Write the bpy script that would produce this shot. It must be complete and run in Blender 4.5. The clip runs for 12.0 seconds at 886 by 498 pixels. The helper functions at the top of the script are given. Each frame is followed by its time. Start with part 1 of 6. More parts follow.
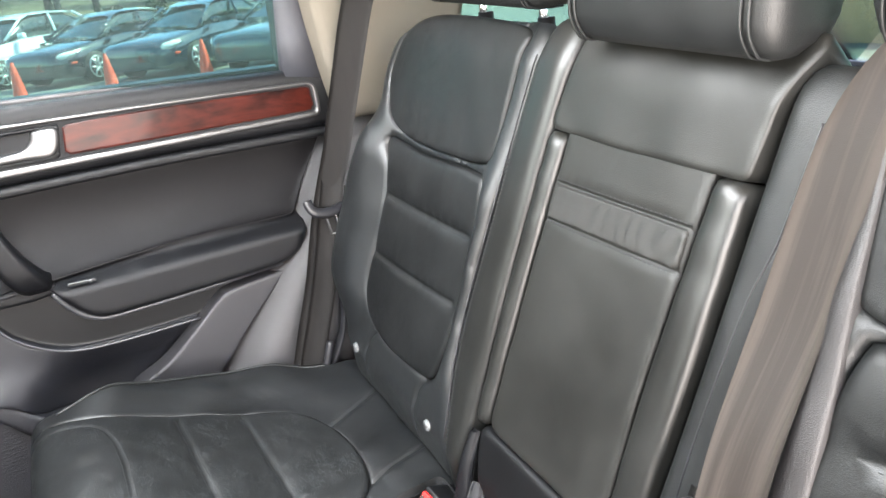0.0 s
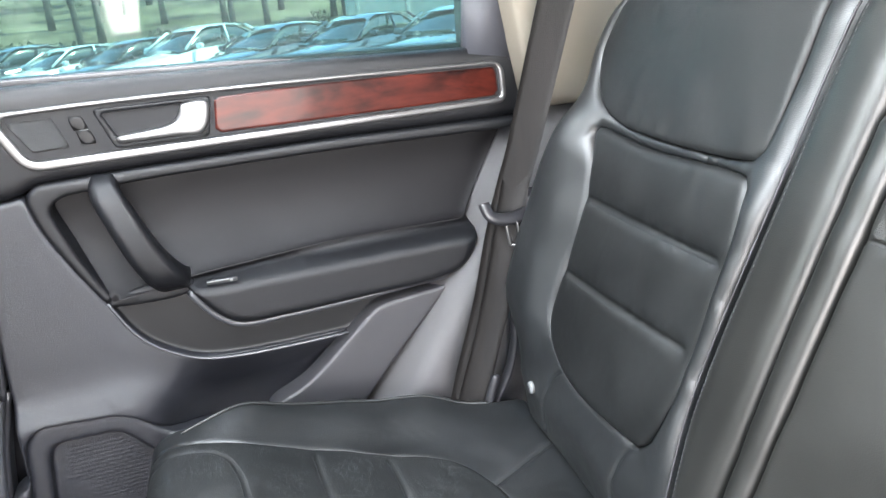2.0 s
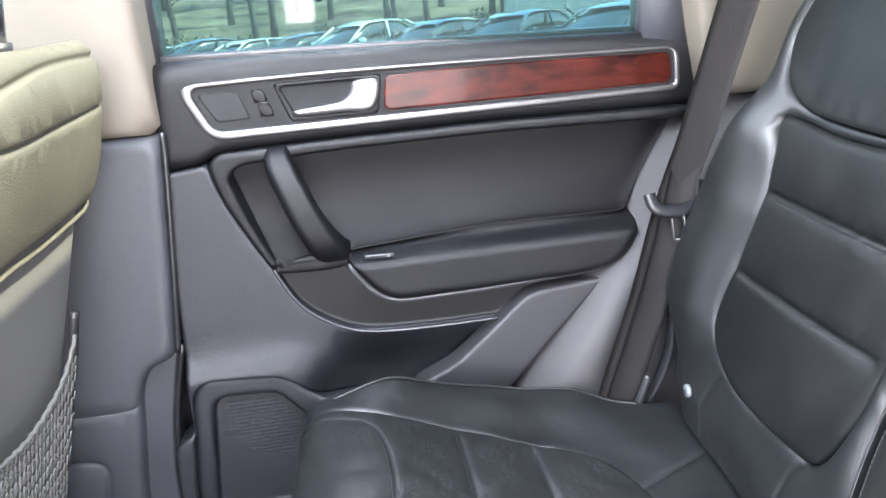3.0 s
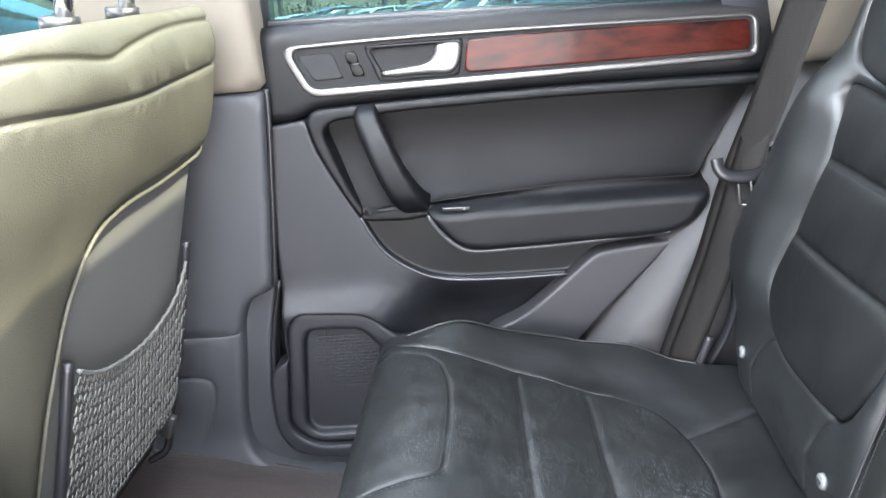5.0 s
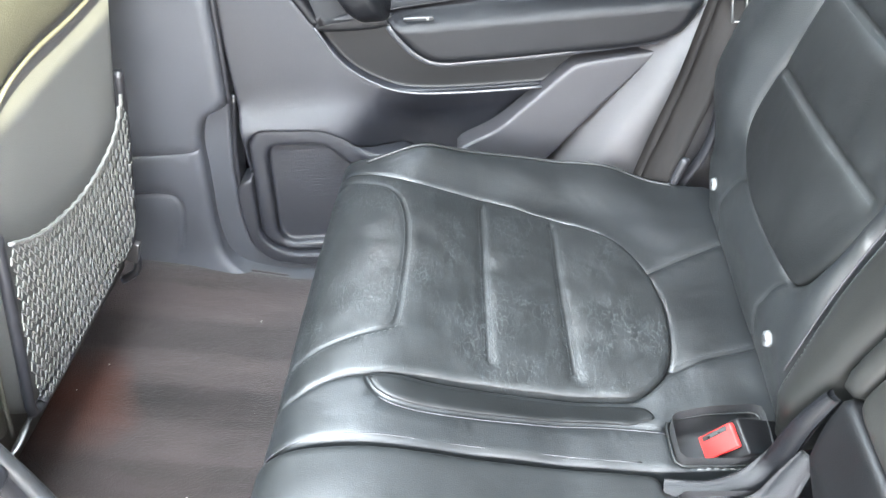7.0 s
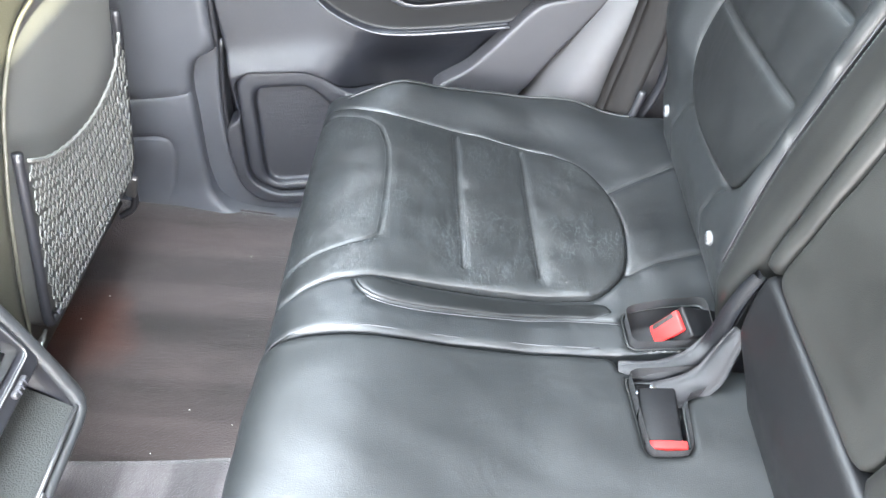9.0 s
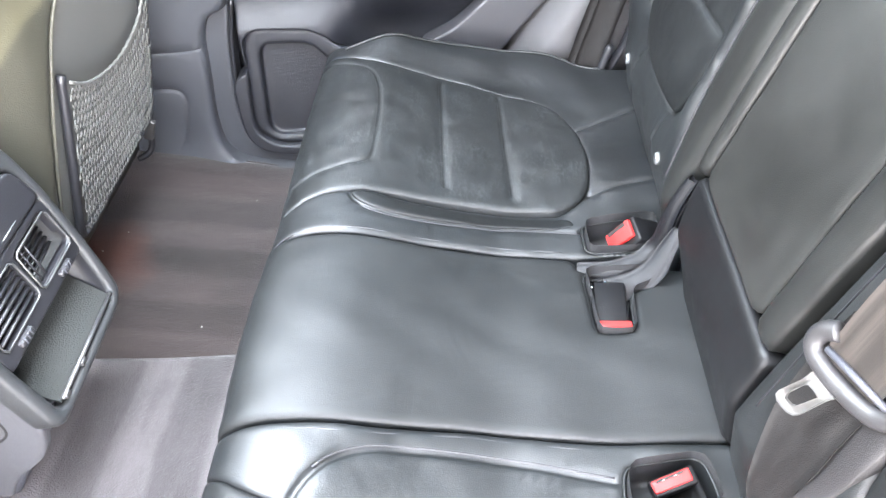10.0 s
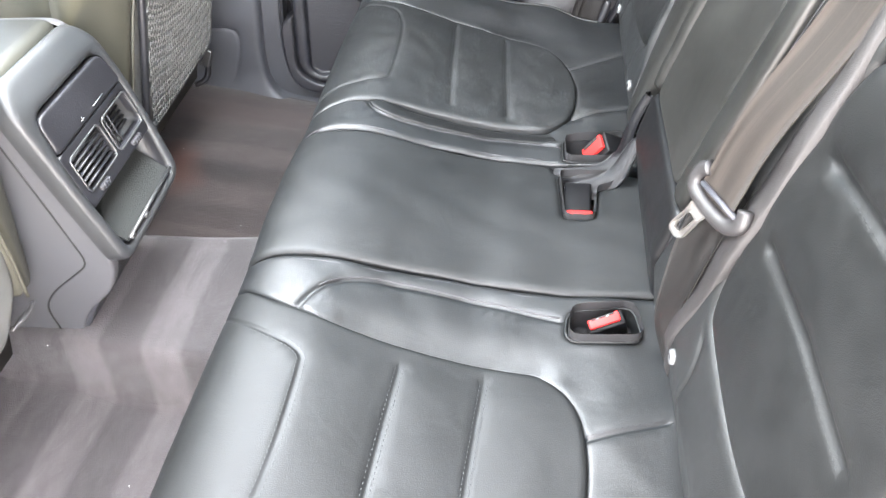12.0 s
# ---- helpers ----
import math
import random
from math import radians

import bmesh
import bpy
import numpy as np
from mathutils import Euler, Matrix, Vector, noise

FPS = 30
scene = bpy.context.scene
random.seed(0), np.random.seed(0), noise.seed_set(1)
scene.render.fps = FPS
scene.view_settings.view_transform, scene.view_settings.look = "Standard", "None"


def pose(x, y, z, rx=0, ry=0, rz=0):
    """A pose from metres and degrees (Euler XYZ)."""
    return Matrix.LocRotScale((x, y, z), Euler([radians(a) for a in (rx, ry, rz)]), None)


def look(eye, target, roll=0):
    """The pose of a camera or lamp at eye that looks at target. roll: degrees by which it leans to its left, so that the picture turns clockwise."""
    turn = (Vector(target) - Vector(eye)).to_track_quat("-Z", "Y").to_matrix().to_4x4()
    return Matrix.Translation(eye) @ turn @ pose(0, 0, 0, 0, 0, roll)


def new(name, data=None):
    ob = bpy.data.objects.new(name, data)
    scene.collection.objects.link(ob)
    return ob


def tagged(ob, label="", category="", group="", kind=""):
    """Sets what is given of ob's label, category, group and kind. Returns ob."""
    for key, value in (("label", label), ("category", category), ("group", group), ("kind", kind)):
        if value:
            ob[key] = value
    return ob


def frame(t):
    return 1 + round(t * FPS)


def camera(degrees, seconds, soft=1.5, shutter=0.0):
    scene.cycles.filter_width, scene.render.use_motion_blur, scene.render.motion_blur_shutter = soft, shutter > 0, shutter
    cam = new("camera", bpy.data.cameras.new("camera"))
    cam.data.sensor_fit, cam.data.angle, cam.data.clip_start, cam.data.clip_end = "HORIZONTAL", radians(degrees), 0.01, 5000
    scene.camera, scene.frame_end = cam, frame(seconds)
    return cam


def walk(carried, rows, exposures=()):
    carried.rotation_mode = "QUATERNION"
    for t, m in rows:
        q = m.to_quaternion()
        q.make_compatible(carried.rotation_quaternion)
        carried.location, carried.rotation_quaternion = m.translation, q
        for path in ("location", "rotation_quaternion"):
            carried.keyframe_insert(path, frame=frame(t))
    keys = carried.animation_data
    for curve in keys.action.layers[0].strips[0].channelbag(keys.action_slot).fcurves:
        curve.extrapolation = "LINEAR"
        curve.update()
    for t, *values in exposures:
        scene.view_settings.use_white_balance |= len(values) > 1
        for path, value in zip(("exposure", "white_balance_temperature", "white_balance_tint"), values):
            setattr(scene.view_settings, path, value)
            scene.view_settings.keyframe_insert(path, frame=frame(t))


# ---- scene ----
cam = camera(61.9, 12.0)
PATH = [
    (0, (0.147, -0.532, 1.097), (0.972, 1.111, 0.311), -5.0),
    (0.5, (0.145, -0.492, 1.093), (0.971, 1.158, 0.321), -4.8),
    (1, (0.148, -0.432, 1.075), (0.93, 1.247, 0.32), -4.7),
    (1.5, (0.155, -0.339, 1.036), (0.825, 1.394, 0.297), -4.8),
    (2, (0.158, -0.295, 1.008), (0.66, 1.506, 0.297), -5.0),
    (2.5, (0.147, -0.275, 0.997), (0.458, 1.576, 0.307), -5.1),
    (3, (0.138, -0.283, 0.987), (0.267, 1.592, 0.303), -5.2),
    (3.2, (0.129, -0.285, 0.982), (0.198, 1.595, 0.305), -5.4),
    (4.8, (0.186, -0.356, 0.983), (0.005, 1.511, 0.287), -5.7),
    (5, (0.201, -0.368, 0.985), (0.01, 1.484, 0.255), -5.8),
    (5.5, (0.239, -0.42, 1.009), (0.03, 1.365, 0.13), -6.0),
    (6, (0.255, -0.402, 1.032), (0.03, 1.268, -0.046), -6.4),
    (6.5, (0.255, -0.297, 1.054), (0.025, 1.249, -0.194), -6.9),
    (6.7, (0.258, -0.256, 1.06), (0.021, 1.258, -0.225), -7.5),
    (8.5, (0.249, -0.288, 1.066), (0.067, 1.149, -0.313), -7.6),
    (9, (0.267, -0.37, 1.071), (0.087, 1.065, -0.311), -7.7),
    (9.5, (0.284, -0.468, 1.076), (0.112, 0.97, -0.303), -7.5),
    (10, (0.294, -0.543, 1.079), (0.119, 0.895, -0.3), -7.3),
    (10.5, (0.32, -0.578, 1.082), (0.123, 0.857, -0.297), -7.3),
    (11, (0.351, -0.631, 1.086), (0.123, 0.802, -0.291), -7.2),
    (11.5, (0.365, -0.695, 1.084), (0.108, 0.737, -0.289), -7.0),
    (12, (0.377, -0.783, 1.095), (0.094, 0.645, -0.276), -6.9),
]
walk(cam, [(t, look(eye, target, roll)) for t, eye, target, roll in PATH], exposures=[(0.0, 3.42, 6680, 14), (0.5, 3.50, 6600, 13), (1.5, 3.52, 6300, 12), (2.0, 3.57, 6330, 13), (2.5, 3.56, 6220, 15), (3.0, 3.48, 6100, 17), (5.0, 3.34, 6150, 14), (5.5, 3.51, 6000, 16), (6.0, 3.96, 5940, 11), (6.5, 4.34, 6180, 10), (8.5, 4.37, 6200, 10), (9.5, 4.25, 6160, 13), (10.5, 4.06, 6290, 14), (12.0, 3.89, 6510, 14)])

# ---- world, sun ----
SUN_WAY = Vector((0.80, -0.03, 1.0)).normalized()      # from the car towards the sun
sun = new("sun", bpy.data.lights.new("sun", "SUN"))
sun.data.energy, sun.data.angle, sun.data.color = 3.6, radians(0.5), (1.0, 0.92, 0.76)
sun.matrix_world = look((0, 0, 8), Vector((0, 0, 8)) - SUN_WAY)
world = bpy.data.worlds.new("sky")
scene.world = world
world.use_nodes = True
sky = world.node_tree.nodes.new("ShaderNodeTexSky")
sky.sky_type, sky.sun_disc = "NISHITA", False
sky.sun_elevation = math.asin(SUN_WAY.z)
sky.sun_rotation = math.atan2(SUN_WAY.x, SUN_WAY.y)
world.node_tree.nodes["Background"].inputs[1].default_value = 0.15
world.node_tree.links.new(sky.outputs[0], world.node_tree.nodes["Background"].inputs[0])


def sky_lamp(name, place, target, wide, high, watts, colour):
    """The sky's light in one opening of the car."""
    lamp = bpy.data.lights.new(name, "AREA")
    lamp.shape, lamp.size, lamp.size_y, lamp.energy, lamp.color = "RECTANGLE", wide, high, watts, colour
    ob = new(name, lamp)
    ob.matrix_world = look(place, target)
    return ob


sky_lamp("door_opening_light", (0.22, -0.845, 0.68), (0.22, 0.0, 0.68), 0.76, 1.10, 6.4, (1.0, 0.94, 0.87))
sky_lamp("sunroof_light", (-0.14, 0.01, 1.40), (-0.10, 0.0, 0.0), 0.92, 1.24, 12.6, (0.91, 0.98, 1.0))
sky_lamp("windscreen_light", (-1.45, 0.0, 1.12), (0.3, 0.0, 0.7), 1.2, 0.4, 3.4, (1.0, 0.92, 0.78))

# ---- materials ----
def material(name, colour, rough=0.5, metal=0.0, vary=0.15, scale=8.0, bump=0.0, bump_scale=400.0, coat=0.0,
             spec=0.5, second=None, streak=None, rough_vary=0.1, sheen=0.0, voronoi=False, wrinkle=0.0, ramp_at=(0.45, 0.95)):
    m = bpy.data.materials.new(name)
    m.use_nodes = True
    nt = m.node_tree
    b = nt.nodes["Principled BSDF"]
    b.inputs["Metallic"].default_value = metal
    b.inputs["Specular IOR Level"].default_value = spec
    b.inputs["Coat Weight"].default_value = coat
    b.inputs["Coat Roughness"].default_value = 0.08
    b.inputs["Sheen Weight"].default_value = sheen
    co = nt.nodes.new("ShaderNodeTexCoord")
    mp = nt.nodes.new("ShaderNodeMapping")
    nt.links.new(co.outputs["Object"], mp.inputs[0])
    if streak:
        mp.inputs["Scale"].default_value = streak
    n1 = nt.nodes.new("ShaderNodeTexNoise")
    n1.inputs["Scale"].default_value, n1.inputs["Detail"].default_value = scale, 5.0
    nt.links.new(mp.outputs[0], n1.inputs[0])
    n2 = nt.nodes.new("ShaderNodeTexNoise")
    n2.inputs["Scale"].default_value, n2.inputs["Detail"].default_value = scale * 7.3, 3.0
    nt.links.new(mp.outputs[0], n2.inputs[0])
    add = nt.nodes.new("ShaderNodeMath")
    add.operation = "MULTIPLY_ADD"
    nt.links.new(n2.outputs[0], add.inputs[0])
    add.inputs[1].default_value = 0.4
    nt.links.new(n1.outputs[0], add.inputs[2])
    ramp = nt.nodes.new("ShaderNodeValToRGB")
    lo = [c * (1 - vary) for c in colour]
    hi = second or [min(1.0, c * (1 + vary)) for c in colour]
    ramp.color_ramp.elements[0].position, ramp.color_ramp.elements[1].position = ramp_at
    ramp.color_ramp.elements[0].color = (*lo, 1)
    ramp.color_ramp.elements[1].color = (*hi, 1)
    nt.links.new(add.outputs[0], ramp.inputs[0])
    nt.links.new(ramp.outputs[0], b.inputs["Base Color"])
    mr = nt.nodes.new("ShaderNodeMapRange")
    mr.inputs[1].default_value, mr.inputs[2].default_value = 0.4, 1.0
    mr.inputs[3].default_value, mr.inputs[4].default_value = max(0.02, rough - rough_vary), min(1, rough + rough_vary)
    nt.links.new(add.outputs[0], mr.inputs[0])
    nt.links.new(mr.outputs[0], b.inputs["Roughness"])
    if bump or wrinkle:
        h = None
        if voronoi:
            v = nt.nodes.new("ShaderNodeTexVoronoi")
            v.inputs["Scale"].default_value = bump_scale
            nt.links.new(co.outputs["Object"], v.inputs[0])
            h = v.outputs["Distance"]
        else:
            v = nt.nodes.new("ShaderNodeTexNoise")
            v.inputs["Scale"].default_value, v.inputs["Detail"].default_value = bump_scale, 2.0
            nt.links.new(co.outputs["Object"], v.inputs[0])
            h = v.outputs[0]
        bp = nt.nodes.new("ShaderNodeBump")
        bp.inputs["Strength"].default_value, bp.inputs["Distance"].default_value = bump, 0.002
        nt.links.new(h, bp.inputs["Height"])
        if wrinkle:
            w = nt.nodes.new("ShaderNodeTexNoise")
            w.inputs["Scale"].default_value, w.inputs["Detail"].default_value = 14.0, 2.5
            w.inputs["Distortion"].default_value = 0.5
            nt.links.new(co.outputs["Object"], w.inputs[0])
            bw = nt.nodes.new("ShaderNodeBump")
            bw.inputs["Strength"].default_value, bw.inputs["Distance"].default_value = wrinkle, 0.02
            nt.links.new(w.outputs[0], bw.inputs["Height"])
            nt.links.new(bw.outputs[0], bp.inputs["Normal"])
        nt.links.new(bp.outputs[0], b.inputs["Normal"])
    return m


LEATHER = material("black_leather", (0.0062, 0.0069, 0.0071), 0.52, spec=0.44, vary=0.3, scale=9, bump=0.14, bump_scale=800, voronoi=True, wrinkle=0.12, rough_vary=0.10)
LEATHER_FLAT = material("black_leather_smooth", (0.0060, 0.0067, 0.0069), 0.53, spec=0.44, vary=0.3, scale=7, bump=0.13, bump_scale=900, voronoi=True, wrinkle=0.09, rough_vary=0.08)
LEATHER_DARK = material("black_insert_leather", (0.0042, 0.0047, 0.0048), 0.49, vary=0.3, scale=8, bump=0.12, bump_scale=900, voronoi=True, wrinkle=0.15, spec=0.38)
# near-black skin: the shade of recessed places is put into its colour
SHADED_SKIN = material("shade_darkened_skin", (0.0026, 0.0027, 0.0031), 0.48, vary=0.2, bump=0.1, bump_scale=900, voronoi=True, spec=0.3)
LEATHER_WORN = material("worn_black_leather", (0.0066, 0.0075, 0.0077), 0.48, spec=0.50, vary=0.3, scale=60, bump=0.10, bump_scale=800, voronoi=True, wrinkle=0.10, second=(0.0085, 0.0098, 0.0103), streak=(1.8, 0.5, 1), ramp_at=(0.58, 1.0), rough_vary=0.04)
# black leather; warm reflected light is painted in as an olive tint
LEATHER_ARM = material("warm_reflection_black_leather", (0.0078, 0.0078, 0.0068), 0.50, spec=0.46, vary=0.35, scale=7, bump=0.10, bump_scale=900, voronoi=True, wrinkle=0.07, rough_vary=0.10)
LEATHER_SHINY = material("worn_shiny_leather", (0.0064, 0.0073, 0.0078), 0.46, spec=0.62, vary=0.3, scale=9, bump=0.12, bump_scale=800, voronoi=True, wrinkle=0.10, rough_vary=0.10)
# grey leather; the yellow of the sunlight is mixed into its colour
LEATHER_SUN_TINT = material("sun_tinted_grey_leather", (0.044, 0.042, 0.031), 0.58, vary=0.15, scale=6, bump=0.2, bump_scale=600, voronoi=True, wrinkle=0.06)
# tinted olive like the armrest, with the same reflected warmth put in
BRAID = material("elastic_band", (0.0105, 0.0103, 0.0090), 0.6, bump=0.5, bump_scale=900, streak=(1, 1, 14))
THREAD = material("grey_thread", (0.020, 0.022, 0.023), 0.7)
SOFT = material("dark_grey_soft_plastic", (0.0046, 0.0048, 0.0058), 0.38, vary=0.1, bump=0.3, bump_scale=1100, voronoi=True, spec=0.28)
GREY = material("charcoal_plastic", (0.033, 0.034, 0.041), 0.42, vary=0.08, bump=0.35, bump_scale=1000, voronoi=True)
GREYER = material("mid_grey_trim", (0.023, 0.0222, 0.0245), 0.45, vary=0.08, bump=0.3, bump_scale=1000, voronoi=True)
PILLAR = material("blue_grey_pillar_plastic", (0.032, 0.0335, 0.0385), 0.45, vary=0.10, bump=0.3, bump_scale=1000, voronoi=True)
DOORGREY = material("dark_door_plastic", (0.0122, 0.0127, 0.0158), 0.40, vary=0.10, bump=0.35, bump_scale=1000, voronoi=True)
PERFORATED = material("perforated_black", (0.006, 0.006, 0.0065), 0.5, bump=0.5, bump_scale=1500, voronoi=True)
INSERT_SKIN = material("door_insert_skin", (0.0026, 0.0022, 0.0028), 0.42, vary=0.12, bump=0.25, bump_scale=1100, voronoi=True, spec=0.15)
RAIL_LEATHER = material("shiny_black_leather", (0.0080, 0.0081, 0.0073), 0.40, spec=0.56, vary=0.2, scale=9, bump=0.06, bump_scale=800, voronoi=True, wrinkle=0.05, rough_vary=0.06)
GRIP = material("grey_grip_plastic", (0.0170, 0.0160, 0.0165), 0.42, vary=0.08, bump=0.2, bump_scale=1200)
GRAINED = material("coarse_grained_leather", (0.0108, 0.0097, 0.0098), 0.55, vary=0.2, scale=12, bump=0.22, bump_scale=850, voronoi=True)
ARCH = material("pale_grey_arch_trim", (0.034, 0.0318, 0.0325), 0.45, vary=0.08, bump=0.3, bump_scale=1000, voronoi=True)
BOARD = material("grey_board", (0.095, 0.095, 0.090), 0.5, vary=0.12, scale=6, bump=0.2, bump_scale=700, voronoi=True)
CONSOLE = material("console_plastic", (0.021, 0.022, 0.023), 0.42, vary=0.10, bump=0.2, bump_scale=1300, voronoi=True)
CONSOLE_SIDE = material("console_side_plastic", (0.054, 0.054, 0.058), 0.5, vary=0.08, bump=0.3, bump_scale=1000, voronoi=True)
# lighter grey that paints the highlight along moulded edges
EDGE = material("edge_highlight_grey", (0.032, 0.033, 0.037), 0.36, vary=0.08)
BLACK = material("black_plastic", (0.012, 0.012, 0.014), 0.4, bump=0.15)
BEIGE = material("beige_pillar_trim", (0.112, 0.097, 0.076), 0.7, vary=0.06, bump=0.25, bump_scale=900)
SILVER = material("satin_silver", (0.140, 0.138, 0.138), 0.38, metal=0.85, vary=0.04)
CHROME = material("chrome", (0.75, 0.76, 0.77), 0.12, metal=1.0, vary=0.03)
# brown of the belt's lit upper run; its lower run has a darker copy
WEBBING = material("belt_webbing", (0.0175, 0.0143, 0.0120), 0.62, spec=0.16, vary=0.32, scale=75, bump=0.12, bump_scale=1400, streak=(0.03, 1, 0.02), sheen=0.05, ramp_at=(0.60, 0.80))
CARPET = material("dark_carpet", (0.047, 0.042, 0.043), 0.95, vary=0.42, scale=4, streak=(2.2, 0.7, 1), bump=1.0, bump_scale=500, spec=0.1, sheen=0.18)
VENT_EDGE = material("satin_vent_edge", (0.10, 0.10, 0.10), 0.35, metal=0.7, vary=0.05)
MAT = material("floor_mat_pile", (0.025, 0.0195, 0.0188), 0.95, vary=0.5, scale=5, streak=(0.3, 1.5, 1), bump=1.0, bump_scale=450, spec=0.1, sheen=0.2)
RED = material("red_plastic", (0.48, 0.022, 0.020), 0.45, vary=0.1, spec=0.2)
CORD = material("net_cord", (0.092, 0.092, 0.087), 0.8, bump=0.4)
GREYCAP = material("pale_grey_cap", (0.115, 0.12, 0.122), 0.45, vary=0.05)
PALE = material("pale_metal_tongue", (0.078, 0.074, 0.069), 0.5, vary=0.05)
# colour of the far belt, and painted shade for the near belt's lower run
WEBBING_DARK_SHADED = material("dark_shaded_webbing", (0.0085, 0.0076, 0.0072), 0.6, spec=0.22, vary=0.3, scale=60, bump=0.5, bump_scale=900, streak=(1, 1, 0.04), ramp_at=(0.58, 0.82))
WELL = material("grey_moulded_well", (0.024, 0.024, 0.025), 0.5, spec=0.25, vary=0.1, bump=0.3, bump_scale=1100, voronoi=True)
BUCKLE = material("black_buckle_plastic", (0.004, 0.004, 0.0045), 0.45, spec=0.2, bump=0.1)
DARKHOLE = material("unlit_black", (0.006, 0.006, 0.006), 0.8)
WHITE = material("white_lint", (0.75, 0.75, 0.72), 0.8)
HEADLINER = material("beige_headliner", (0.52, 0.47, 0.39), 0.9, vary=0.05)


def brushed_carpet(pile, way, low, high):
    """Bands left by a vacuum cleaner across the pile."""
    nt = pile.node_tree
    ramp, bsdf = nt.nodes["Color Ramp"], nt.nodes["Principled BSDF"]
    wave, band, mix = (nt.nodes.new(k) for k in ("ShaderNodeTexWave", "ShaderNodeMapRange", "ShaderNodeVectorMath"))
    wave.bands_direction = way
    wave.inputs["Scale"].default_value, wave.inputs["Distortion"].default_value = 2.3, 0.9
    wave.inputs["Detail"].default_value, wave.inputs["Detail Scale"].default_value = 2.0, 1.2
    nt.links.new(nt.nodes["Texture Coordinate"].outputs["Object"], wave.inputs[0])
    band.inputs[1].default_value, band.inputs[2].default_value = 0.38, 0.62
    band.inputs[3].default_value, band.inputs[4].default_value = low, high
    nt.links.new(wave.outputs["Fac"], band.inputs[0])
    mix.operation = "SCALE"
    nt.links.new(ramp.outputs[0], mix.inputs[0])
    nt.links.new(band.outputs[0], mix.inputs["Scale"])
    nt.links.new(mix.outputs[0], bsdf.inputs["Base Color"])


def creased(leather):
    """Fine pale cracks in patches, as years of sitting leave them."""
    nt = leather.node_tree
    bsdf, ramp, coords = nt.nodes["Principled BSDF"], nt.nodes["Color Ramp"], nt.nodes["Texture Coordinate"]
    mapping, crack, patch = (nt.nodes.new(k) for k in ("ShaderNodeMapping", "ShaderNodeTexNoise", "ShaderNodeTexNoise"))
    off, size, line, where, both = (nt.nodes.new(k) for k in ("ShaderNodeMath", "ShaderNodeMath", "ShaderNodeMapRange", "ShaderNodeMapRange", "ShaderNodeMath"))
    mix, bump = nt.nodes.new("ShaderNodeMixRGB"), nt.nodes.new("ShaderNodeBump")
    mapping.inputs["Scale"].default_value = (1.0, 0.42, 1.0)
    nt.links.new(coords.outputs["Object"], mapping.inputs[0])
    nt.links.new(mapping.outputs[0], crack.inputs[0])
    nt.links.new(coords.outputs["Object"], patch.inputs[0])
    crack.inputs["Scale"].default_value, crack.inputs["Detail"].default_value, crack.inputs["Distortion"].default_value = 150.0, 3.0, 0.8
    patch.inputs["Scale"].default_value, patch.inputs["Detail"].default_value = 13.0, 2.0
    off.operation, off.inputs[1].default_value = "SUBTRACT", 0.5
    nt.links.new(crack.outputs[0], off.inputs[0])
    size.operation = "ABSOLUTE"
    nt.links.new(off.outputs[0], size.inputs[0])
    for node, a, b, c, d, source in ((line, 0.0, 0.030, 1.0, 0.0, size.outputs[0]), (where, 0.42, 0.66, 0.0, 1.0, patch.outputs[0])):
        for k, value in enumerate((a, b, c, d)):
            node.inputs[k + 1].default_value = value
        nt.links.new(source, node.inputs[0])
    both.operation = "MULTIPLY"
    nt.links.new(line.outputs[0], both.inputs[0])
    nt.links.new(where.outputs[0], both.inputs[1])
    nt.links.new(both.outputs[0], mix.inputs[0])
    nt.links.new(ramp.outputs[0], mix.inputs[1])
    mix.inputs[2].default_value = (0.027, 0.030, 0.031, 1)
    nt.links.new(mix.outputs[0], bsdf.inputs["Base Color"])
    bump.inputs["Strength"].default_value, bump.inputs["Distance"].default_value = 0.4, 0.001
    nt.links.new(both.outputs[0], bump.inputs["Height"])
    nt.links.new(bsdf.inputs["Normal"].links[0].from_socket, bump.inputs["Normal"])
    nt.links.new(bump.outputs[0], bsdf.inputs["Normal"])


creased(LEATHER_WORN)


def stained(pile, place, wide, colour):
    """A rust-brown stain with a ragged edge."""
    nt = pile.node_tree
    bsdf, coords = nt.nodes["Principled BSDF"], nt.nodes["Texture Coordinate"]
    gap, rag, ring, mix, add = (nt.nodes.new(k) for k in ("ShaderNodeVectorMath", "ShaderNodeTexNoise", "ShaderNodeMapRange", "ShaderNodeMixRGB", "ShaderNodeMath"))
    gap.operation, gap.inputs[1].default_value = "DISTANCE", place
    nt.links.new(coords.outputs["Object"], gap.inputs[0])
    nt.links.new(coords.outputs["Object"], rag.inputs[0])
    rag.inputs["Scale"].default_value, rag.inputs["Detail"].default_value = 14.0, 4.0
    add.operation, add.inputs[1].default_value = "MULTIPLY_ADD", wide * 0.9
    nt.links.new(rag.outputs[0], add.inputs[0])
    nt.links.new(gap.outputs["Value"], add.inputs[2])
    for k, value in enumerate((wide * 0.55, wide * 1.5, 0.75, 0.0)):
        ring.inputs[k + 1].default_value = value
    nt.links.new(add.outputs[0], ring.inputs[0])
    nt.links.new(ring.outputs[0], mix.inputs[0])
    nt.links.new(bsdf.inputs["Base Color"].links[0].from_socket, mix.inputs[1])
    mix.inputs[2].default_value = (*colour, 1)
    nt.links.new(mix.outputs[0], bsdf.inputs["Base Color"])


brushed_carpet(CARPET, "X", 0.74, 1.20)
brushed_carpet(MAT, "Y", 0.84, 1.18)
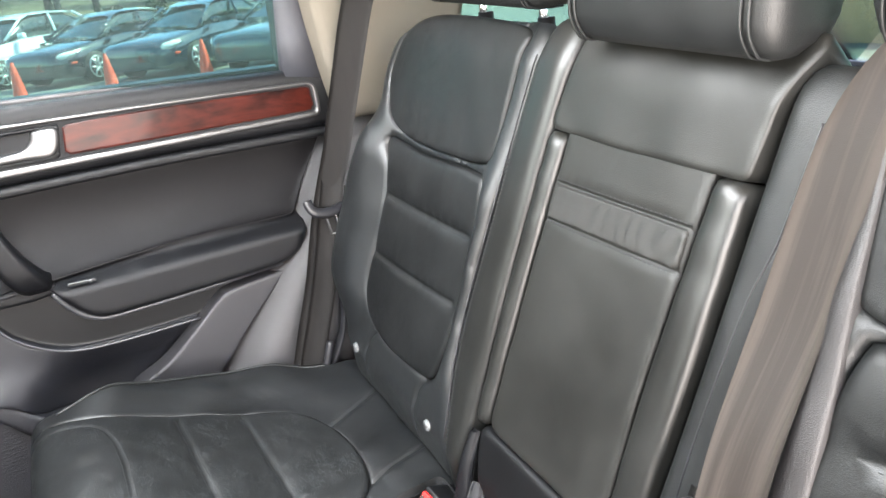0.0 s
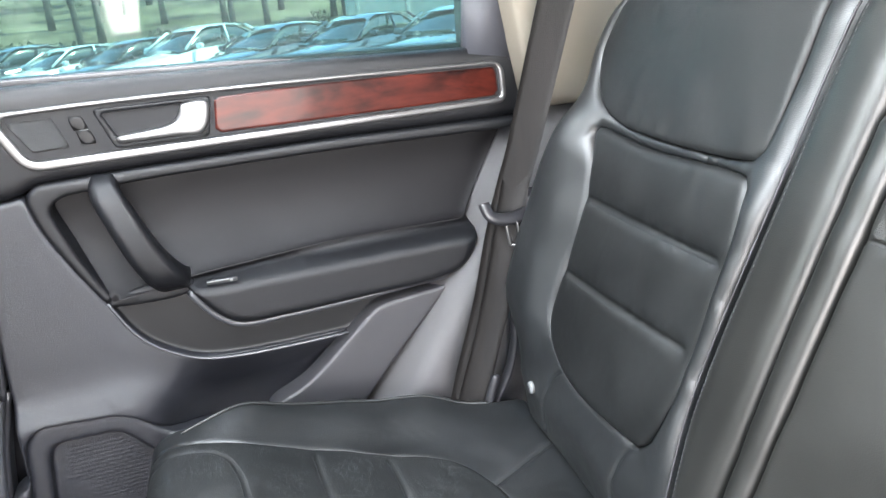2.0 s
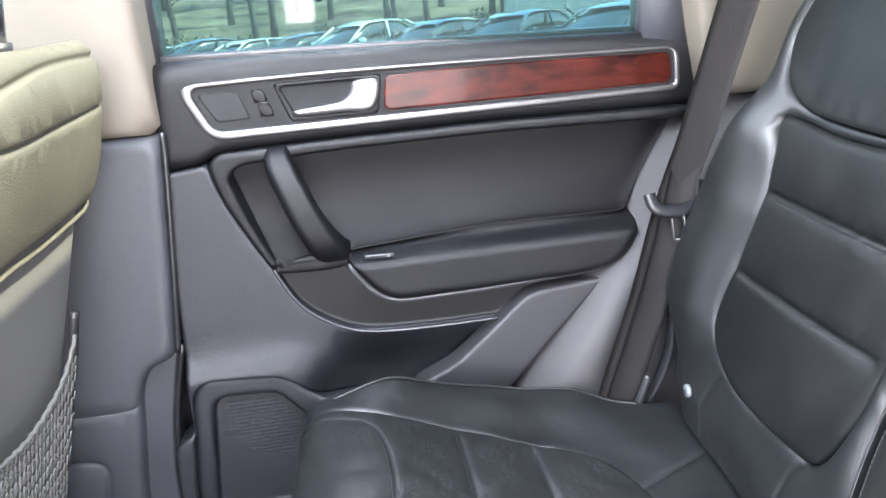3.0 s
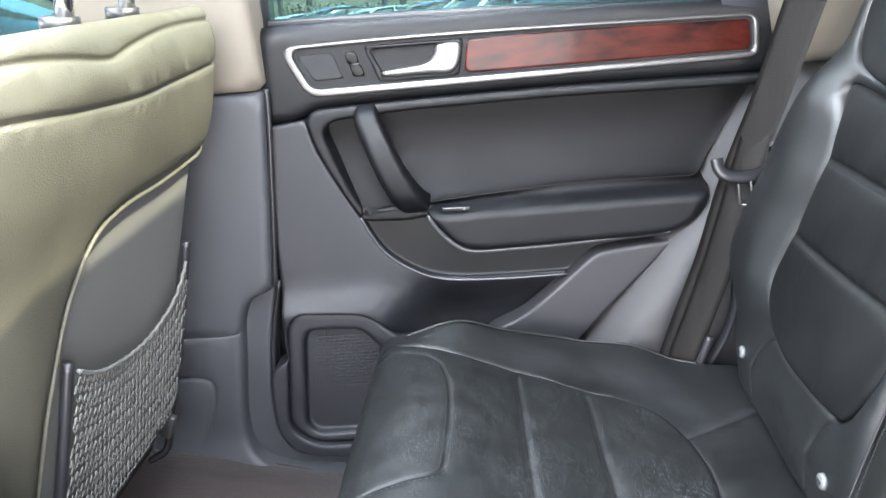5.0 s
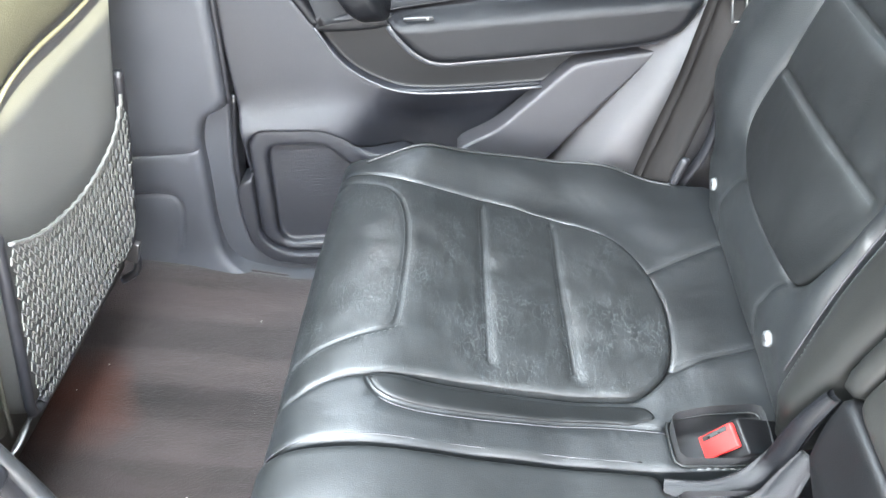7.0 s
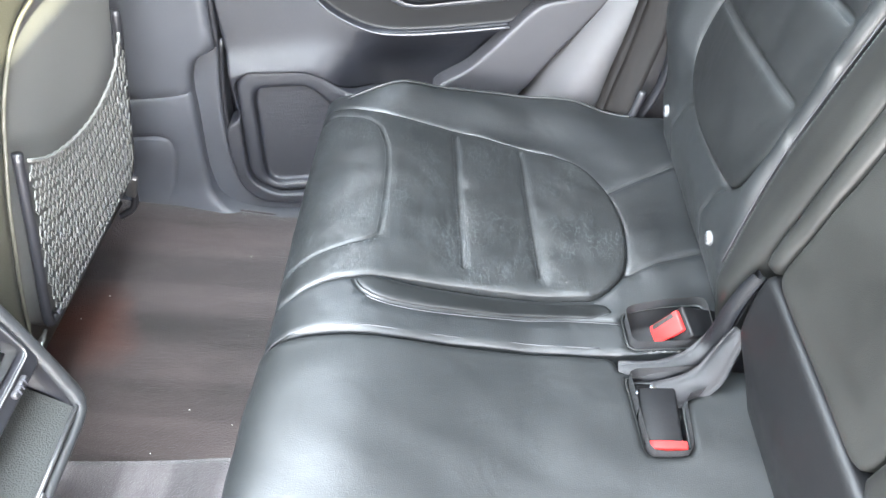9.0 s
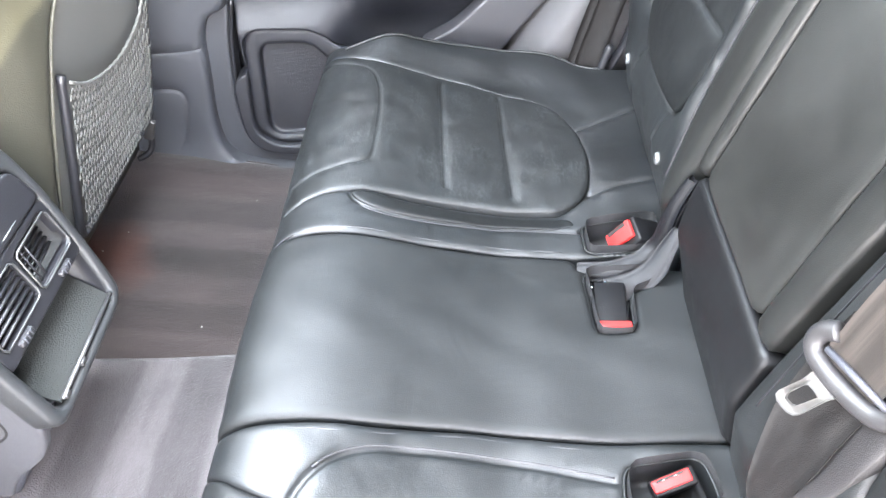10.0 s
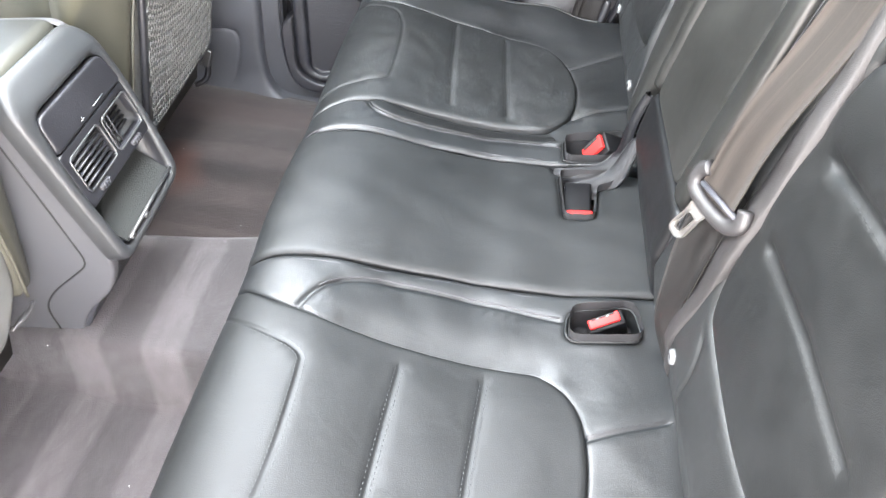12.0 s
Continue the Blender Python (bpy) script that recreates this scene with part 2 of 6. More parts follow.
stained(MAT, (-0.455, 0.40, 0.19), 0.11, (0.085, 0.026, 0.014))


def wood_material():
    m = material("burl_wood_veneer", (0.009, 0.0020, 0.0018), 0.33, spec=0.12, vary=0.85, scale=10, coat=0.12, second=(0.058, 0.0098, 0.0060), streak=(0.45, 1, 1.3), rough_vary=0.05)
    nt = m.node_tree
    nt.nodes["Noise Texture"].inputs["Distortion"].default_value = 3.2
    return m


WOOD = wood_material()


def glass_material(name, tint, haze=0.0):
    m = bpy.data.materials.new(name)
    m.use_nodes = True
    nt = m.node_tree
    nt.nodes.remove(nt.nodes["Principled BSDF"])
    tr, gl, mix = (nt.nodes.new(k) for k in ("ShaderNodeBsdfTransparent", "ShaderNodeBsdfGlossy", "ShaderNodeMixShader"))
    fr = nt.nodes.new("ShaderNodeFresnel")
    fr.inputs[0].default_value = 1.45
    tr.inputs[0].default_value = (*tint, 1)
    gl.inputs["Roughness"].default_value = 0.03
    nt.links.new(fr.outputs[0], mix.inputs[0])
    nt.links.new(tr.outputs[0], mix.inputs[1])
    nt.links.new(gl.outputs[0], mix.inputs[2])
    out = mix.outputs[0]
    # pale veil that paints haze and reflections onto the glass
    if haze:
        haze_diffuse, veil = nt.nodes.new("ShaderNodeBsdfDiffuse"), nt.nodes.new("ShaderNodeMixShader")
        haze_diffuse.inputs[0].default_value = (0.55, 0.75, 0.72, 1)
        veil.inputs[0].default_value = haze
        nt.links.new(out, veil.inputs[1])
        nt.links.new(haze_diffuse.outputs[0], veil.inputs[2])
        out = veil.outputs[0]
    nt.links.new(out, nt.nodes["Material Output"].inputs[0])
    return m


GLASS = glass_material("dark_tinted_window_glass", (0.35, 0.50, 0.47), haze=0.018)
SUNROOF = glass_material("tinted_sunroof_glass", (0.90, 0.92, 0.84))
CLEAR = glass_material("clear_glass", (0.85, 0.92, 0.9))


# ---- mesh helpers ----
def thing(name, place, label, category, group="", kind=""):
    ob = new(name)
    ob.empty_display_size = 0.05
    ob.location = place
    return tagged(ob, label, category, group, kind)


def mesh(name, verts, faces, mat, smooth=True):
    me = bpy.data.meshes.new(name)
    me.from_pydata([tuple(map(float, v)) for v in verts], [], [tuple(map(int, f)) for f in faces])
    me.materials.append(mat)
    if smooth:
        me.polygons.foreach_set("use_smooth", [True] * len(me.polygons))
    me.update()
    return me


def part(name, data, parent=None, label="", mat=None):
    if isinstance(data, bmesh.types.BMesh):
        me = bpy.data.meshes.new(name)
        data.to_mesh(me)
        data.free()
        me.materials.append(mat)
        me.polygons.foreach_set("use_smooth", [True] * len(me.polygons))
        data = me
    ob = new(name, data)
    if parent:
        ob.parent = parent
        if parent.type == "EMPTY":
            ob.matrix_parent_inverse = Matrix.Translation(-parent.location)
    return tagged(ob, label)


def spline(pts, closed=False, n=6):
    """A smooth line through the points."""
    p = np.array(pts, float)
    m = len(p)
    out = []
    for i in range(m if closed else m - 1):
        a, b, c, d = (p[(i + k) % m] if closed else p[min(max(i + k, 0), m - 1)] for k in (-1, 0, 1, 2))
        for t in np.arange(n) / n:
            out.append(0.5 * (2 * b + (c - a) * t + (2 * a - 5 * b + 4 * c - d) * t * t + (3 * b - a - 3 * c + d) * t ** 3))
    if not closed:
        out.append(p[-1])
    return np.array(out)


def rounded(pts, r, n=5):
    """A polygon with its corners rounded; r is one radius or one for each corner."""
    p = [np.array(q, float) for q in pts]
    m = len(p)
    out = []
    for i in range(m):
        a, b, c = p[i - 1], p[i], p[(i + 1) % m]
        rr = r[i] if isinstance(r, (list, tuple)) else r
        u, v = a - b, c - b
        lu, lv = np.linalg.norm(u), np.linalg.norm(v)
        k = min(rr, 0.48 * lu, 0.48 * lv)
        if k < 1e-5:
            out.append(b)
            continue
        s, e = b + u / lu * k, b + v / lv * k
        for t in np.linspace(0, 1, n):
            out.append((1 - t) ** 2 * s + 2 * t * (1 - t) * b + t * t * e)
    return np.array(out)


def resample(loop, step, closed=True):
    p = np.array(loop, float)
    q = np.vstack([p, p[:1]]) if closed else p
    seg = np.linalg.norm(np.diff(q, axis=0), axis=1)
    s = np.concatenate([[0], np.cumsum(seg)])
    n = max(4, int(round(s[-1] / step)))
    t = np.linspace(0, s[-1], n, endpoint=not closed)
    return np.column_stack([np.interp(t, s, q[:, k]) for k in range(q.shape[1])])


def inside(pts, loop):
    x, y = pts[:, 0], pts[:, 1]
    r = np.zeros(len(pts), bool)
    a = loop
    b = np.roll(loop, -1, axis=0)
    for (x0, y0), (x1, y1) in zip(a, b):
        if y0 == y1:
            continue
        c = (y0 > y) != (y1 > y)
        r ^= c & (x < (x1 - x0) * (y - y0) / (y1 - y0) + x0)
    return r


def reach(pts, line, closed=True):
    """The distance of each point from a line."""
    a = line if closed else line[:-1]
    b = np.roll(line, -1, axis=0) if closed else line[1:]
    best = np.full(len(pts), 9.0)
    for p, q in zip(a, b):
        d = q - p
        ll = d @ d
        if ll < 1e-14:
            continue
        t = np.clip(((pts - p) @ d) / ll, 0, 1)
        best = np.minimum(best, np.linalg.norm(pts - p - t[:, None] * d, axis=1))
    return best


def panel(name, outline, at, mat, parent, label="", edge=0.010, depth=0.006, step=0.02, skirt=0.02, holes=(), lines=(), sculpt=None, lift=0.0, hole_edge=None):
    """A padded or moulded piece on the surface at(u, v): its outline is rounded off, lines are sewn or pressed into it
    (points, half width, depth), and sculpt(u, v) raises it; hole_edge is the width and depth of the rounding at its holes. at(u, v) gives place and outward normal."""
    from mathutils.geometry import delaunay_2d_cdt
    fine = min(step, max(edge * 0.9, 0.006))
    loops = [resample(outline, fine)] + [resample(h, fine) for h in holes]
    allpts, edges = [], []
    for lp in loops:
        k = len(allpts)
        allpts += list(lp)
        edges += [(k + i, k + (i + 1) % len(lp)) for i in range(len(lp))]
    cand = []
    for lp in loops:
        tang = np.roll(lp, -1, axis=0) - np.roll(lp, 1, axis=0)
        nor = np.column_stack([-tang[:, 1], tang[:, 0]]) / (np.linalg.norm(tang, axis=1)[:, None] + 1e-9)
        for f in (0.12, 0.4, 0.8, 1.3):
            for s in (1, -1):
                cand.append((lp + nor * s * edge * f, edge * f * 0.93))
    lo, hi = loops[0].min(0), loops[0].max(0)
    gx, gy = np.meshgrid(np.arange(lo[0] + step / 3, hi[0], step), np.arange(lo[1] + step / 3, hi[1], step))
    cand.append((np.column_stack([gx.ravel() + 0.13 * step * np.sin(gy.ravel() * 97), gy.ravel() + 0.13 * step * np.sin(gx.ravel() * 89)]), edge * 1.3 + step * 0.35))
    sewn = [(resample(np.array(l, float), max(w * 0.9, 0.005), False), w, d) for l, w, d in lines]
    pts = []
    def edge_reach(q):
        return np.min([reach(q, lp) for lp in loops], axis=0)
    def within(q):
        r = inside(q, loops[0])
        for lp in loops[1:]:
            r &= ~inside(q, lp)
        return r
    for l, w, d in sewn:
        tang = np.gradient(l, axis=0)
        nor = np.column_stack([-tang[:, 1], tang[:, 0]]) / (np.linalg.norm(tang, axis=1)[:, None] + 1e-9)
        for f in (0, 0.45, -0.45, 1.0, -1.0, 1.8, -1.8):
            q = l + nor * f * w
            dd = reach(q, l, False)
            q = q[(dd > abs(f) * w * 0.93) & within(q)]
            if len(q):
                pts.append(q[edge_reach(q) > edge * 0.35])
    for q, keep in cand:
        if len(q) == 0:
            continue
        q = q[within(q)]
        if len(q):
            q = q[edge_reach(q) >= keep]
        for l, w, d in sewn:
            if len(q):
                q = q[reach(q, l, False) > w * 2.1]
        if len(q):
            pts.append(q)
    inner = np.vstack(pts) if pts else np.zeros((0, 2))
    P = np.vstack([np.array(allpts), inner])
    res = delaunay_2d_cdt([Vector((float(x), float(y))) for x, y in P], edges, [], 0, 1e-6)
    V = np.array([(v.x, v.y) for v in res[0]])
    T = np.array([f for f in res[2] if len(f) == 3])
    cen = V[T].mean(axis=1)
    T = T[within(cen)]
    used = np.unique(T)
    back = -np.ones(len(V), int)
    back[used] = np.arange(len(used))
    V, T = V[used], back[T]
    h = np.full(len(V), float(lift))
    for i, lp in enumerate(loops):
        wide, deep = hole_edge if i and hole_edge else (edge, depth)
        k = 1 - np.clip(reach(V, lp) / wide, 0, 1)
        h = np.minimum(h, lift - deep * (1 - np.sqrt(np.clip(1 - k * k, 0, 1)))) if deep > 0 else h - deep * (1 - np.sqrt(np.clip(1 - k * k, 0, 1)))
    for l, w, dp in sewn:
        h -= dp * np.exp(-(reach(V, l, False) / w) ** 2)
    if sculpt:
        h = h + sculpt(V[:, 0], V[:, 1])
    place, normal = at(V[:, 0], V[:, 1])
    W = place + normal * h[:, None]
    ab = (W[T[:, 1]] - W[T[:, 0]])
    ac = (W[T[:, 2]] - W[T[:, 0]])
    flip = np.einsum("ij,ij->i", np.cross(ab, ac), normal[T[:, 0]]) < 0
    T[flip] = T[flip][:, ::-1]
    verts, faces = list(W), [tuple(t) for t in T]
    if skirt:
        count = {}
        for t in T:
            for i in range(3):
                a, b = int(t[i]), int(t[(i + 1) % 3])
                count[(a, b)] = 1
        rim = [(a, b) for a, b in count if (b, a) not in count]
        low = {}
        for a, b in rim:
            for q in (a, b):
                if q not in low:
                    low[q] = len(verts)
                    verts.append(W[q] - normal[q] * skirt)
            faces.append((b, a, low[a], low[b]))
    return part(name, mesh(name, verts, faces, mat), parent, label)


def surface(fn, way=1):
    """at(u, v) from a function of u and v that gives a place; the normal comes from its slopes."""
    def at(u, v):
        e = 1e-3
        p = fn(u, v)
        n = way * np.cross(fn(u + e, v) - fn(u - e, v), fn(u, v + e) - fn(u, v - e))
        return p, n / np.linalg.norm(n, axis=1)[:, None]
    return at


def sweep(name, path, radius, mat, parent=None, label="", n=8, closed=False, flat=1.0):
    """A round or flattened bar along a path."""
    p = np.array(path, float)
    m = len(p)
    r = np.broadcast_to(np.array(radius, float), (m,))
    verts, faces = [], []
    tang = np.array([(p[(i + 1) % m] - p[i - 1]) if closed else (p[min(i + 1, m - 1)] - p[max(i - 1, 0)]) for i in range(m)])
    tang /= np.linalg.norm(tang, axis=1)[:, None] + 1e-12
    ref = np.array((0.13, 0.31, 0.94))
    if abs(tang[0] @ ref) > 0.9:
        ref = np.array((0.9, 0.3, 0.1))
    side = np.cross(tang[0], ref)
    for i in range(m):
        side = side - (side @ tang[i]) * tang[i]
        side /= np.linalg.norm(side)
        up = np.cross(tang[i], side)
        for k in range(n):
            a = 2 * math.pi * k / n
            verts.append(p[i] + r[i] * (math.cos(a) * side + flat * math.sin(a) * up))
    for i in range(m if closed else m - 1):
        j = (i + 1) % m
        for k in range(n):
            l = (k + 1) % n
            faces.append((i * n + k, i * n + l, j * n + l, j * n + k))
    if not closed:
        faces += [tuple(range(n))[::-1], tuple((m - 1) * n + k for k in range(n))]
    return part(name, mesh(name, verts, faces, mat), parent, label)


def ribbon(name, path, across, width, thick, mat, parent=None, label="", curl=0.0):
    """A strap along a path; across gives its sideways direction at each point."""
    p, a = np.array(path, float), np.array(across, float)
    m = len(p)
    if a.ndim == 1:
        a = np.broadcast_to(a, (m, 3))
    verts, faces = [], []
    cols = np.linspace(-1, 1, 7)
    for i in range(m):
        t = p[min(i + 1, m - 1)] - p[max(i - 1, 0)]
        t /= np.linalg.norm(t)
        s = a[i] - (a[i] @ t) * t
        s /= np.linalg.norm(s)
        nn = np.cross(t, s)
        wid = np.broadcast_to(np.array(width, float), (m,))[i]
        for sg in (1, -1):
            for c in cols:
                th = thick / 2 * (0.5 if abs(c) == 1 else 1)
                verts.append(p[i] + s * c * wid / 2 + nn * (sg * th + curl * (c * c)))
    k = len(cols)
    for i in range(m - 1):
        for g in range(2):
            for c in range(k - 1):
                q = [i * 2 * k + g * k + c, i * 2 * k + g * k + c + 1, (i + 1) * 2 * k + g * k + c + 1, (i + 1) * 2 * k + g * k + c]
                faces.append(q if g else q[::-1])
        for c in (0, k - 1):
            q = [i * 2 * k + c, i * 2 * k + k + c, (i + 1) * 2 * k + k + c, (i + 1) * 2 * k + c]
            faces.append(q if c else q[::-1])
    return part(name, mesh(name, verts, faces, mat), parent, label)


def rbox(name, size, m, mat, parent=None, label="", bevel=0.004, seg=3, taper=1.0):
    """A box with rounded edges, placed by the matrix m; taper narrows its top."""
    bm = bmesh.new()
    bmesh.ops.create_cube(bm, size=1.0)
    for v in bm.verts:
        f = taper if v.co.z > 0 else 1.0
        v.co = Vector((v.co.x * size[0] * f, v.co.y * size[1] * f, v.co.z * size[2]))
    if bevel:
        bmesh.ops.bevel(bm, geom=list(bm.edges), offset=bevel, segments=seg, profile=0.5, affect="EDGES")
    bmesh.ops.transform(bm, matrix=m, verts=bm.verts)
    return part(name, bm, parent, label, mat)


def loft(name, loops, mat, parent=None, label="", cap=True, smooth=True):
    verts, faces = [], []
    k = len(loops[0])
    for lp in loops:
        verts += [tuple(q) for q in lp]
    for i in range(len(loops) - 1):
        for j in range(k):
            l = (j + 1) % k
            faces.append((i * k + j, i * k + l, (i + 1) * k + l, (i + 1) * k + j))
    if cap:
        faces += [tuple(range(k))[::-1], tuple((len(loops) - 1) * k + j for j in range(k))]
    ob = part(name, mesh(name, verts, faces, mat, smooth), parent, label)
    bm = bmesh.new()
    bm.from_mesh(ob.data)
    bmesh.ops.recalc_face_normals(bm, faces=bm.faces)
    bm.to_mesh(ob.data)
    bm.free()
    return ob


def stitches(name, line, at, parent, lift=0.0015, pitch=0.0062, long=0.0042, wide=0.0011, mat=None, side=0.0):
    """A row of thread stitches along a line of the surface."""
    l = resample(np.array(line, float), pitch, False)
    t = np.gradient(l, axis=0)
    t /= np.linalg.norm(t, axis=1)[:, None] + 1e-12
    nn = np.column_stack([-t[:, 1], t[:, 0]])
    l = l + nn * side
    verts, faces = [], []
    corners = []
    for a, b, c in ((-.5, 0, .2), (-.28, -.5, .5), (.28, -.5, .5), (.5, 0, .2), (.28, .5, .5), (-.28, .5, .5)):
        q = l + t * (a * long) + nn * (b * wide)
        p, n = at(q[:, 0], q[:, 1])
        corners.append(p + n * lift)
    top = []
    p, n = at(l[:, 0], l[:, 1])
    top = p + n * (lift + wide * 0.7)
    for i in range(len(l)):
        k = len(verts)
        verts += [c[i] for c in corners] + [top[i]]
        faces += [(k + j, k + (j + 1) % 6, k + 6) for j in range(6)]
    return part(name, mesh(name, verts, faces, mat or THREAD), parent)


def turn(place, rx=0, ry=0, rz=0):
    return pose(*place, rx, ry, rz)


def bump_up(x, a, b):
    t = np.clip((x - a) / (b - a), 0, 1)
    return t * t * (3 - 2 * t)


# ---- the car's shell ----
def slab(name, x0, x1, y0, y1, z0, z1, mat, parent=None, label="", bevel=0.01):
    return rbox(name, (x1 - x0, y1 - y0, z1 - z0), turn(((x0 + x1) / 2, (y0 + y1) / 2, (z0 + z1) / 2)), mat, parent, label, bevel)


ROOF = 1.36
FLOOR = 0.12


def floor_z(x, y):
    """Footwells that rise towards the front and the sills, with the flat-topped tunnel between them."""
    low = FLOOR + 0.015 + 0.16 * np.clip(-0.18 - x, 0, 0.35) + 0.025 * bump_up(np.abs(y), 0.58, 0.68) * np.clip((-0.10 - x) / 0.25, 0, 1)
    crease = -0.152 + 0.12 * np.clip(-0.11 - x, 0, 0.32)
    hump = (1 - bump_up(y, 0.106, 0.142)) * bump_up(y, crease - 0.034, crease)
    return low + (0.262 - low) * hump


def floor_mesh():
    xs = np.linspace(-1.5, 0.45, 90)
    ys = np.linspace(-0.74, 0.74, 186)
    verts, faces = [], []
    for x in xs:
        for y in ys:
            verts.append((x, y, float(floor_z(x, y)) + 0.003 * noise.noise((x * 9, y * 9, 0.3)) + 0.0012 * noise.noise((x * 40, y * 40, 2.3))))
    n = len(ys)
    for i in range(len(xs) - 1):
        for j in range(n - 1):
            faces.append((i * n + j, (i + 1) * n + j, (i + 1) * n + j + 1, i * n + j + 1))
    return mesh("floor", verts, faces, CARPET)


tagged(part("floor", floor_mesh()), "dark grey-brown car carpet over the footwells and tunnel", "carpet", kind="structure")

ceiling_at = surface(lambda u, v: np.column_stack([v, u, np.full(len(np.atleast_1d(u)), ROOF) - 0.10 * np.clip(np.abs(v) - 0.5, 0, 9) ** 2]))
ceiling = panel("ceiling", rounded([(-0.71, -1.25), (0.71, -1.25), (0.71, 1.55), (-0.71, 1.55)], 0.1), ceiling_at, HEADLINER, None, "beige fabric headliner with a sunroof opening",
                edge=0.02, step=0.12, skirt=0.05, holes=[rounded([(-0.63, -0.62), (0.655, -0.62), (0.655, 0.315), (-0.63, 0.315)], 0.05)])
tagged(ceiling, category="headliner", kind="structure")
body_shell = thing("body_shell", (0, 0, 0), "dark painted shell of the car round the cabin", "car body", kind="structure")
PAINT = material("dark_body_paint", (0.03, 0.03, 0.035), 0.3, coat=0.6)
slab("side_wall", -1.6, 1.75, 0.83, 0.88, -0.15, 0.875, PAINT, body_shell)
slab("side_wall", -1.6, -0.17, -0.86, -0.80, -0.15, 0.90, PAINT, body_shell)
slab("side_wall", 0.64, 1.75, -0.86, -0.80, -0.15, 0.90, PAINT, body_shell)
slab("sill", -0.17, 0.64, -0.86, -0.74, -0.15, 0.11, PAINT, body_shell)
slab("front_wall", -1.66, -1.58, -0.8, 0.84, -0.15, 0.86, SOFT, body_shell)
slab("dashboard", -1.58, -1.15, -0.74, 0.74, 0.45, 0.86, SOFT, body_shell, bevel=0.05)
slab("tail_wall", 1.72, 1.78, -0.8, 0.84, -0.15, 0.765, PAINT, body_shell)
slab("cargo_floor", 0.70, 1.72, -0.76, 0.78, 0.40, 0.44, CARPET, body_shell)
slab("under_floor", -1.6, 1.75, -0.8, 0.84, -0.16, -0.10, BLACK, body_shell)
slab("seat_riser", 0.30, 0.70, -0.72, 0.74, 0.10, 0.24, CARPET, body_shell)
for sy, y0, y1 in ((1, 0.66, 0.72), (-1, -0.76, -0.70)):
    slab("roof_rail", -1.2, 1.6, y0, y1 + 0.06, 1.27, ROOF + 0.02, BEIGE, body_shell, bevel=0.02)
for y in (-0.74, 0.72):
    slab("pillar", 1.50, 1.66, y - 0.03, y + 0.05, 0.86, 1.33, BEIGE, body_shell, bevel=0.02)
slab("pillar", 0.66, 0.80, -0.80, -0.70, 0.88, 1.33, BEIGE, body_shell, bevel=0.02)
slab("pillar", -0.36, -0.17, -0.82, -0.72, 0.10, 1.33, GREY, body_shell, bevel=0.02)
slab("header_rail", -1.18, -1.10, -0.66, 0.66, 1.27, ROOF, BEIGE, body_shell, bevel=0.02)
slab("header_rail", 1.50, 1.62, -0.66, 0.66, 1.25, ROOF, BEIGE, body_shell, bevel=0.02)
slab("roof_skin", -1.2, 1.62, -0.74, -0.67, ROOF + 0.06, ROOF + 0.075, PAINT, body_shell, bevel=0.005)
slab("roof_skin", -1.2, 1.62, 0.69, 0.76, ROOF + 0.06, ROOF + 0.075, PAINT, body_shell, bevel=0.005)
slab("roof_skin", 0.37, 1.62, -0.67, 0.69, ROOF + 0.06, ROOF + 0.075, PAINT, body_shell, bevel=0.005)
slab("roof_skin", -1.2, -0.64, -0.67, 0.69, ROOF + 0.06, ROOF + 0.075, PAINT, body_shell, bevel=0.005)


def pane(name, quad, mat, parent, thick=0.004):
    a, b, c, d = (np.array(q, float) for q in quad)
    n = np.cross(b - a, d - a)
    n /= np.linalg.norm(n)
    v = [a, b, c, d, a + n * thick, b + n * thick, c + n * thick, d + n * thick]
    f = [(0, 1, 2, 3), (7, 6, 5, 4), (0, 4, 5, 1), (1, 5, 6, 2), (2, 6, 7, 3), (3, 7, 4, 0)]
    ob = part(name, mesh(name, v, f, mat, False), parent)
    ob.visible_shadow = False
    return ob


glazing = thing("window_1", (0, 0.8, 0.9), "green-tinted fixed car windows", "window", kind="structure")
pane("pane", [(0.80, 0.80, 0.88), (1.50, 0.80, 0.88), (1.50, 0.72, 1.27), (0.80, 0.72, 1.27)], GLASS, glazing)
pane("pane", [(1.72, -0.74, 0.765), (1.72, 0.74, 0.765), (1.55, 0.64, 1.27), (1.55, -0.64, 1.27)], GLASS, glazing)
pane("pane", [(-1.20, 0.81, 0.92), (-0.40, 0.81, 0.92), (-0.36, 0.71, 1.28), (-0.95, 0.71, 1.28)], GLASS, glazing)
pane("pane", [(-0.66, -0.68, ROOF + 0.065), (-0.66, 0.70, ROOF + 0.065), (0.38, 0.70, ROOF + 0.065), (0.38, -0.68, ROOF + 0.065)], SUNROOF, glazing).visible_shadow = True
pane("pane", [(-1.56, -0.72, 0.87), (-1.56, 0.72, 0.87), (-1.16, 0.62, 1.29), (-1.16, -0.62, 1.29)], CLEAR, glazing)

# ---- the closed door across the seat ----
def door_fn(off=0.0):
    return surface(lambda u, v: np.column_stack([u, 0.745 + 0.045 * (u - 0.14) + off + 0 * v, v]))


DOOR = door_fn()


def place_at(at, u, v, h=0.0):
    p, n = at(np.array([float(u)]), np.array([float(v)]))
    return p[0] + n[0] * h


door = thing("door_1", (0.2, 0.79, 0.15), "closed rear car door with dark panel, silver surround and wood inlay", "car door", kind="structure")

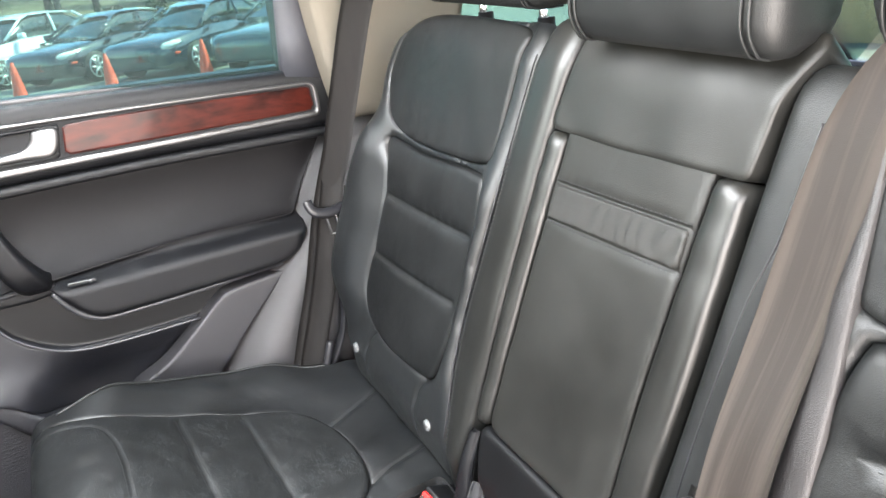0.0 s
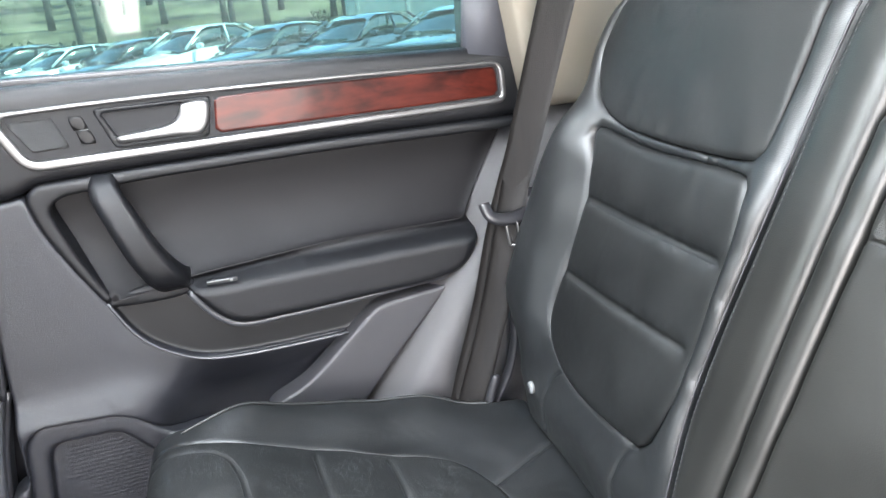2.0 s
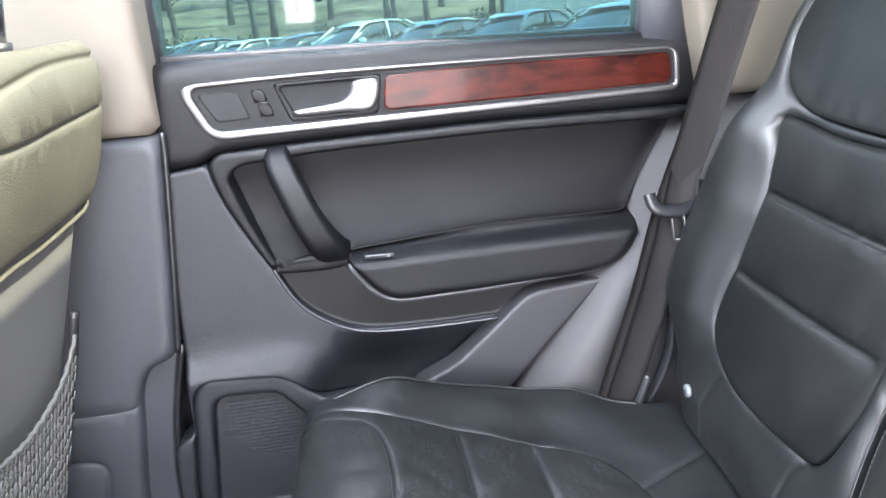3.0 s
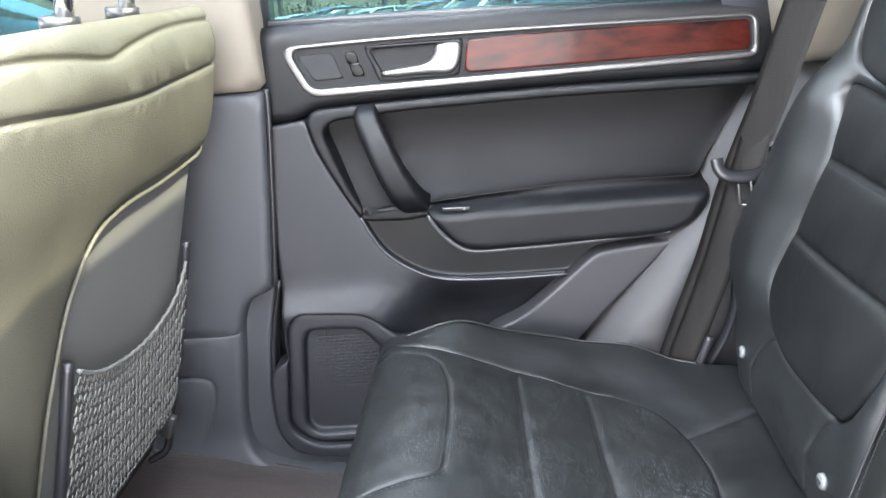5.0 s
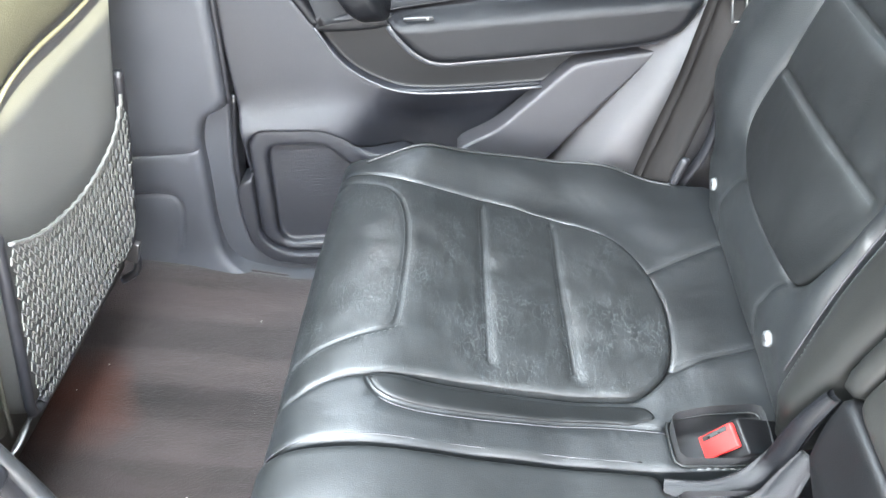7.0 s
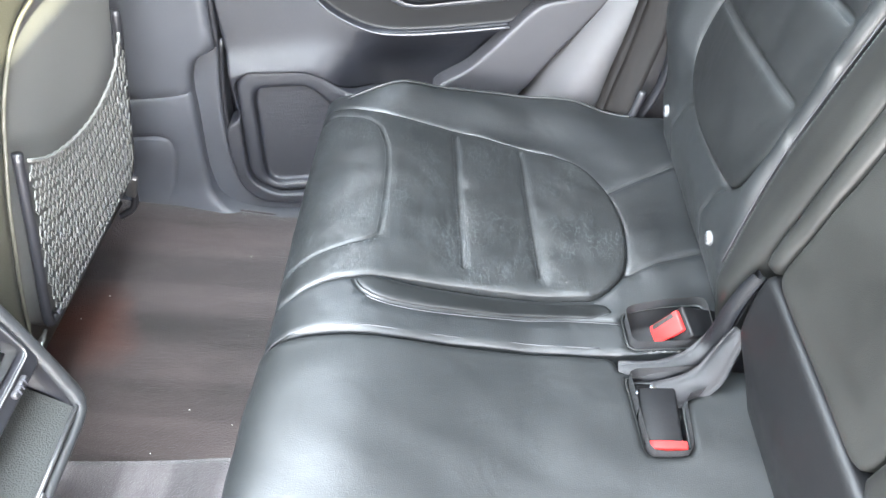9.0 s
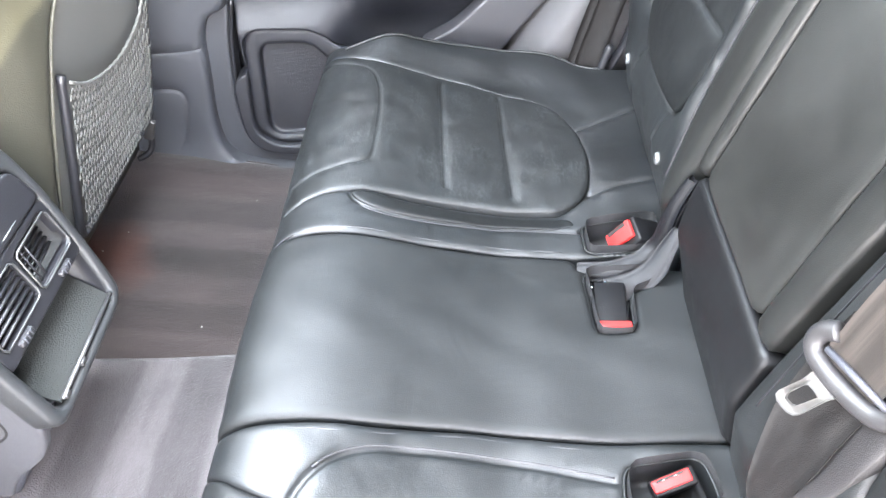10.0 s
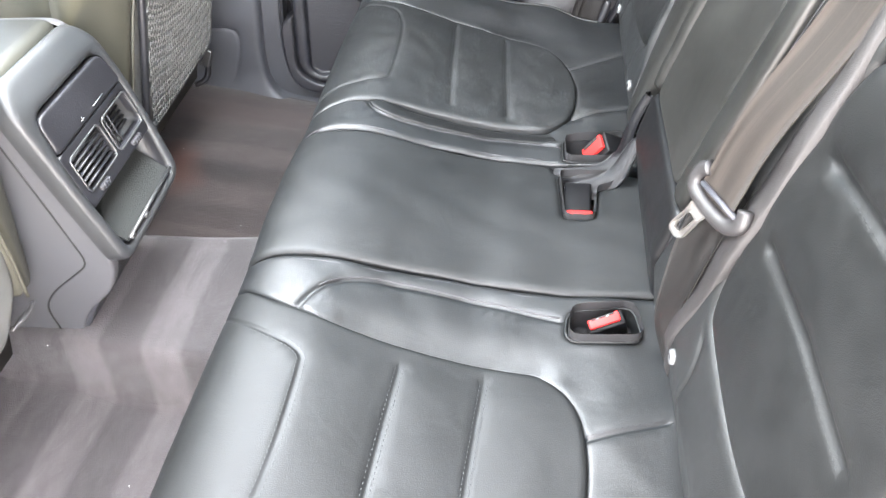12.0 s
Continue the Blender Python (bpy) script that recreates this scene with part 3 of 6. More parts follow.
panel("upper_panel", rounded([(-0.172, 0.770), (-0.108, 0.776), (-0.09, 0.789), (0.04, 0.792), (0.29, 0.792), (0.60, 0.784), (0.625, 0.80), (0.628, 0.865), (0.612, 0.890), (0.52, 0.893), (0.28, 0.903), (-0.02, 0.911), (-0.155, 0.914)],
      [0.004, 0.01, 0.02, 0.05, 0.05, 0.01, 0.01, 0.03, 0.02, 0.05, 0.05, 0.05, 0.01]), DOOR, SOFT, door, "dark soft-touch window ledge panel",
      edge=0.02, depth=0.014, step=0.025, skirt=0.075)
RIM_OUT = rounded([(-0.127, 0.886), (-0.092, 0.808), (0.573, 0.8085), (0.570, 0.8715), (0.29, 0.881), (0.05, 0.8865)], [0.028, 0.024, 0.016, 0.022, 0.1, 0.1], 8)
RIM_IN = rounded([(-0.110, 0.8800), (-0.083, 0.8205), (0.5645, 0.8175), (0.5605, 0.8665), (0.29, 0.8760), (0.05, 0.8815)], [0.018, 0.012, 0.008, 0.010, 0.1, 0.1], 6)
panel("trim_surround", RIM_OUT, door_fn(-0.007), SILVER, door, "satin silver trim surround", edge=0.004, depth=0.003, step=0.02, skirt=0.012, holes=[RIM_IN])
panel("trim_backing", RIM_IN, door_fn(0.002), BLACK, door, edge=0.003, depth=0.001, step=0.05, skirt=0.0)
inlay = panel("wood_inlay", rounded([(0.150, 0.8720), (0.143, 0.8225), (0.5625, 0.8195), (0.5580, 0.8640), (0.29, 0.8730)], [0.002, 0.002, 0.008, 0.008, 0.1]), door_fn(-0.001), WOOD, door, "glossy dark red burl wood inlay", edge=0.004, depth=0.003, step=0.02, skirt=0.006)
panel("speaker_grille", rounded([(-0.101, 0.8720), (-0.079, 0.8320), (-0.034, 0.8320), (-0.047, 0.8720)], 0.004), door_fn(-0.002), PERFORATED, door, "black perforated tweeter grille", edge=0.003, depth=0.002, step=0.02, skirt=0.006)
for z0, z1, dx in ((0.8525, 0.870, 0.0), (0.8335, 0.8515, 0.006)):
    panel("lock_switch", rounded([(-0.030 + dx, z1), (-0.026 + dx, z0), (-0.008 + dx, z0), (-0.013 + dx, z1)], 0.0015), door_fn(-0.003), BUCKLE, door, "black door lock switch", edge=0.002, depth=0.0015, step=0.01, skirt=0.006)
panel("switch_mark", rounded([(-0.020, 0.8528), (-0.019, 0.8516), (-0.006, 0.8516), (-0.007, 0.8528)], 0.0003), door_fn(-0.005), GREYCAP, door, edge=0.0005, depth=0.0002, step=0.01, skirt=0.001)
BOWL_OUT = rounded([(0.000, 0.8765), (0.018, 0.8225), (0.137, 0.8215), (0.147, 0.8745)], 0.006)
BOWL_IN = rounded([(0.008, 0.8705), (0.026, 0.8295), (0.130, 0.8285), (0.138, 0.8695)], 0.007)
panel("handle_bezel", BOWL_OUT, door_fn(-0.003), SOFT, door, edge=0.003, depth=0.002, step=0.02, skirt=0.03, holes=[BOWL_IN])
panel("handle_bowl", BOWL_IN, door_fn(0.022), BLACK, door, edge=0.01, depth=-0.008, step=0.02, skirt=-0.02)
panel("door_handle", spline([(0.109, 0.8695), (0.143, 0.8680), (0.131, 0.8300), (0.090, 0.8290), (0.030, 0.8295), (0.021, 0.8340), (0.026, 0.8390), (0.060, 0.8415), (0.090, 0.8450), (0.102, 0.8560)], True, 5), door_fn(-0.010), SILVER, door, "satin silver inside door handle",
      edge=0.006, depth=0.005, step=0.02, skirt=0.010)

INSERT = [(-0.088, 0.766), (-0.07, 0.775), (0.04, 0.779), (0.29, 0.779), (0.575, 0.770), (0.575, 0.745), (0.49, 0.634), (0.287, 0.638), (0.198, 0.634), (0.068, 0.628), (0.02, 0.620), (-0.034, 0.616), (-0.060, 0.672), (-0.086, 0.740)]
panel("door_insert", rounded(INSERT, [0.01, 0.01, 0.05, 0.05, 0.004, 0.01, 0.004, 0.05, 0.05, 0.02, 0.02, 0.008, 0.05, 0.03]), door_fn(0.052), INSERT_SKIN, door, "recessed dark leatherette door insert", edge=0.012, depth=-0.004, step=0.02, skirt=0.01,
      sculpt=lambda u, v: 0.046 * np.clip((0.775 - v) / 0.145, 0, 1.1) ** 2.8)
RING_OUT = [(-0.104, 0.776), (-0.088, 0.790), (0.04, 0.7925), (0.29, 0.7925), (0.60, 0.785), (0.575, 0.768), (0.29, 0.776), (0.04, 0.776), (-0.062, 0.770), (-0.080, 0.755), (-0.056, 0.674), (-0.030, 0.618), (-0.042, 0.612), (-0.069, 0.667), (-0.095, 0.729)]
panel("insert_moulding", rounded(RING_OUT, [0.02, 0.02, 0.05, 0.05, 0.002, 0.002, 0.05, 0.05, 0.02, 0.02, 0.05, 0.002, 0.01, 0.05, 0.03]), door_fn(-0.004), SOFT, door, edge=0.007, depth=0.007, step=0.03, skirt=0.04)
panel("armrest", spline([(0.062, 0.632), (0.20, 0.637), (0.29, 0.641), (0.49, 0.636), (0.507, 0.615), (0.458, 0.556), (0.283, 0.549), (0.193, 0.548), (0.138, 0.549), (0.111, 0.561), (0.090, 0.583), (0.074, 0.607)], True, 5), door_fn(0.010), SOFT, door, "padded dark door armrest",
      edge=0.012, depth=0.010, step=0.007, skirt=0.03, sculpt=lambda u, v: 0.042 * (1 - bump_up(v, 0.606, 0.630)) - 0.006)
# the lip's highlight is put into its lighter colour
panel("armrest_lip", resample(np.vstack([spline([(0.072, 0.612), (0.090, 0.583), (0.111, 0.560), (0.138, 0.547), (0.193, 0.546), (0.283, 0.547), (0.458, 0.554)]), spline([(0.456, 0.546), (0.283, 0.538), (0.193, 0.537), (0.134, 0.538), (0.103, 0.553), (0.081, 0.578), (0.064, 0.606)])]), 0.01), door_fn(-0.012), EDGE, door, edge=0.004, depth=0.004, step=0.02, skirt=0.03)
BOWLC = [(-0.040, 0.612), (-0.009, 0.551), (0.042, 0.510), (0.096, 0.4925), (0.189, 0.487), (0.285, 0.4865)]
# shade under the armrest is painted by this near-black sheet
panel("armrest_underside", np.vstack([spline(BOWLC), spline([(0.32, 0.50), (0.44, 0.553), (0.283, 0.546), (0.193, 0.545), (0.134, 0.546), (0.103, 0.560), (0.081, 0.585), (0.062, 0.612), (0.010, 0.605)])]), door_fn(0.020), SHADED_SKIN, door, "recess below the armrest, its shade put into the colour", edge=0.005, depth=-0.002, step=0.025, skirt=0.01)
LOWER = [(-0.176, 0.768), (-0.105, 0.775), (-0.101, 0.760), (-0.095, 0.729), (-0.069, 0.667)]
LOWER = np.vstack([rounded(LOWER + [(-0.040, 0.612)], [0.003, 0.006, 0.01, 0.03, 0.03, 0.0])[:-1], spline(BOWLC), rounded([(0.30, 0.47), (0.46, 0.45), (0.46, 0.17), (-0.130, 0.166), (-0.211, 0.182), (-0.237, 0.224), (-0.236, 0.295), (-0.228, 0.363)], [0.01, 0.02, 0.03, 0.05, 0.04, 0.03, 0.04, 0.05])])
SPK_OUT = rounded([(-0.216, 0.235), (-0.187, 0.437), (-0.165, 0.4575), (-0.060, 0.449), (-0.034, 0.433), (-0.006, 0.400), (0.030, 0.386), (0.072, 0.372), (0.072, 0.195), (-0.175, 0.195)], [0.03, 0.02, 0.02, 0.03, 0.03, 0.03, 0.02, 0.02, 0.02, 0.03])
panel("lower_panel", LOWER, DOOR, DOORGREY, door, "charcoal plastic lower door panel", edge=0.006, depth=0.005, step=0.022, skirt=0.04, holes=[SPK_OUT],
      sculpt=lambda u, v: 0.022 * (1 - bump_up(v, 0.455, 0.497)) * (1 - bump_up(u, -0.05, 0.06)) - 0.058 * bump_up(u, -0.05, 0.11) * bump_up(0.50 - v, -0.02, 0.10))
SPK_IN = rounded([(-0.186, 0.235), (-0.163, 0.405), (-0.150, 0.422), (-0.065, 0.418), (-0.020, 0.362), (0.05, 0.345), (0.05, 0.215), (-0.17, 0.215)], 0.014)
panel("pocket_rim", SPK_OUT, door_fn(-0.012), DOORGREY, door, "moulded rim of the door pocket", edge=0.010, depth=0.008, step=0.025, skirt=0.085, holes=[SPK_IN])
panel("speaker_cover", SPK_IN, door_fn(0.006), DOORGREY, door, "grey speaker cover with fine slots", edge=0.006, depth=-0.004, step=0.02, skirt=0.0,
      lines=[([(-0.138 + 0.02 * (k > 9), 0.402 - 0.0065 * k), (-0.066 + 0.0045 * k, 0.401 - 0.0065 * k)], 0.0010, 0.0003) for k in range(16)])
slab("pocket_edge", -0.175, -0.02, 0.722, 0.736, 0.206, 0.213, SILVER, door, bevel=0.002)
# the grey moulding that closes the door towards the wheel arch
panel("rear_moulding", spline([(0.148, 0.388), (0.213, 0.424), (0.281, 0.480), (0.322, 0.515), (0.350, 0.527), (0.436, 0.534), (0.450, 0.530), (0.364, 0.440), (0.27, 0.345), (0.19, 0.345)], True, 5), door_fn(-0.014), GREYER, door, "grey moulding at the rear of the door", edge=0.006, depth=0.005, step=0.03, skirt=0.035)
# added thin line: painted highlight along the rim of the bowl
sweep("bowl_highlight", [place_at(DOOR, a, b, 0.0005) for a, b in spline(BOWLC, False, 6)], 0.0026, EDGE, door, n=6)
# added backing closes a gap, in the same shade-dark colour
panel("panel_backing", rounded([(-0.20, 0.19), (0.50, 0.19), (0.50, 0.50), (-0.16, 0.50)], 0.02), door_fn(0.062), SHADED_SKIN, door, edge=0.01, depth=0.002, step=0.06, skirt=0.01)
# pull handle
pull_path = spline([(-0.008, 0.742, 0.782), (-0.006, 0.722, 0.768), (0.006, 0.712, 0.735), (0.022, 0.708, 0.690), (0.038, 0.714, 0.652), (0.046, 0.730, 0.632), (0.049, 0.750, 0.622)], False, 5)
def pull_loops():
    loops = []
    for i, p in enumerate(pull_path):
        t = pull_path[min(i + 1, len(pull_path) - 1)] - pull_path[max(i - 1, 0)]
        t /= np.linalg.norm(t)
        side = np.array((1.0, 0.06, 0.0))
        side -= (side @ t) * t
        side /= np.linalg.norm(side)
        out = np.cross(t, side)
        out *= 1 if out[1] < 0 else -1
        w = 0.018 + 0.008 * i / (len(pull_path) - 1)
        sec = rounded([(-w, -0.018), (w, -0.018), (w, 0.004), (w * 0.72, 0.012), (-w * 0.55, 0.012), (-w, 0.004)], [0.003, 0.003, 0.006, 0.006, 0.006, 0.006], 4)
        loops.append([p + side * q[0] + out * q[1] for q in sec])
    return loops


loft("pull_handle", pull_loops(), SOFT, door, "padded door pull handle")
panel("pull_foot", spline([(-0.036, 0.618), (0.012, 0.628), (0.068, 0.630), (0.077, 0.610), (0.05, 0.602), (0.01, 0.602), (-0.035, 0.606)], True, 5), door_fn(-0.004), SOFT, door, edge=0.008, depth=0.006, step=0.02, skirt=0.03)
rbox("lock_slider", (0.042, 0.004, 0.006), turn((0.115, 0.722, 0.6215), 0, 2, 2), BLACK, door, "small black sunblind hook", 0.001)
rbox("slider_mark", (0.030, 0.002, 0.0014), turn((0.110, 0.7195, 0.6235), 0, 2, 2), GREYCAP, door, "", 0.0005)
rbox("slider_mark", (0.004, 0.002, 0.004), turn((0.128, 0.7195, 0.621), 0, 2, 2), GREYCAP, door, "", 0.0005)
# window of the door
panel("window_seal", rounded([(-0.155, 0.922), (-0.155, 0.902), (0.60, 0.880), (0.60, 0.897)], 0.004), door_fn(0.045), BLACK, door, edge=0.004, depth=0.003, step=0.05, skirt=0.03)
loft("window_frame", [[(x0, 0.765, z), (x1, 0.765, z), (x1, 0.82, z), (x0, 0.82, z)] for z, x0, x1 in ((0.870, 0.518, 0.622), (0.95, 0.519, 0.585), (1.05, 0.521, 0.577), (1.30, 0.535, 0.575))], GREY, door, "dark window frame of the door")
loft("window_frame", [[(x0, 0.765, z), (x1, 0.765, z), (x1, 0.82, z), (x0, 0.82, z)] for z, x0, x1 in ((0.88, -0.172, -0.150), (0.95, -0.166, -0.146), (1.30, -0.15, -0.125))], BLACK, door)
slab("window_frame", -0.17, 0.60, 0.70, 0.78, 1.26, 1.30, BLACK, door)
pane("window_pane", [(-0.15, 0.805, 0.88), (0.525, 0.805, 0.88), (0.54, 0.72, 1.27), (-0.14, 0.72, 1.27)], GLASS, door)

# ---- pillars and side trims ----
pillar_at = surface(lambda u, v: np.column_stack([u, 0.70 + 0 * u, v]))
PIL = np.vstack([rounded([(-0.46, 0.826), (-0.152, 0.826), (-0.157, 0.777), (-0.182, 0.60), (-0.197, 0.505), (-0.236, 0.494), (-0.258, 0.45), (-0.266, 0.39), (-0.288, 0.27), (-0.289, 0.205), (-0.262, 0.170), (-0.21, 0.154), (-0.127, 0.147), (0.42, 0.142), (0.42, 0.09), (-1.1, 0.09), (-1.1, 0.24), (-0.62, 0.26), (-0.52, 0.40)],
         [0.002, 0.004, 0.05, 0.1, 0.01, 0.02, 0.03, 0.04, 0.08, 0.05, 0.04, 0.04, 0.05, 0.01, 0.01, 0.01, 0.05, 0.05, 0.1])])
pillar = thing("pillar_trim", (-0.3, 0.72, 0.1), "charcoal plastic pillar and door sill trim", "trim", kind="structure")
panel("lower_trim", PIL, pillar_at, PILLAR, pillar, edge=0.014, depth=0.012, step=0.035, skirt=0.09, lines=[([(-0.48, 0.430), (-0.30, 0.430), (-0.262, 0.434)], 0.0014, 0.003), (spline([(-0.40, 0.352), (-0.355, 0.352), (-0.332, 0.340), (-0.336, 0.30), (-0.364, 0.232)]), 0.0045, 0.004)],
      sculpt=lambda u, v: 0.02 * (1 - bump_up(v, 0.14, 0.24)))
panel("sill_trim", rounded([(-0.33, 0.51), (-0.196, 0.51), (-0.226, 0.40), (-0.243, 0.29), (-0.243, 0.222), (-0.222, 0.185), (-0.17, 0.168), (-0.10, 0.160), (-0.10, 0.13), (-0.33, 0.13)], [0.002, 0.01, 0.05, 0.04, 0.04, 0.03, 0.04, 0.01, 0.01, 0.01]), surface(lambda u, v: np.column_stack([u, 0.726 + 0 * u, v])), PILLAR, pillar, edge=0.006, depth=0.005, step=0.03, skirt=0.06)
panel("upper_trim", rounded([(-0.45, 0.828), (-0.153, 0.828), (-0.150, 0.95), (-0.135, 1.30), (-0.38, 1.30)], 0.006), surface(lambda u, v: np.column_stack([u, 0.705 - 0.08 * np.clip(v - 0.9, 0, 1), v])), BEIGE, pillar, "beige upper pillar cover", edge=0.02, depth=0.012, step=0.05, skirt=0.06)
sweep("door_seal", [(x + 0.004, 0.713, z) for x, z in spline([(-0.152, 0.83), (-0.157, 0.777), (-0.182, 0.60), (-0.196, 0.512)], False, 5)], 0.0045, BLACK, pillar, "black rubber door seal", n=6)
sweep("door_seal", [(x + 0.004, 0.738, z) for x, z in spline([(-0.196, 0.512), (-0.226, 0.40), (-0.241, 0.30), (-0.240, 0.222), (-0.218, 0.187), (-0.17, 0.171), (-0.10, 0.163)], False, 5)], 0.0045, BLACK, pillar, n=6)
quarter = thing("quarter_trim", (0.55, 0.74, 0.35), "grey wheel arch trim and beige pillar cover beside the seat", "trim", kind="structure")
quarter_at = surface(lambda u, v: np.column_stack([u, 0.722 + 0.02 * (u - 0.5) - 0.05 * np.clip(0.50 - v, 0, 1) + 0.085 * (1 - bump_up((u - 0.312) - 0.70 * (v - 0.372), -0.03, 0.090)) ** 1.3, v]))
panel("wheel_arch_trim", rounded([(0.27, 0.30), (0.312, 0.372), (0.477, 0.585), (0.500, 0.640), (0.595, 0.80), (0.80, 0.80), (0.80, 0.30)], [0.01, 0.05, 0.05, 0.05, 0.02, 0.02, 0.01]), quarter_at, ARCH, quarter, edge=0.004, depth=0.002, step=0.014, skirt=0.03,
      sculpt=lambda u, v: 0.012 * bump_up(0.62 - v, 0, 0.1))
panel("pillar_cover", rounded([(0.598, 0.802), (0.80, 0.802), (0.86, 0.97), (0.90, 1.30), (0.545, 1.30), (0.558, 1.0)], [0.006, 0.01, 0.1, 0.02, 0.02, 0.1]), surface(lambda u, v: np.column_stack([u, 0.705 - 0.08 * np.clip(v - 0.9, 0, 1), v])), BEIGE, quarter, "beige rear pillar cover", edge=0.02, depth=0.014, step=0.04, skirt=0.07)
sweep("seat_side_trim", spline([(0.545, 0.668, 0.560), (0.529, 0.664, 0.494), (0.526, 0.662, 0.453), (0.515, 0.662, 0.409), (0.497, 0.664, 0.369), (0.480, 0.666, 0.330)], False, 5), 0.0085, BLACK, quarter, "black edge trim beside the backrest", n=8, flat=0.6)
# dark shut line between door and body
slab("door_seal", -0.30, 0.66, 0.818, 0.829, 0.10, 0.872, BLACK, quarter)

# ---- rear bench: cushions ----
PROFILE_U = np.array([-0.34, -0.24, -0.15, -0.085, -0.035, 0.0, 0.03, 0.065, 0.10, 0.19, 0.29, 0.40, 0.55])
PROFILE_X = np.array([0.07, 0.022, -0.006, -0.021, -0.016, 0.004, 0.030, 0.065, 0.10, 0.19, 0.29, 0.40, 0.55])
PROFILE_Z = np.array([0.14, 0.235, 0.32, 0.384, 0.433, 0.456, 0.465, 0.4655, 0.460, 0.420, 0.389, 0.375, 0.370])
_u = np.linspace(-0.34, 0.55, 180)
_k = np.ones(9) / 9


def _soft(a):
    v = np.interp(_u, PROFILE_U, a)
    w = np.concatenate([np.linspace(2 * v[0] - v[4], v[0], 4, endpoint=False), v, np.linspace(v[-1], 2 * v[-1] - v[-5], 5)[1:]])
    return np.convolve(w, _k, "valid")


_x, _z = _soft(PROFILE_X), _soft(PROFILE_Z)
cushion_at = surface(lambda u, v: np.column_stack([np.interp(u, _u, _x), v, np.interp(u, _u, _z)]))


def seat_cushion(s, ob):
    """One outer cushion; s = 1 is the single seat, -1 its mirror beside the middle place."""
    far = s > 0
    m = lambda pts: np.array([(u, v * s) for u, v in pts])
    ins = spline([(-0.20, 0.615), (-0.08, 0.60), (0.0, 0.587), (0.055, 0.573), (0.107, 0.563), (0.231, 0.562), (0.344, 0.531), (0.393, 0.480), (0.416, 0.417), (0.420, 0.349), (0.408, 0.290), (0.374, 0.256), (0.333, 0.250), (0.229, 0.245), (0.131, 0.236), (0.067, 0.222), (0.03, 0.208), (0.0, 0.196), (-0.08, 0.180), (-0.20, 0.175)], True, 5)
    edge_y = (0.170, 0.162, 0.162, 0.150, 0.140, 0.132) if far else (0.117, 0.119, 0.114, 0.131, 0.140, 0.145)
    cover = rounded([(-0.30, 0.655), (-0.05, 0.635), (0.06, 0.615), (0.13, 0.640), (0.26, 0.668), (0.37, 0.668), (0.43, 0.660), (0.49, 0.642), (0.53, 0.640), (0.53, edge_y[0]), (0.40, edge_y[1]), (0.26, edge_y[2]), (0.13, edge_y[3]), (0.05, edge_y[4]), (-0.02, edge_y[5]), (-0.30, edge_y[5])],
                    [0.02, 0.05, 0.05, 0.05, 0.05, 0.05, 0.04, 0.03, 0.02, 0.02, 0.05, 0.05, 0.05, 0.05, 0.05, 0.02])
    slot = rounded([(0.396, 0.222), (0.398, 0.168), (0.47, 0.170), (0.496, 0.180), (0.496, 0.236), (0.44, 0.232)], 0.010) if far else rounded([(0.398, 0.196), (0.402, 0.146), (0.484, 0.134), (0.494, 0.190)], 0.016)
    arch = spline([(-0.07, 0.575), (0.0, 0.562), (0.032, 0.555), (0.077, 0.535), (0.097, 0.495), (0.106, 0.43), (0.107, 0.32), (0.100, 0.291), (0.061, 0.271), (0.026, 0.255), (-0.02, 0.235), (-0.08, 0.215)], False, 5)
    leaf = spline([(0.085, 0.222), (0.100, 0.203), (0.133, 0.196), (0.229, 0.205), (0.33, 0.214), (0.395, 0.212)], False, 5) if far else spline([(0.083, 0.224), (0.100, 0.190), (0.132, 0.163), (0.185, 0.150), (0.291, 0.148), (0.392, 0.163)], False, 5)
    def shape(u, v):
        y = v * s
        r = 0.020 * bump_up(y, 0.560, 0.635) * bump_up(u, 0.02, 0.12) * (1 - bump_up(u, 0.36, 0.46))
        r = r + 0.004 * np.sin(u * 21 + y * 13) * np.sin(y * 17 - u * 9) * bump_up(u, 0.36, 0.44)
        r = r - 0.009 * bump_up(y, 0.200, 0.250) * (1 - bump_up(y, 0.28, 0.30)) * bump_up(u, 0.09, 0.15) * (1 - bump_up(u, 0.36, 0.40))
        return r + 0.0008 * np.sin(u * 55 + 3 * np.sin(y * 23)) * np.sin(y * 41 + 2 * np.sin(u * 19))
    pipe = spline([(0.03, 0.606), (0.075, 0.615), (0.13, 0.634), (0.26, 0.661), (0.36, 0.662), (0.42, 0.656), (0.47, 0.640)], False, 6)
    pp, pn = cushion_at(pipe[:, 0], pipe[:, 1] * s)
    sweep("piping", pp + pn * (shape(pipe[:, 0], pipe[:, 1] * s) + 0.001)[:, None], 0.0022, LEATHER, ob, n=6)
    cr1 = [(0.405, 0.452), (0.458, 0.480), (0.512, 0.506)]
    cr2 = [(0.416, 0.292), (0.453, 0.308), (0.515, 0.326)] if far else [(0.416, 0.334), (0.458, 0.320), (0.512, 0.303)]
    panel("cushion_cover", m(cover), cushion_at, LEATHER_SHINY, ob, "black leather side bolsters", edge=0.009, depth=0.006, step=0.014, skirt=0.05, holes=[m(ins), m(slot)], sculpt=shape, hole_edge=(0.007, 0.004),
          lines=[(m(leaf), 0.0035, 0.0045), (m(cr1), 0.003, 0.004), (m(cr2), 0.003, 0.004)])
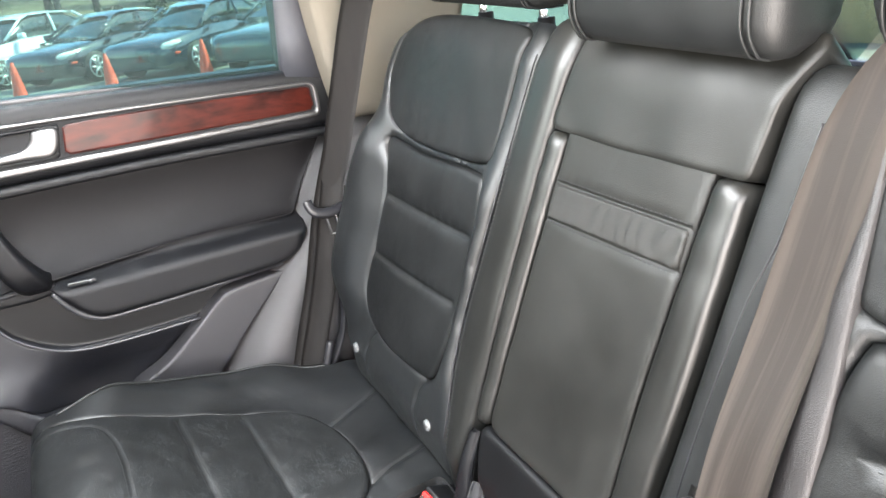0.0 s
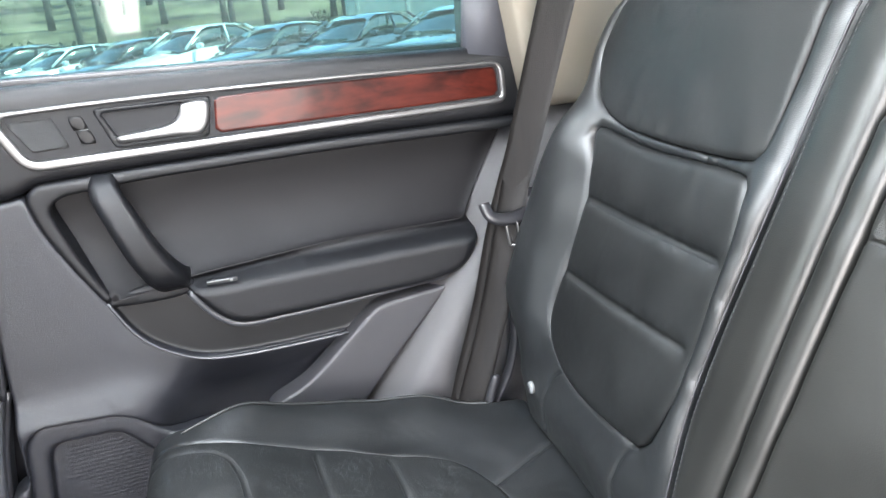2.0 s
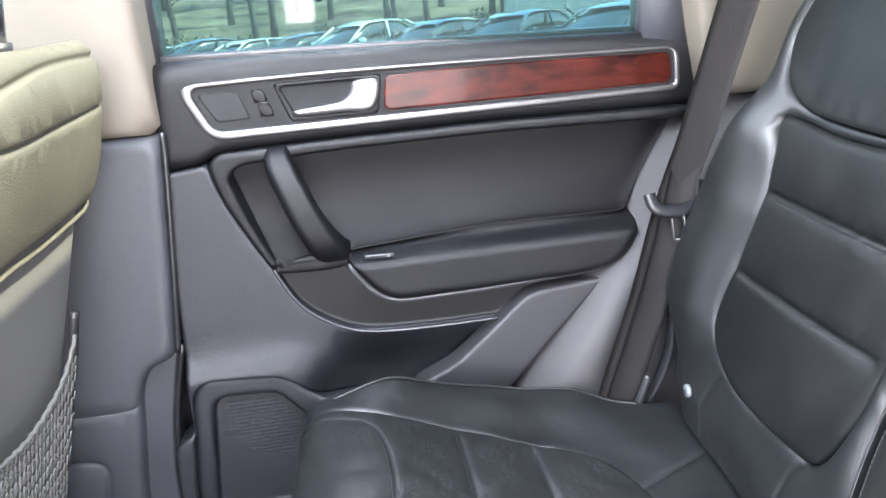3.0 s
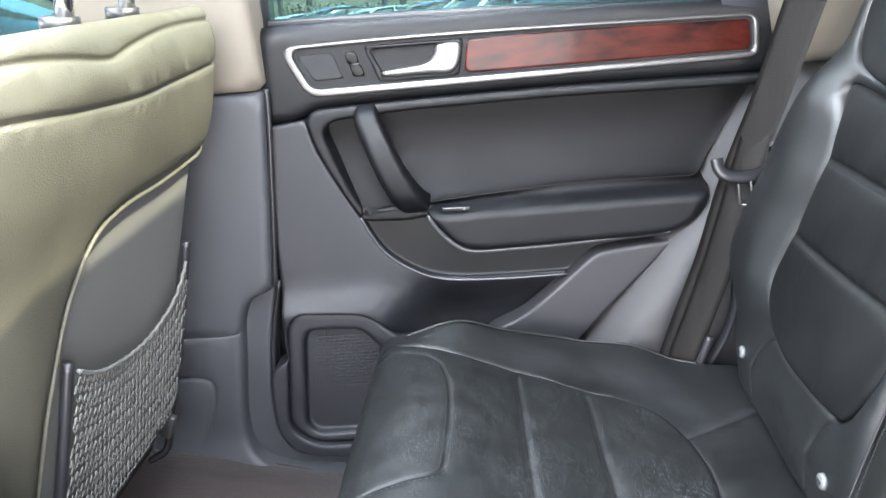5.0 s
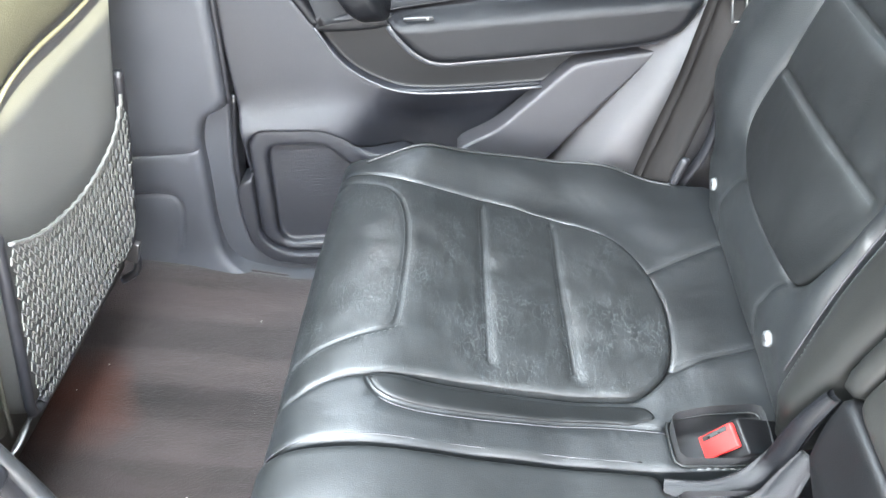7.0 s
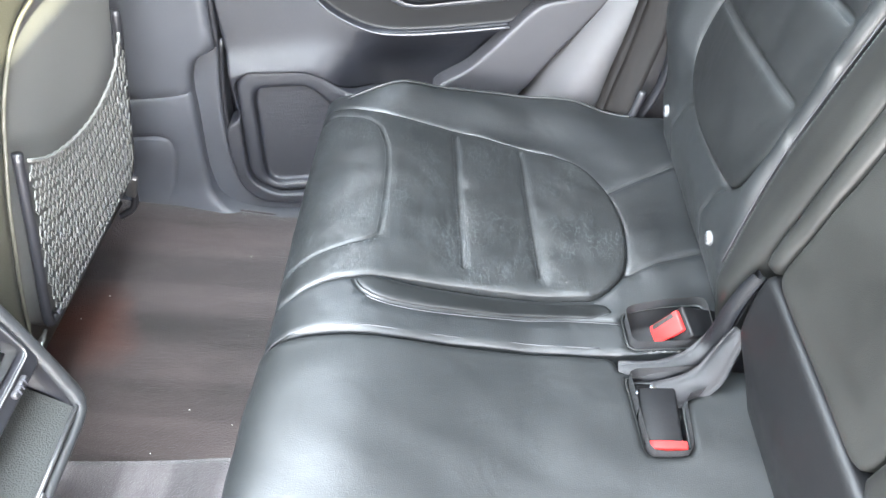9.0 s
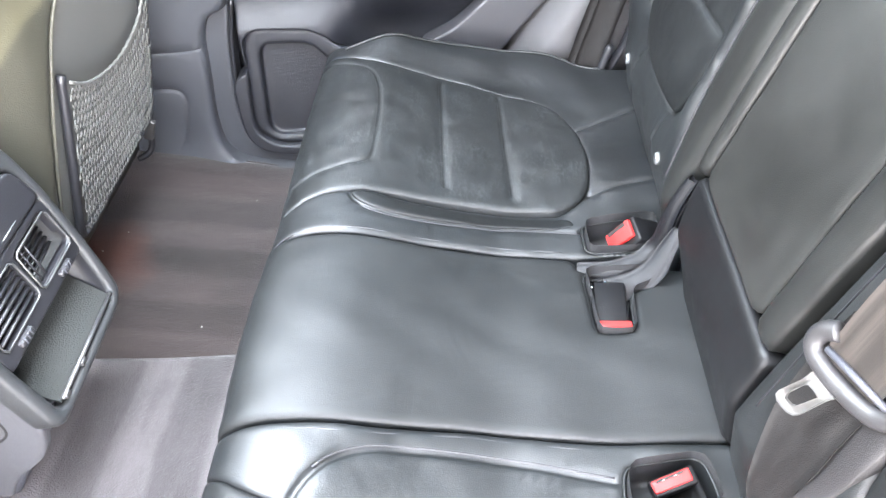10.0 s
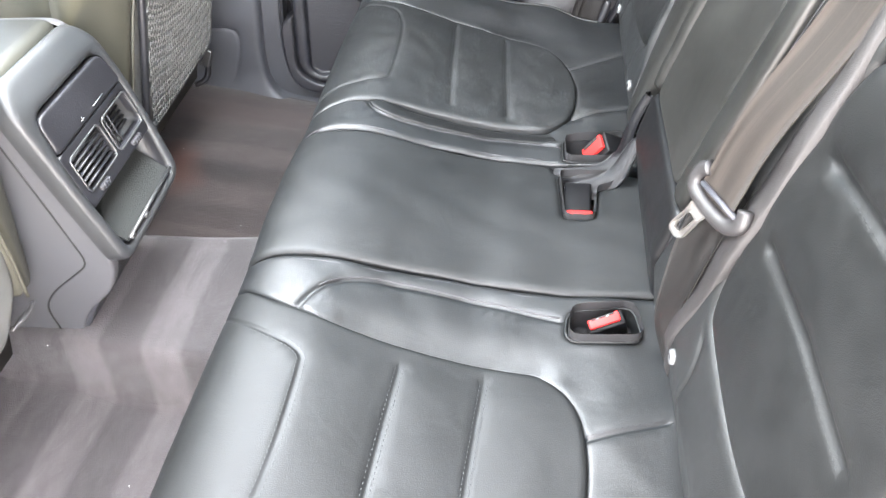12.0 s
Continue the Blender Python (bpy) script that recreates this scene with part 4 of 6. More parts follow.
    def crown(u, v):
        y = v * s
        r = 0.007 * (1 - ((y - 0.40) / 0.19) ** 2).clip(0, 1) * bump_up(u, -0.1, 0.1)
        for a, b in ((0.106, 0.199), (0.199, 0.297), (0.297, 0.42)):
            t = np.clip((u - a) / (b - a), 0, 1)
            r = r + 0.0024 * np.sin(math.pi * t) * (1 - bump_up(np.abs(y - 0.405), 0.10, 0.15))
        return r + (0.0008 if far else 0.0003) * np.sin(y * 61 + 3 * np.sin(u * 37)) * np.sin(u * 47 + 2 * np.sin(y * 29))
    pl1 = [(0.193, 0.541), (0.199, 0.41), (0.208, 0.278)]
    pl2 = [(0.289, 0.531), (0.295, 0.40), (0.304, 0.278)]
    insert = panel("cushion_insert", m(ins), cushion_at, LEATHER_WORN if far else LEATHER_FLAT, ob, "creased leather insert with double stitching" if far else "leather insert with double stitching", edge=0.008, depth=0.0045, step=0.011, skirt=0.03, sculpt=crown,
                   lines=[(m(arch), 0.0028, 0.0018), (m(pl1), 0.0040, 0.0046 if far else 0.0034), (m(pl2), 0.0040, 0.0046 if far else 0.0034)])
    def raised(fn, sink):
        def at(u, v):
            p, n = cushion_at(u, v)
            return p + n * (fn(u, v) - sink)[:, None], n
        return at
    for ln, sink in ((arch, 0.0006), (pl1, 0.0018 if far else 0.0012), (pl2, 0.0018 if far else 0.0012)):
        for side in (0.0042, -0.0042):
            stitches("stitching", m(ln), raised(crown, sink), insert, side=side, lift=0.0004)
    # seam highlight is painted by the cord's paler grey
    cord_at = raised(shape, 0.001)
    sweep("seam_cord", [cord_at(np.array([a]), np.array([b]))[0][0] for a, b in m(leaf[5:] + np.array((0.0, -0.0045)))], 0.0011, GREYER, ob, n=5)
    stitches("stitching", m(cr1), raised(shape, 0.002), ob, side=0.004)
    stitches("stitching", m(cr2), raised(shape, 0.002), ob, side=0.004)
    # this slope lies in shade, painted here with the darker leather
    if far:
        strip = np.vstack([leaf[1:-3] + np.array((0.0, 0.003)), spline([(0.388, 0.226), (0.376, 0.243), (0.333, 0.2430), (0.229, 0.2395), (0.131, 0.2305), (0.098, 0.226)], False, 4)])
        panel("bolster_shade_strip", strip, raised(shape, -0.0015), LEATHER_DARK, ob, "narrow strip sewn beside the insert, its shade put into the colour", edge=0.006, depth=0.002, step=0.009, skirt=0.006)
    tray_at = surface(lambda u, v: cushion_at(u, v)[0] - np.array((0, 0, 0.035)))
    panel("buckle_well", m(slot), tray_at, WELL, ob, "dark plastic well for the belt buckle", edge=0.01, depth=-0.006, step=0.02, skirt=-0.045)
    lip = [cushion_at(np.array([u]), np.array([v]))[0][0] + (0, 0, 0.0005) for u, v in resample(m(slot), 0.008)]
    sweep("well_rim", lip, 0.0018, LEATHER_DARK, ob, closed=True, n=6)
    return ob


seat_far = thing("rear_seat", (0.35, 0.41, 0.14), "black leather single rear seat with pleated, creased cushion", "car seat", "rear seats")
seat_near = thing("rear_seat", (0.35, -0.41, 0.14), "black leather outer rear seat beside the middle place", "car seat", "rear seats")
middle = thing("rear_seat", (0.35, 0.0, 0.14), "smooth black leather middle rear seat with folded armrest", "car seat", "rear seats")
seat_cushion(1, seat_far)
seat_cushion(-1, seat_near)
slot2 = rounded([(0.388, 0.132), (0.396, 0.030), (0.442, 0.030), (0.446, 0.098), (0.474, 0.108), (0.476, 0.135)], [0.008, 0.010, 0.010, 0.01, 0.01, 0.01])
MID = rounded([(-0.30, 0.126), (-0.02, 0.128), (0.05, 0.136), (0.13, 0.146), (0.26, 0.158), (0.382, 0.158), (0.384, 0.138), (0.53, 0.138), (0.53, -0.115), (0.40, -0.117), (0.25, -0.1125), (0.114, -0.1295), (0.021, -0.1385), (-0.05, -0.1435), (-0.30, -0.1445)],
              [0.01, 0.05, 0.05, 0.05, 0.05, 0.008, 0.004, 0.01, 0.01, 0.05, 0.05, 0.05, 0.05, 0.05, 0.01])
MIDSHAPE = lambda u, v: 0.006 * (1 - (v / 0.15) ** 2).clip(0, 1) + 0.0014 * np.sin(u * 40 + 2 * np.sin(v * 30)) * np.sin(v * 35)
panel("cushion_cover", MID, cushion_at, LEATHER_FLAT, middle, edge=0.009, depth=0.006, step=0.014, skirt=0.05, holes=[slot2], sculpt=MIDSHAPE)
panel("buckle_well", slot2, surface(lambda u, v: cushion_at(u, v)[0] - np.array((0, 0, 0.03))), WELL, middle, edge=0.01, depth=-0.004, step=0.02, skirt=-0.04)
sweep("well_rim", [cushion_at(np.array([u]), np.array([v]))[0][0] - (0, 0, 0.003) for u, v in resample(slot2, 0.008)], 0.0018, LEATHER_DARK, middle, closed=True, n=6)
mid_seam = spline([(-0.05, -0.148), (0.021, -0.144), (0.114, -0.136), (0.25, -0.118), (0.40, -0.122), (0.51, -0.120)])
piping = spline([(-0.05, 0.120), (0.0, 0.126), (0.05, 0.137), (0.13, 0.148), (0.26, 0.160), (0.365, 0.161)])
# paler cords carry the highlights of these two seams in their colour
for line, off, owner in ((piping, 0.0095, seat_far), (mid_seam, -0.006, seat_near)):
    sweep("seam_cord", [place_at(cushion_at, a, b + off, -0.001) for a, b in line], 0.0012, GREYER, owner, n=5)

# ---- rear bench: backrests ----
RAKE = 0.321
back_at = surface(lambda u, v: np.column_stack([0.5 + RAKE * (v - 0.45) + (RAKE + 0.10) * np.clip(0.45 - v, 0, 1) + 2.4 * np.clip(v - 0.945, 0, 1) ** 1.6, u, v]), -1)
back_set = surface(lambda u, v: back_at(u, v)[0] + np.array((0.009, 0, 0)), -1)


def backrest(s, ob):
    far = s > 0
    rest_at = back_at if far else back_set
    m = lambda pts: np.array([(y * s, z) for y, z in pts])
    out = rounded([(0.205, 0.994), (0.40, 0.992), (0.54, 0.982), (0.606, 0.948), (0.622, 0.888), (0.620, 0.833), (0.634, 0.744), (0.652, 0.640), (0.648, 0.545), (0.605, 0.482), (0.588, 0.446), (0.578, 0.375), (0.190, 0.375), (0.226, 0.48), (0.236, 0.562), (0.235, 0.649), (0.221, 0.785), (0.211, 0.888), (0.200, 0.960)],
                  [0.02, 0.1, 0.04, 0.04, 0.04, 0.05, 0.05, 0.06, 0.05, 0.05, 0.03, 0.02, 0.02, 0.05, 0.05, 0.05, 0.05, 0.05, 0.03])
    up = spline([(0.55, 0.962), (0.575, 0.932), (0.590, 0.885), (0.568, 0.843), (0.514, 0.816), (0.417, 0.810), (0.272, 0.816), (0.251, 0.840), (0.243, 0.905), (0.240, 0.955), (0.250, 0.982), (0.40, 0.986), (0.50, 0.980)], True, 5)
    low = spline([(0.552, 0.800), (0.534, 0.761), (0.524, 0.682), (0.532, 0.604), (0.527, 0.547), (0.488, 0.516), (0.421, 0.502), (0.310, 0.508), (0.279, 0.522), (0.257, 0.586), (0.247, 0.706), (0.253, 0.785), (0.275, 0.803), (0.417, 0.797), (0.505, 0.801)], True, 5)
    if not far:
        up = np.column_stack([up[:, 0] - 0.013 * np.clip((0.32 - up[:, 0]) / 0.05, 0, 1), up[:, 1]])
        low = np.column_stack([low[:, 0] + 0.003 * (low[:, 0] < 0.30) + 0.03 * np.clip((low[:, 0] - 0.45) / 0.08, 0, 1), low[:, 1] + 0.019 * np.clip((0.62 - low[:, 1]) / 0.12, 0, 1)])
    c1 = spline([(0.476, 0.503), (0.492, 0.487), (0.502, 0.460), (0.505, 0.40)], False, 4)
    c2 = spline([(0.296, 0.506), (0.310, 0.490), (0.318, 0.464), (0.321, 0.40)], False, 4)
    def shape(u, v):
        y = u * s
        return np.where(y < 0.40, 0.020 if far else 0.004, 0.030 if far else 0.004) * bump_up(np.abs(y - 0.40), 0.115, 0.185) * bump_up(v, 0.46, 0.56) * (1 - bump_up(v, 0.76, 0.86)) + 0.0012 * np.sin(v * 60 + 3 * y) * np.sin(y * 40 + 2 * np.sin(v * 20))
    panel("backrest_cover", m(out), rest_at, LEATHER_SHINY if far else LEATHER, ob, "black leather bolsters", edge=0.022 if far else 0.014, depth=0.016 if far else 0.005, step=0.016, skirt=0.10, holes=[m(up), m(low)], sculpt=shape, hole_edge=(0.009, 0.006) if far else (0.012, 0.012),
          lines=[(m(c1), 0.003, 0.004), (m(c2), 0.003, 0.004)])
    def crown(u, v):
        y = u * s
        r = (0.006 if far else 0.001) * (1 - ((y - 0.40) / 0.16) ** 2).clip(0, 1)
        for a, b in ((0.50, 0.625), (0.625, 0.720), (0.720, 0.80)):
            t = np.clip((v - a) / (b - a), 0, 1)
            r = r + 0.004 * np.sin(math.pi * t) ** 0.7
        pucker = np.exp(-((v - 0.742) / 0.028) ** 2) + np.exp(-((v - 0.652) / 0.026) ** 2)
        return r + (0.0013 if far else 0.0) * np.sin(y * 190 + 3 * np.sin(y * 37) + 4 * v) * pucker * np.exp(-((y - 0.36) / 0.09) ** 2)
    pleats = ([(0.514, 0.717), (0.40, 0.719), (0.268, 0.722)], [(0.520, 0.620), (0.40, 0.624), (0.274, 0.630)]) if far else ([(0.520, 0.741), (0.422, 0.739), (0.381, 0.735), (0.298, 0.725)], [(0.506, 0.638), (0.402, 0.640), (0.292, 0.631)])
    insert = panel("lower_insert", m(low), rest_at, LEATHER_DARK, ob, "pleated black leather insert", edge=0.009 if far else 0.012, depth=0.006 if far else 0.011, step=0.013, skirt=0.03, sculpt=crown,
                   lines=[(m(pleat), 0.0040 if far else 0.0055, 0.006 if far else 0.0072) for pleat in pleats])
    panel("upper_insert", m(up), rest_at, LEATHER_DARK, ob, "black leather shoulder panel", edge=0.008, depth=0.004, step=0.016, skirt=0.03,
          sculpt=lambda u, v: 0.007 * (1 - ((u * s - 0.41) / 0.17) ** 2).clip(0, 1) + (0.0011 if far else 0.0004) * np.sin(u * 130 + 3 * np.sin(u * 29)) * (1 - bump_up(v, 0.84, 0.93)))
    raised = lambda fn, sink: (lambda u, v: (rest_at(u, v)[0] + rest_at(u, v)[1] * (fn(u, v) - sink)[:, None], rest_at(u, v)[1]))
    for zl in pleats:
        stitches("stitching", m(zl), raised(crown, 0.0024), insert, side=0.0055 * s, wide=0.0010)
    sweep("piping", [rest_at(np.array([y]), np.array([z]))[0][0] + np.array((-0.004, 0, 0)) for y, z in m(spline([(0.622, 0.800), (0.636, 0.744), (0.653, 0.640), (0.648, 0.56)]))], 0.0022, LEATHER, ob, n=6)
    for y in (0.538, 0.272):
        p, n = rest_at(np.array([y * s]), np.array([0.45]))
        bm = bmesh.new()
        bmesh.ops.create_cone(bm, cap_ends=True, segments=24, radius1=0.0090, radius2=0.0080, depth=0.0045)
        bmesh.ops.transform(bm, matrix=Matrix.Translation(p[0] + n[0] * (float(shape(np.array([y * s]), np.array([0.45]))[0]) + 0.0005)) @ Vector(n[0]).to_track_quat("Z", "Y").to_matrix().to_4x4(), verts=bm.verts)
        cap = part("anchor_cap", bm, ob, "round pale grey child seat anchor cap", GREYCAP)
        q = p[0] + n[0] * (float(shape(np.array([y * s]), np.array([0.45]))[0]) + 0.0032)
        rbox("cap_mark", (0.001, 0.009, 0.002), turn(q, 0, math.degrees(math.atan(RAKE)), 0), GREYER, cap, "", 0.0003)
    return ob


backrest(1, seat_far)
backrest(-1, seat_near)

panel("side_bolster", rounded([(0.130, 0.998), (0.193, 0.998), (0.208, 0.888), (0.218, 0.785), (0.231, 0.649), (0.232, 0.562), (0.215, 0.45), (0.205, 0.375), (0.182, 0.375), (0.169, 0.510), (0.160, 0.698), (0.147, 0.879)], [0.02, 0.02, 0.05, 0.05, 0.05, 0.05, 0.03, 0.01, 0.01, 0.05, 0.05, 0.05]), back_at, RAIL_LEATHER, middle, "black leather side strip", edge=0.018, depth=0.014, step=0.012, skirt=0.08, sculpt=lambda u, v: 0.008 + 0 * u)
# paler than the leather: the lit line of the seam is painted here
sweep("seam_cord", [place_at(back_at, a, b, 0.0015) for a, b in spline([(0.203, 0.955), (0.2115, 0.888), (0.2215, 0.785), (0.2345, 0.649), (0.2355, 0.562), (0.222, 0.46)])], 0.0014, GREYER, middle, n=5)
stitches("stitching", spline([(0.187, 0.955), (0.196, 0.888), (0.206, 0.785), (0.219, 0.649), (0.220, 0.562), (0.204, 0.46)]), back_at, middle, lift=0.0078, pitch=0.0055)
panel("header_pad", rounded([(-0.130, 0.884), (-0.139, 0.960), (-0.16, 1.0), (0.128, 1.0), (0.130, 0.96), (0.144, 0.882), (0.02, 0.881)], [0.01, 0.03, 0.02, 0.02, 0.04, 0.01, 0.02]), back_at, LEATHER_ARM, middle, "black leather pad above the armrest", edge=0.007, depth=0.004, step=0.014, skirt=0.08, sculpt=lambda u, v: 0.004 + 0.0010 * np.sin(u * 60 + 2 * np.sin(v * 40)) * np.sin(v * 51))
for pts in ([(0.117, 0.881), (0.145, 0.881), (0.160, 0.698), (0.164, 0.517), (0.140, 0.520), (0.131, 0.698)], [(-0.131, 0.883), (-0.096, 0.883), (-0.082, 0.698), (-0.080, 0.520), (-0.118, 0.520), (-0.128, 0.698)]):
    panel("armrest_rail", rounded(pts, [0.006, 0.006, 0.05, 0.01, 0.01, 0.05]), back_at, RAIL_LEATHER, middle, edge=0.015, depth=0.010, step=0.010, skirt=0.06, sculpt=lambda u, v: 0.006 + 0.0005 * np.sin(v * 70 + 3 * np.sin(v * 23)))
ARM = rounded([(0.114, 0.896), (-0.093, 0.898), (-0.078, 0.698), (-0.076, 0.520), (0.138, 0.520), (0.128, 0.698)], [0.008, 0.008, 0.05, 0.02, 0.02, 0.05])
rest = panel("armrest", ARM, back_at, LEATHER_ARM, middle, "folded-up leather centre armrest", edge=0.009, depth=0.005, step=0.014, skirt=0.06, sculpt=lambda u, v: 0.0010 * np.sin(u * 50 + 3 * np.sin(v * 20)) * np.sin(v * 37),
      lines=[([(0.112, 0.829), (0.0, 0.831), (-0.087, 0.833)], 0.0018, 0.003), ([(0.118, 0.788), (0.0, 0.790), (-0.085, 0.793)], 0.0018, 0.003)])
panel("elastic_band", rounded([(0.112, 0.827), (-0.084, 0.831), (-0.082, 0.795), (0.116, 0.790)], 0.002), back_at, BRAID, rest, "ribbed elastic band across the armrest", edge=0.003, depth=0.002, step=0.005, skirt=0.006, lift=0.0028, sculpt=lambda u, v: (0.0005 * np.sin(u * 210 + 5 * np.sin(v * 60) + 6 * np.sin(u * 31)) + 0.0006 * np.sin(u * 390 + 4 * np.sin(u * 57) + v * 90)) * (0.4 + bump_up(-u, -0.10, 0.06)))
for zz in (0.829, 0.790):
    stitches("stitching", [(0.112, zz), (0.0, zz + 0.002), (-0.086, zz + 0.004)], back_at, rest, side=-0.004 if zz > 0.8 else 0.004, mat=BLACK)
# shade at the foot of the backrest is in the pad's colour
panel("base_pad", rounded([(0.152, 0.517), (-0.120, 0.517), (-0.125, 0.375), (0.085, 0.375), (0.100, 0.408), (0.131, 0.438), (0.149, 0.478)], [0.008, 0.008, 0.008, 0.01, 0.03, 0.03, 0.03]), back_at, SHADED_SKIN, middle, "lower backrest panel with its shade put into the colour", edge=0.010, depth=0.008, step=0.02, skirt=0.06)
panel("side_bolster", rounded([(-0.142, 0.985), (-0.20, 0.985), (-0.212, 0.888), (-0.222, 0.785), (-0.236, 0.649), (-0.236, 0.562), (-0.222, 0.45), (-0.21, 0.375), (-0.128, 0.375), (-0.125, 0.517), (-0.133, 0.698), (-0.138, 0.879)], [0.02, 0.02, 0.05, 0.05, 0.05, 0.05, 0.03, 0.01, 0.01, 0.05, 0.05, 0.05]), back_at, LEATHER, middle, "black leather side strip", edge=0.014, depth=0.012, step=0.016, skirt=0.08, sculpt=lambda u, v: -0.002 + 0 * u)

rbox("release_latch", (0.030, 0.036, 0.018), turn((0.700, -0.117, 0.994), 0, 12, 0), BLACK, middle, "black backrest release latch", 0.005)
panel("edge_strip", rounded([(-0.238, 0.385), (-0.222, 0.47), (-0.218, 0.56), (-0.222, 0.65), (-0.225, 0.76), (-0.214, 0.965), (-0.226, 0.965), (-0.250, 0.78), (-0.259, 0.70), (-0.264, 0.60), (-0.262, 0.53), (-0.254, 0.47), (-0.252, 0.385)], [0.004, 0.03, 0.05, 0.05, 0.05, 0.01, 0.01, 0.05, 0.05, 0.05, 0.05, 0.03, 0.004]), back_at, GRAINED, seat_near, "coarse grained leather edge", edge=0.012, depth=0.004, step=0.010, skirt=0.02, sculpt=lambda u, v: -0.0035 + 0.004 * bump_up(v, 0.50, 0.58) - 0.008 * bump_up(u, -0.24, -0.215) + 0.0010 * np.sin(v * 55))
sweep("seam_cord", [place_at(back_at, a, b, 0.0096) for a, b in spline([(-0.184, 0.940), (-0.182, 0.900), (-0.178, 0.847), (-0.168, 0.797), (-0.162, 0.720), (-0.159, 0.630), (-0.160, 0.50)])], 0.0010, BLACK, middle, n=5)


def headrest(y, x, z, wide, high, deep, lean, label, posts):
    ob = thing("headrest", (x + 0.06, y, z - 0.04), label, "headrest", "rear headrests")
    loops = []
    for t, f, g in ((0, 0.90, 0.55), (0.06, 0.97, 0.80), (0.18, 1.0, 0.98), (0.4, 1.0, 1.0), (0.7, 0.98, 0.95), (0.9, 0.93, 0.75), (1.0, 0.80, 0.45)):
        q = rounded([(-wide / 2 * f, -deep / 2 * g), (wide / 2 * f, -deep / 2 * g), (wide / 2 * f * 0.9, deep / 2 * g), (-wide / 2 * f * 0.9, deep / 2 * g)], 0.035 * g, 7)
        loops.append([(x + deep / 2 + b + lean * t * high, y + a, z + t * high) for a, b in q])
    pad = loft("pad", loops, LEATHER_FLAT, ob, "black leather pad")
    for sg in (-1, 1):
        seam = [(x + deep / 2 + b * deep + lean * t * high, y + sg * (wide / 2 * 1.0 - 0.022 + 0.008 * (b > 0.2)), z + t * high) for t, b in ((0.9, -0.37), (0.7, -0.475), (0.4, -0.503), (0.18, -0.497), (0.06, -0.41), (0.005, -0.29), (-0.004, 0.1))]
        for k in (0.0, 0.008):
            sweep("seam", spline([(a, b - sg * k, c) for a, b, c in seam], False, 4), 0.0016, LEATHER, pad, n=5)
    for py in posts:
        sweep("post", [(x + 0.075, y + py, z - 0.06), (x + 0.070, y + py, z + 0.03)], 0.0065, CHROME, ob, "chrome post", n=12)
        sweep("post_guide", [(x + 0.076, y + py, z - 0.055), (x + 0.076, y + py, z - 0.018)], [0.014, 0.011], BLACK, ob, n=12)
    return ob


headrest(0.352, 0.655, 1.004, 0.29, 0.17, 0.11, 0.05, "black leather outer headrest on two chrome posts", (-0.074, 0.074))
headrest(-0.022, 0.620, 0.984, 0.262, 0.16, 0.115, 0.05, "black leather middle headrest with stitched side seams", (-0.06, 0.06))
headrest(-0.338, 0.672, 0.994, 0.32, 0.17, 0.11, 0.05, "black leather outer headrest on two chrome posts", (-0.074, 0.074))

# ---- belts and buckles ----
def place_on(at, u, v, h=0.0):
    p, n = at(np.array([float(u)]), np.array([float(v)]))
    return p[0] + n[0] * h


belt_far = thing("seat_belt", (0.44, 0.67, 0.36), "dark grey seat belt hanging beside the seat with its tongue", "seat belt", "seat belts")
path = spline([(0.735, 0.640, 1.30), (0.66, 0.655, 1.08), (0.626, 0.660, 1.00), (0.590, 0.662, 0.88), (0.556, 0.665, 0.76), (0.530, 0.666, 0.682), (0.495, 0.664, 0.535), (0.462, 0.662, 0.43), (0.436, 0.660, 0.34)], False, 5)
ribbon("webbing", path, (1, -0.15, -0.28), np.interp(path[:, 2], [0.40, 0.62, 0.70, 0.95], [0.060, 0.055, 0.047, 0.052]), 0.0025, WEBBING_DARK_SHADED, belt_far, "dark grey woven webbing", curl=0.002)
ribbon("webbing", spline([(0.545, 0.668, 0.72), (0.527, 0.660, 0.655), (0.506, 0.657, 0.57), (0.482, 0.658, 0.48), (0.452, 0.660, 0.385), (0.446, 0.662, 0.35)], False, 5), (1, -0.25, -0.28), 0.040, 0.0025, WEBBING_DARK_SHADED, belt_far, curl=0.005)
guide = spline([(0.487, 0.650, 0.692), (0.490, 0.645, 0.678), (0.502, 0.642, 0.668), (0.530, 0.645, 0.664), (0.553, 0.655, 0.668), (0.562, 0.664, 0.680), (0.563, 0.668, 0.698)], False, 4)
sweep("tongue_grip", guide, 0.0068, BLACK, belt_far, "black plastic grip of the tongue", n=8, flat=1.4)
for x0 in (0.514, 0.531):
    sweep("tongue", spline([(x0, 0.641, 0.664), (x0 + 0.002, 0.638, 0.648), (x0 + 0.005, 0.638, 0.626)], False, 3), 0.0020, VENT_EDGE, belt_far, "chrome tongue", n=6)
sweep("tongue", [(0.519, 0.638, 0.626), (0.536, 0.638, 0.626)], 0.0018, VENT_EDGE, belt_far, n=6)
rbox("anchor_boot", (0.014, 0.012, 0.075), turn((0.478, 0.650, 0.378), 0, 18, 0), BLACK, belt_far, "black plastic belt anchor", 0.006)

belt_near = thing("seat_belt", (0.50, -0.22, 0.42), "grey-brown seat belt lying across the backrest with a pale tongue", "seat belt", "seat belts")
ACROSS = np.array((0.37, -0.93, 0.0)) / math.hypot(0.37, 0.93)
DOWN = np.array((-0.33, 0.02, -0.94))
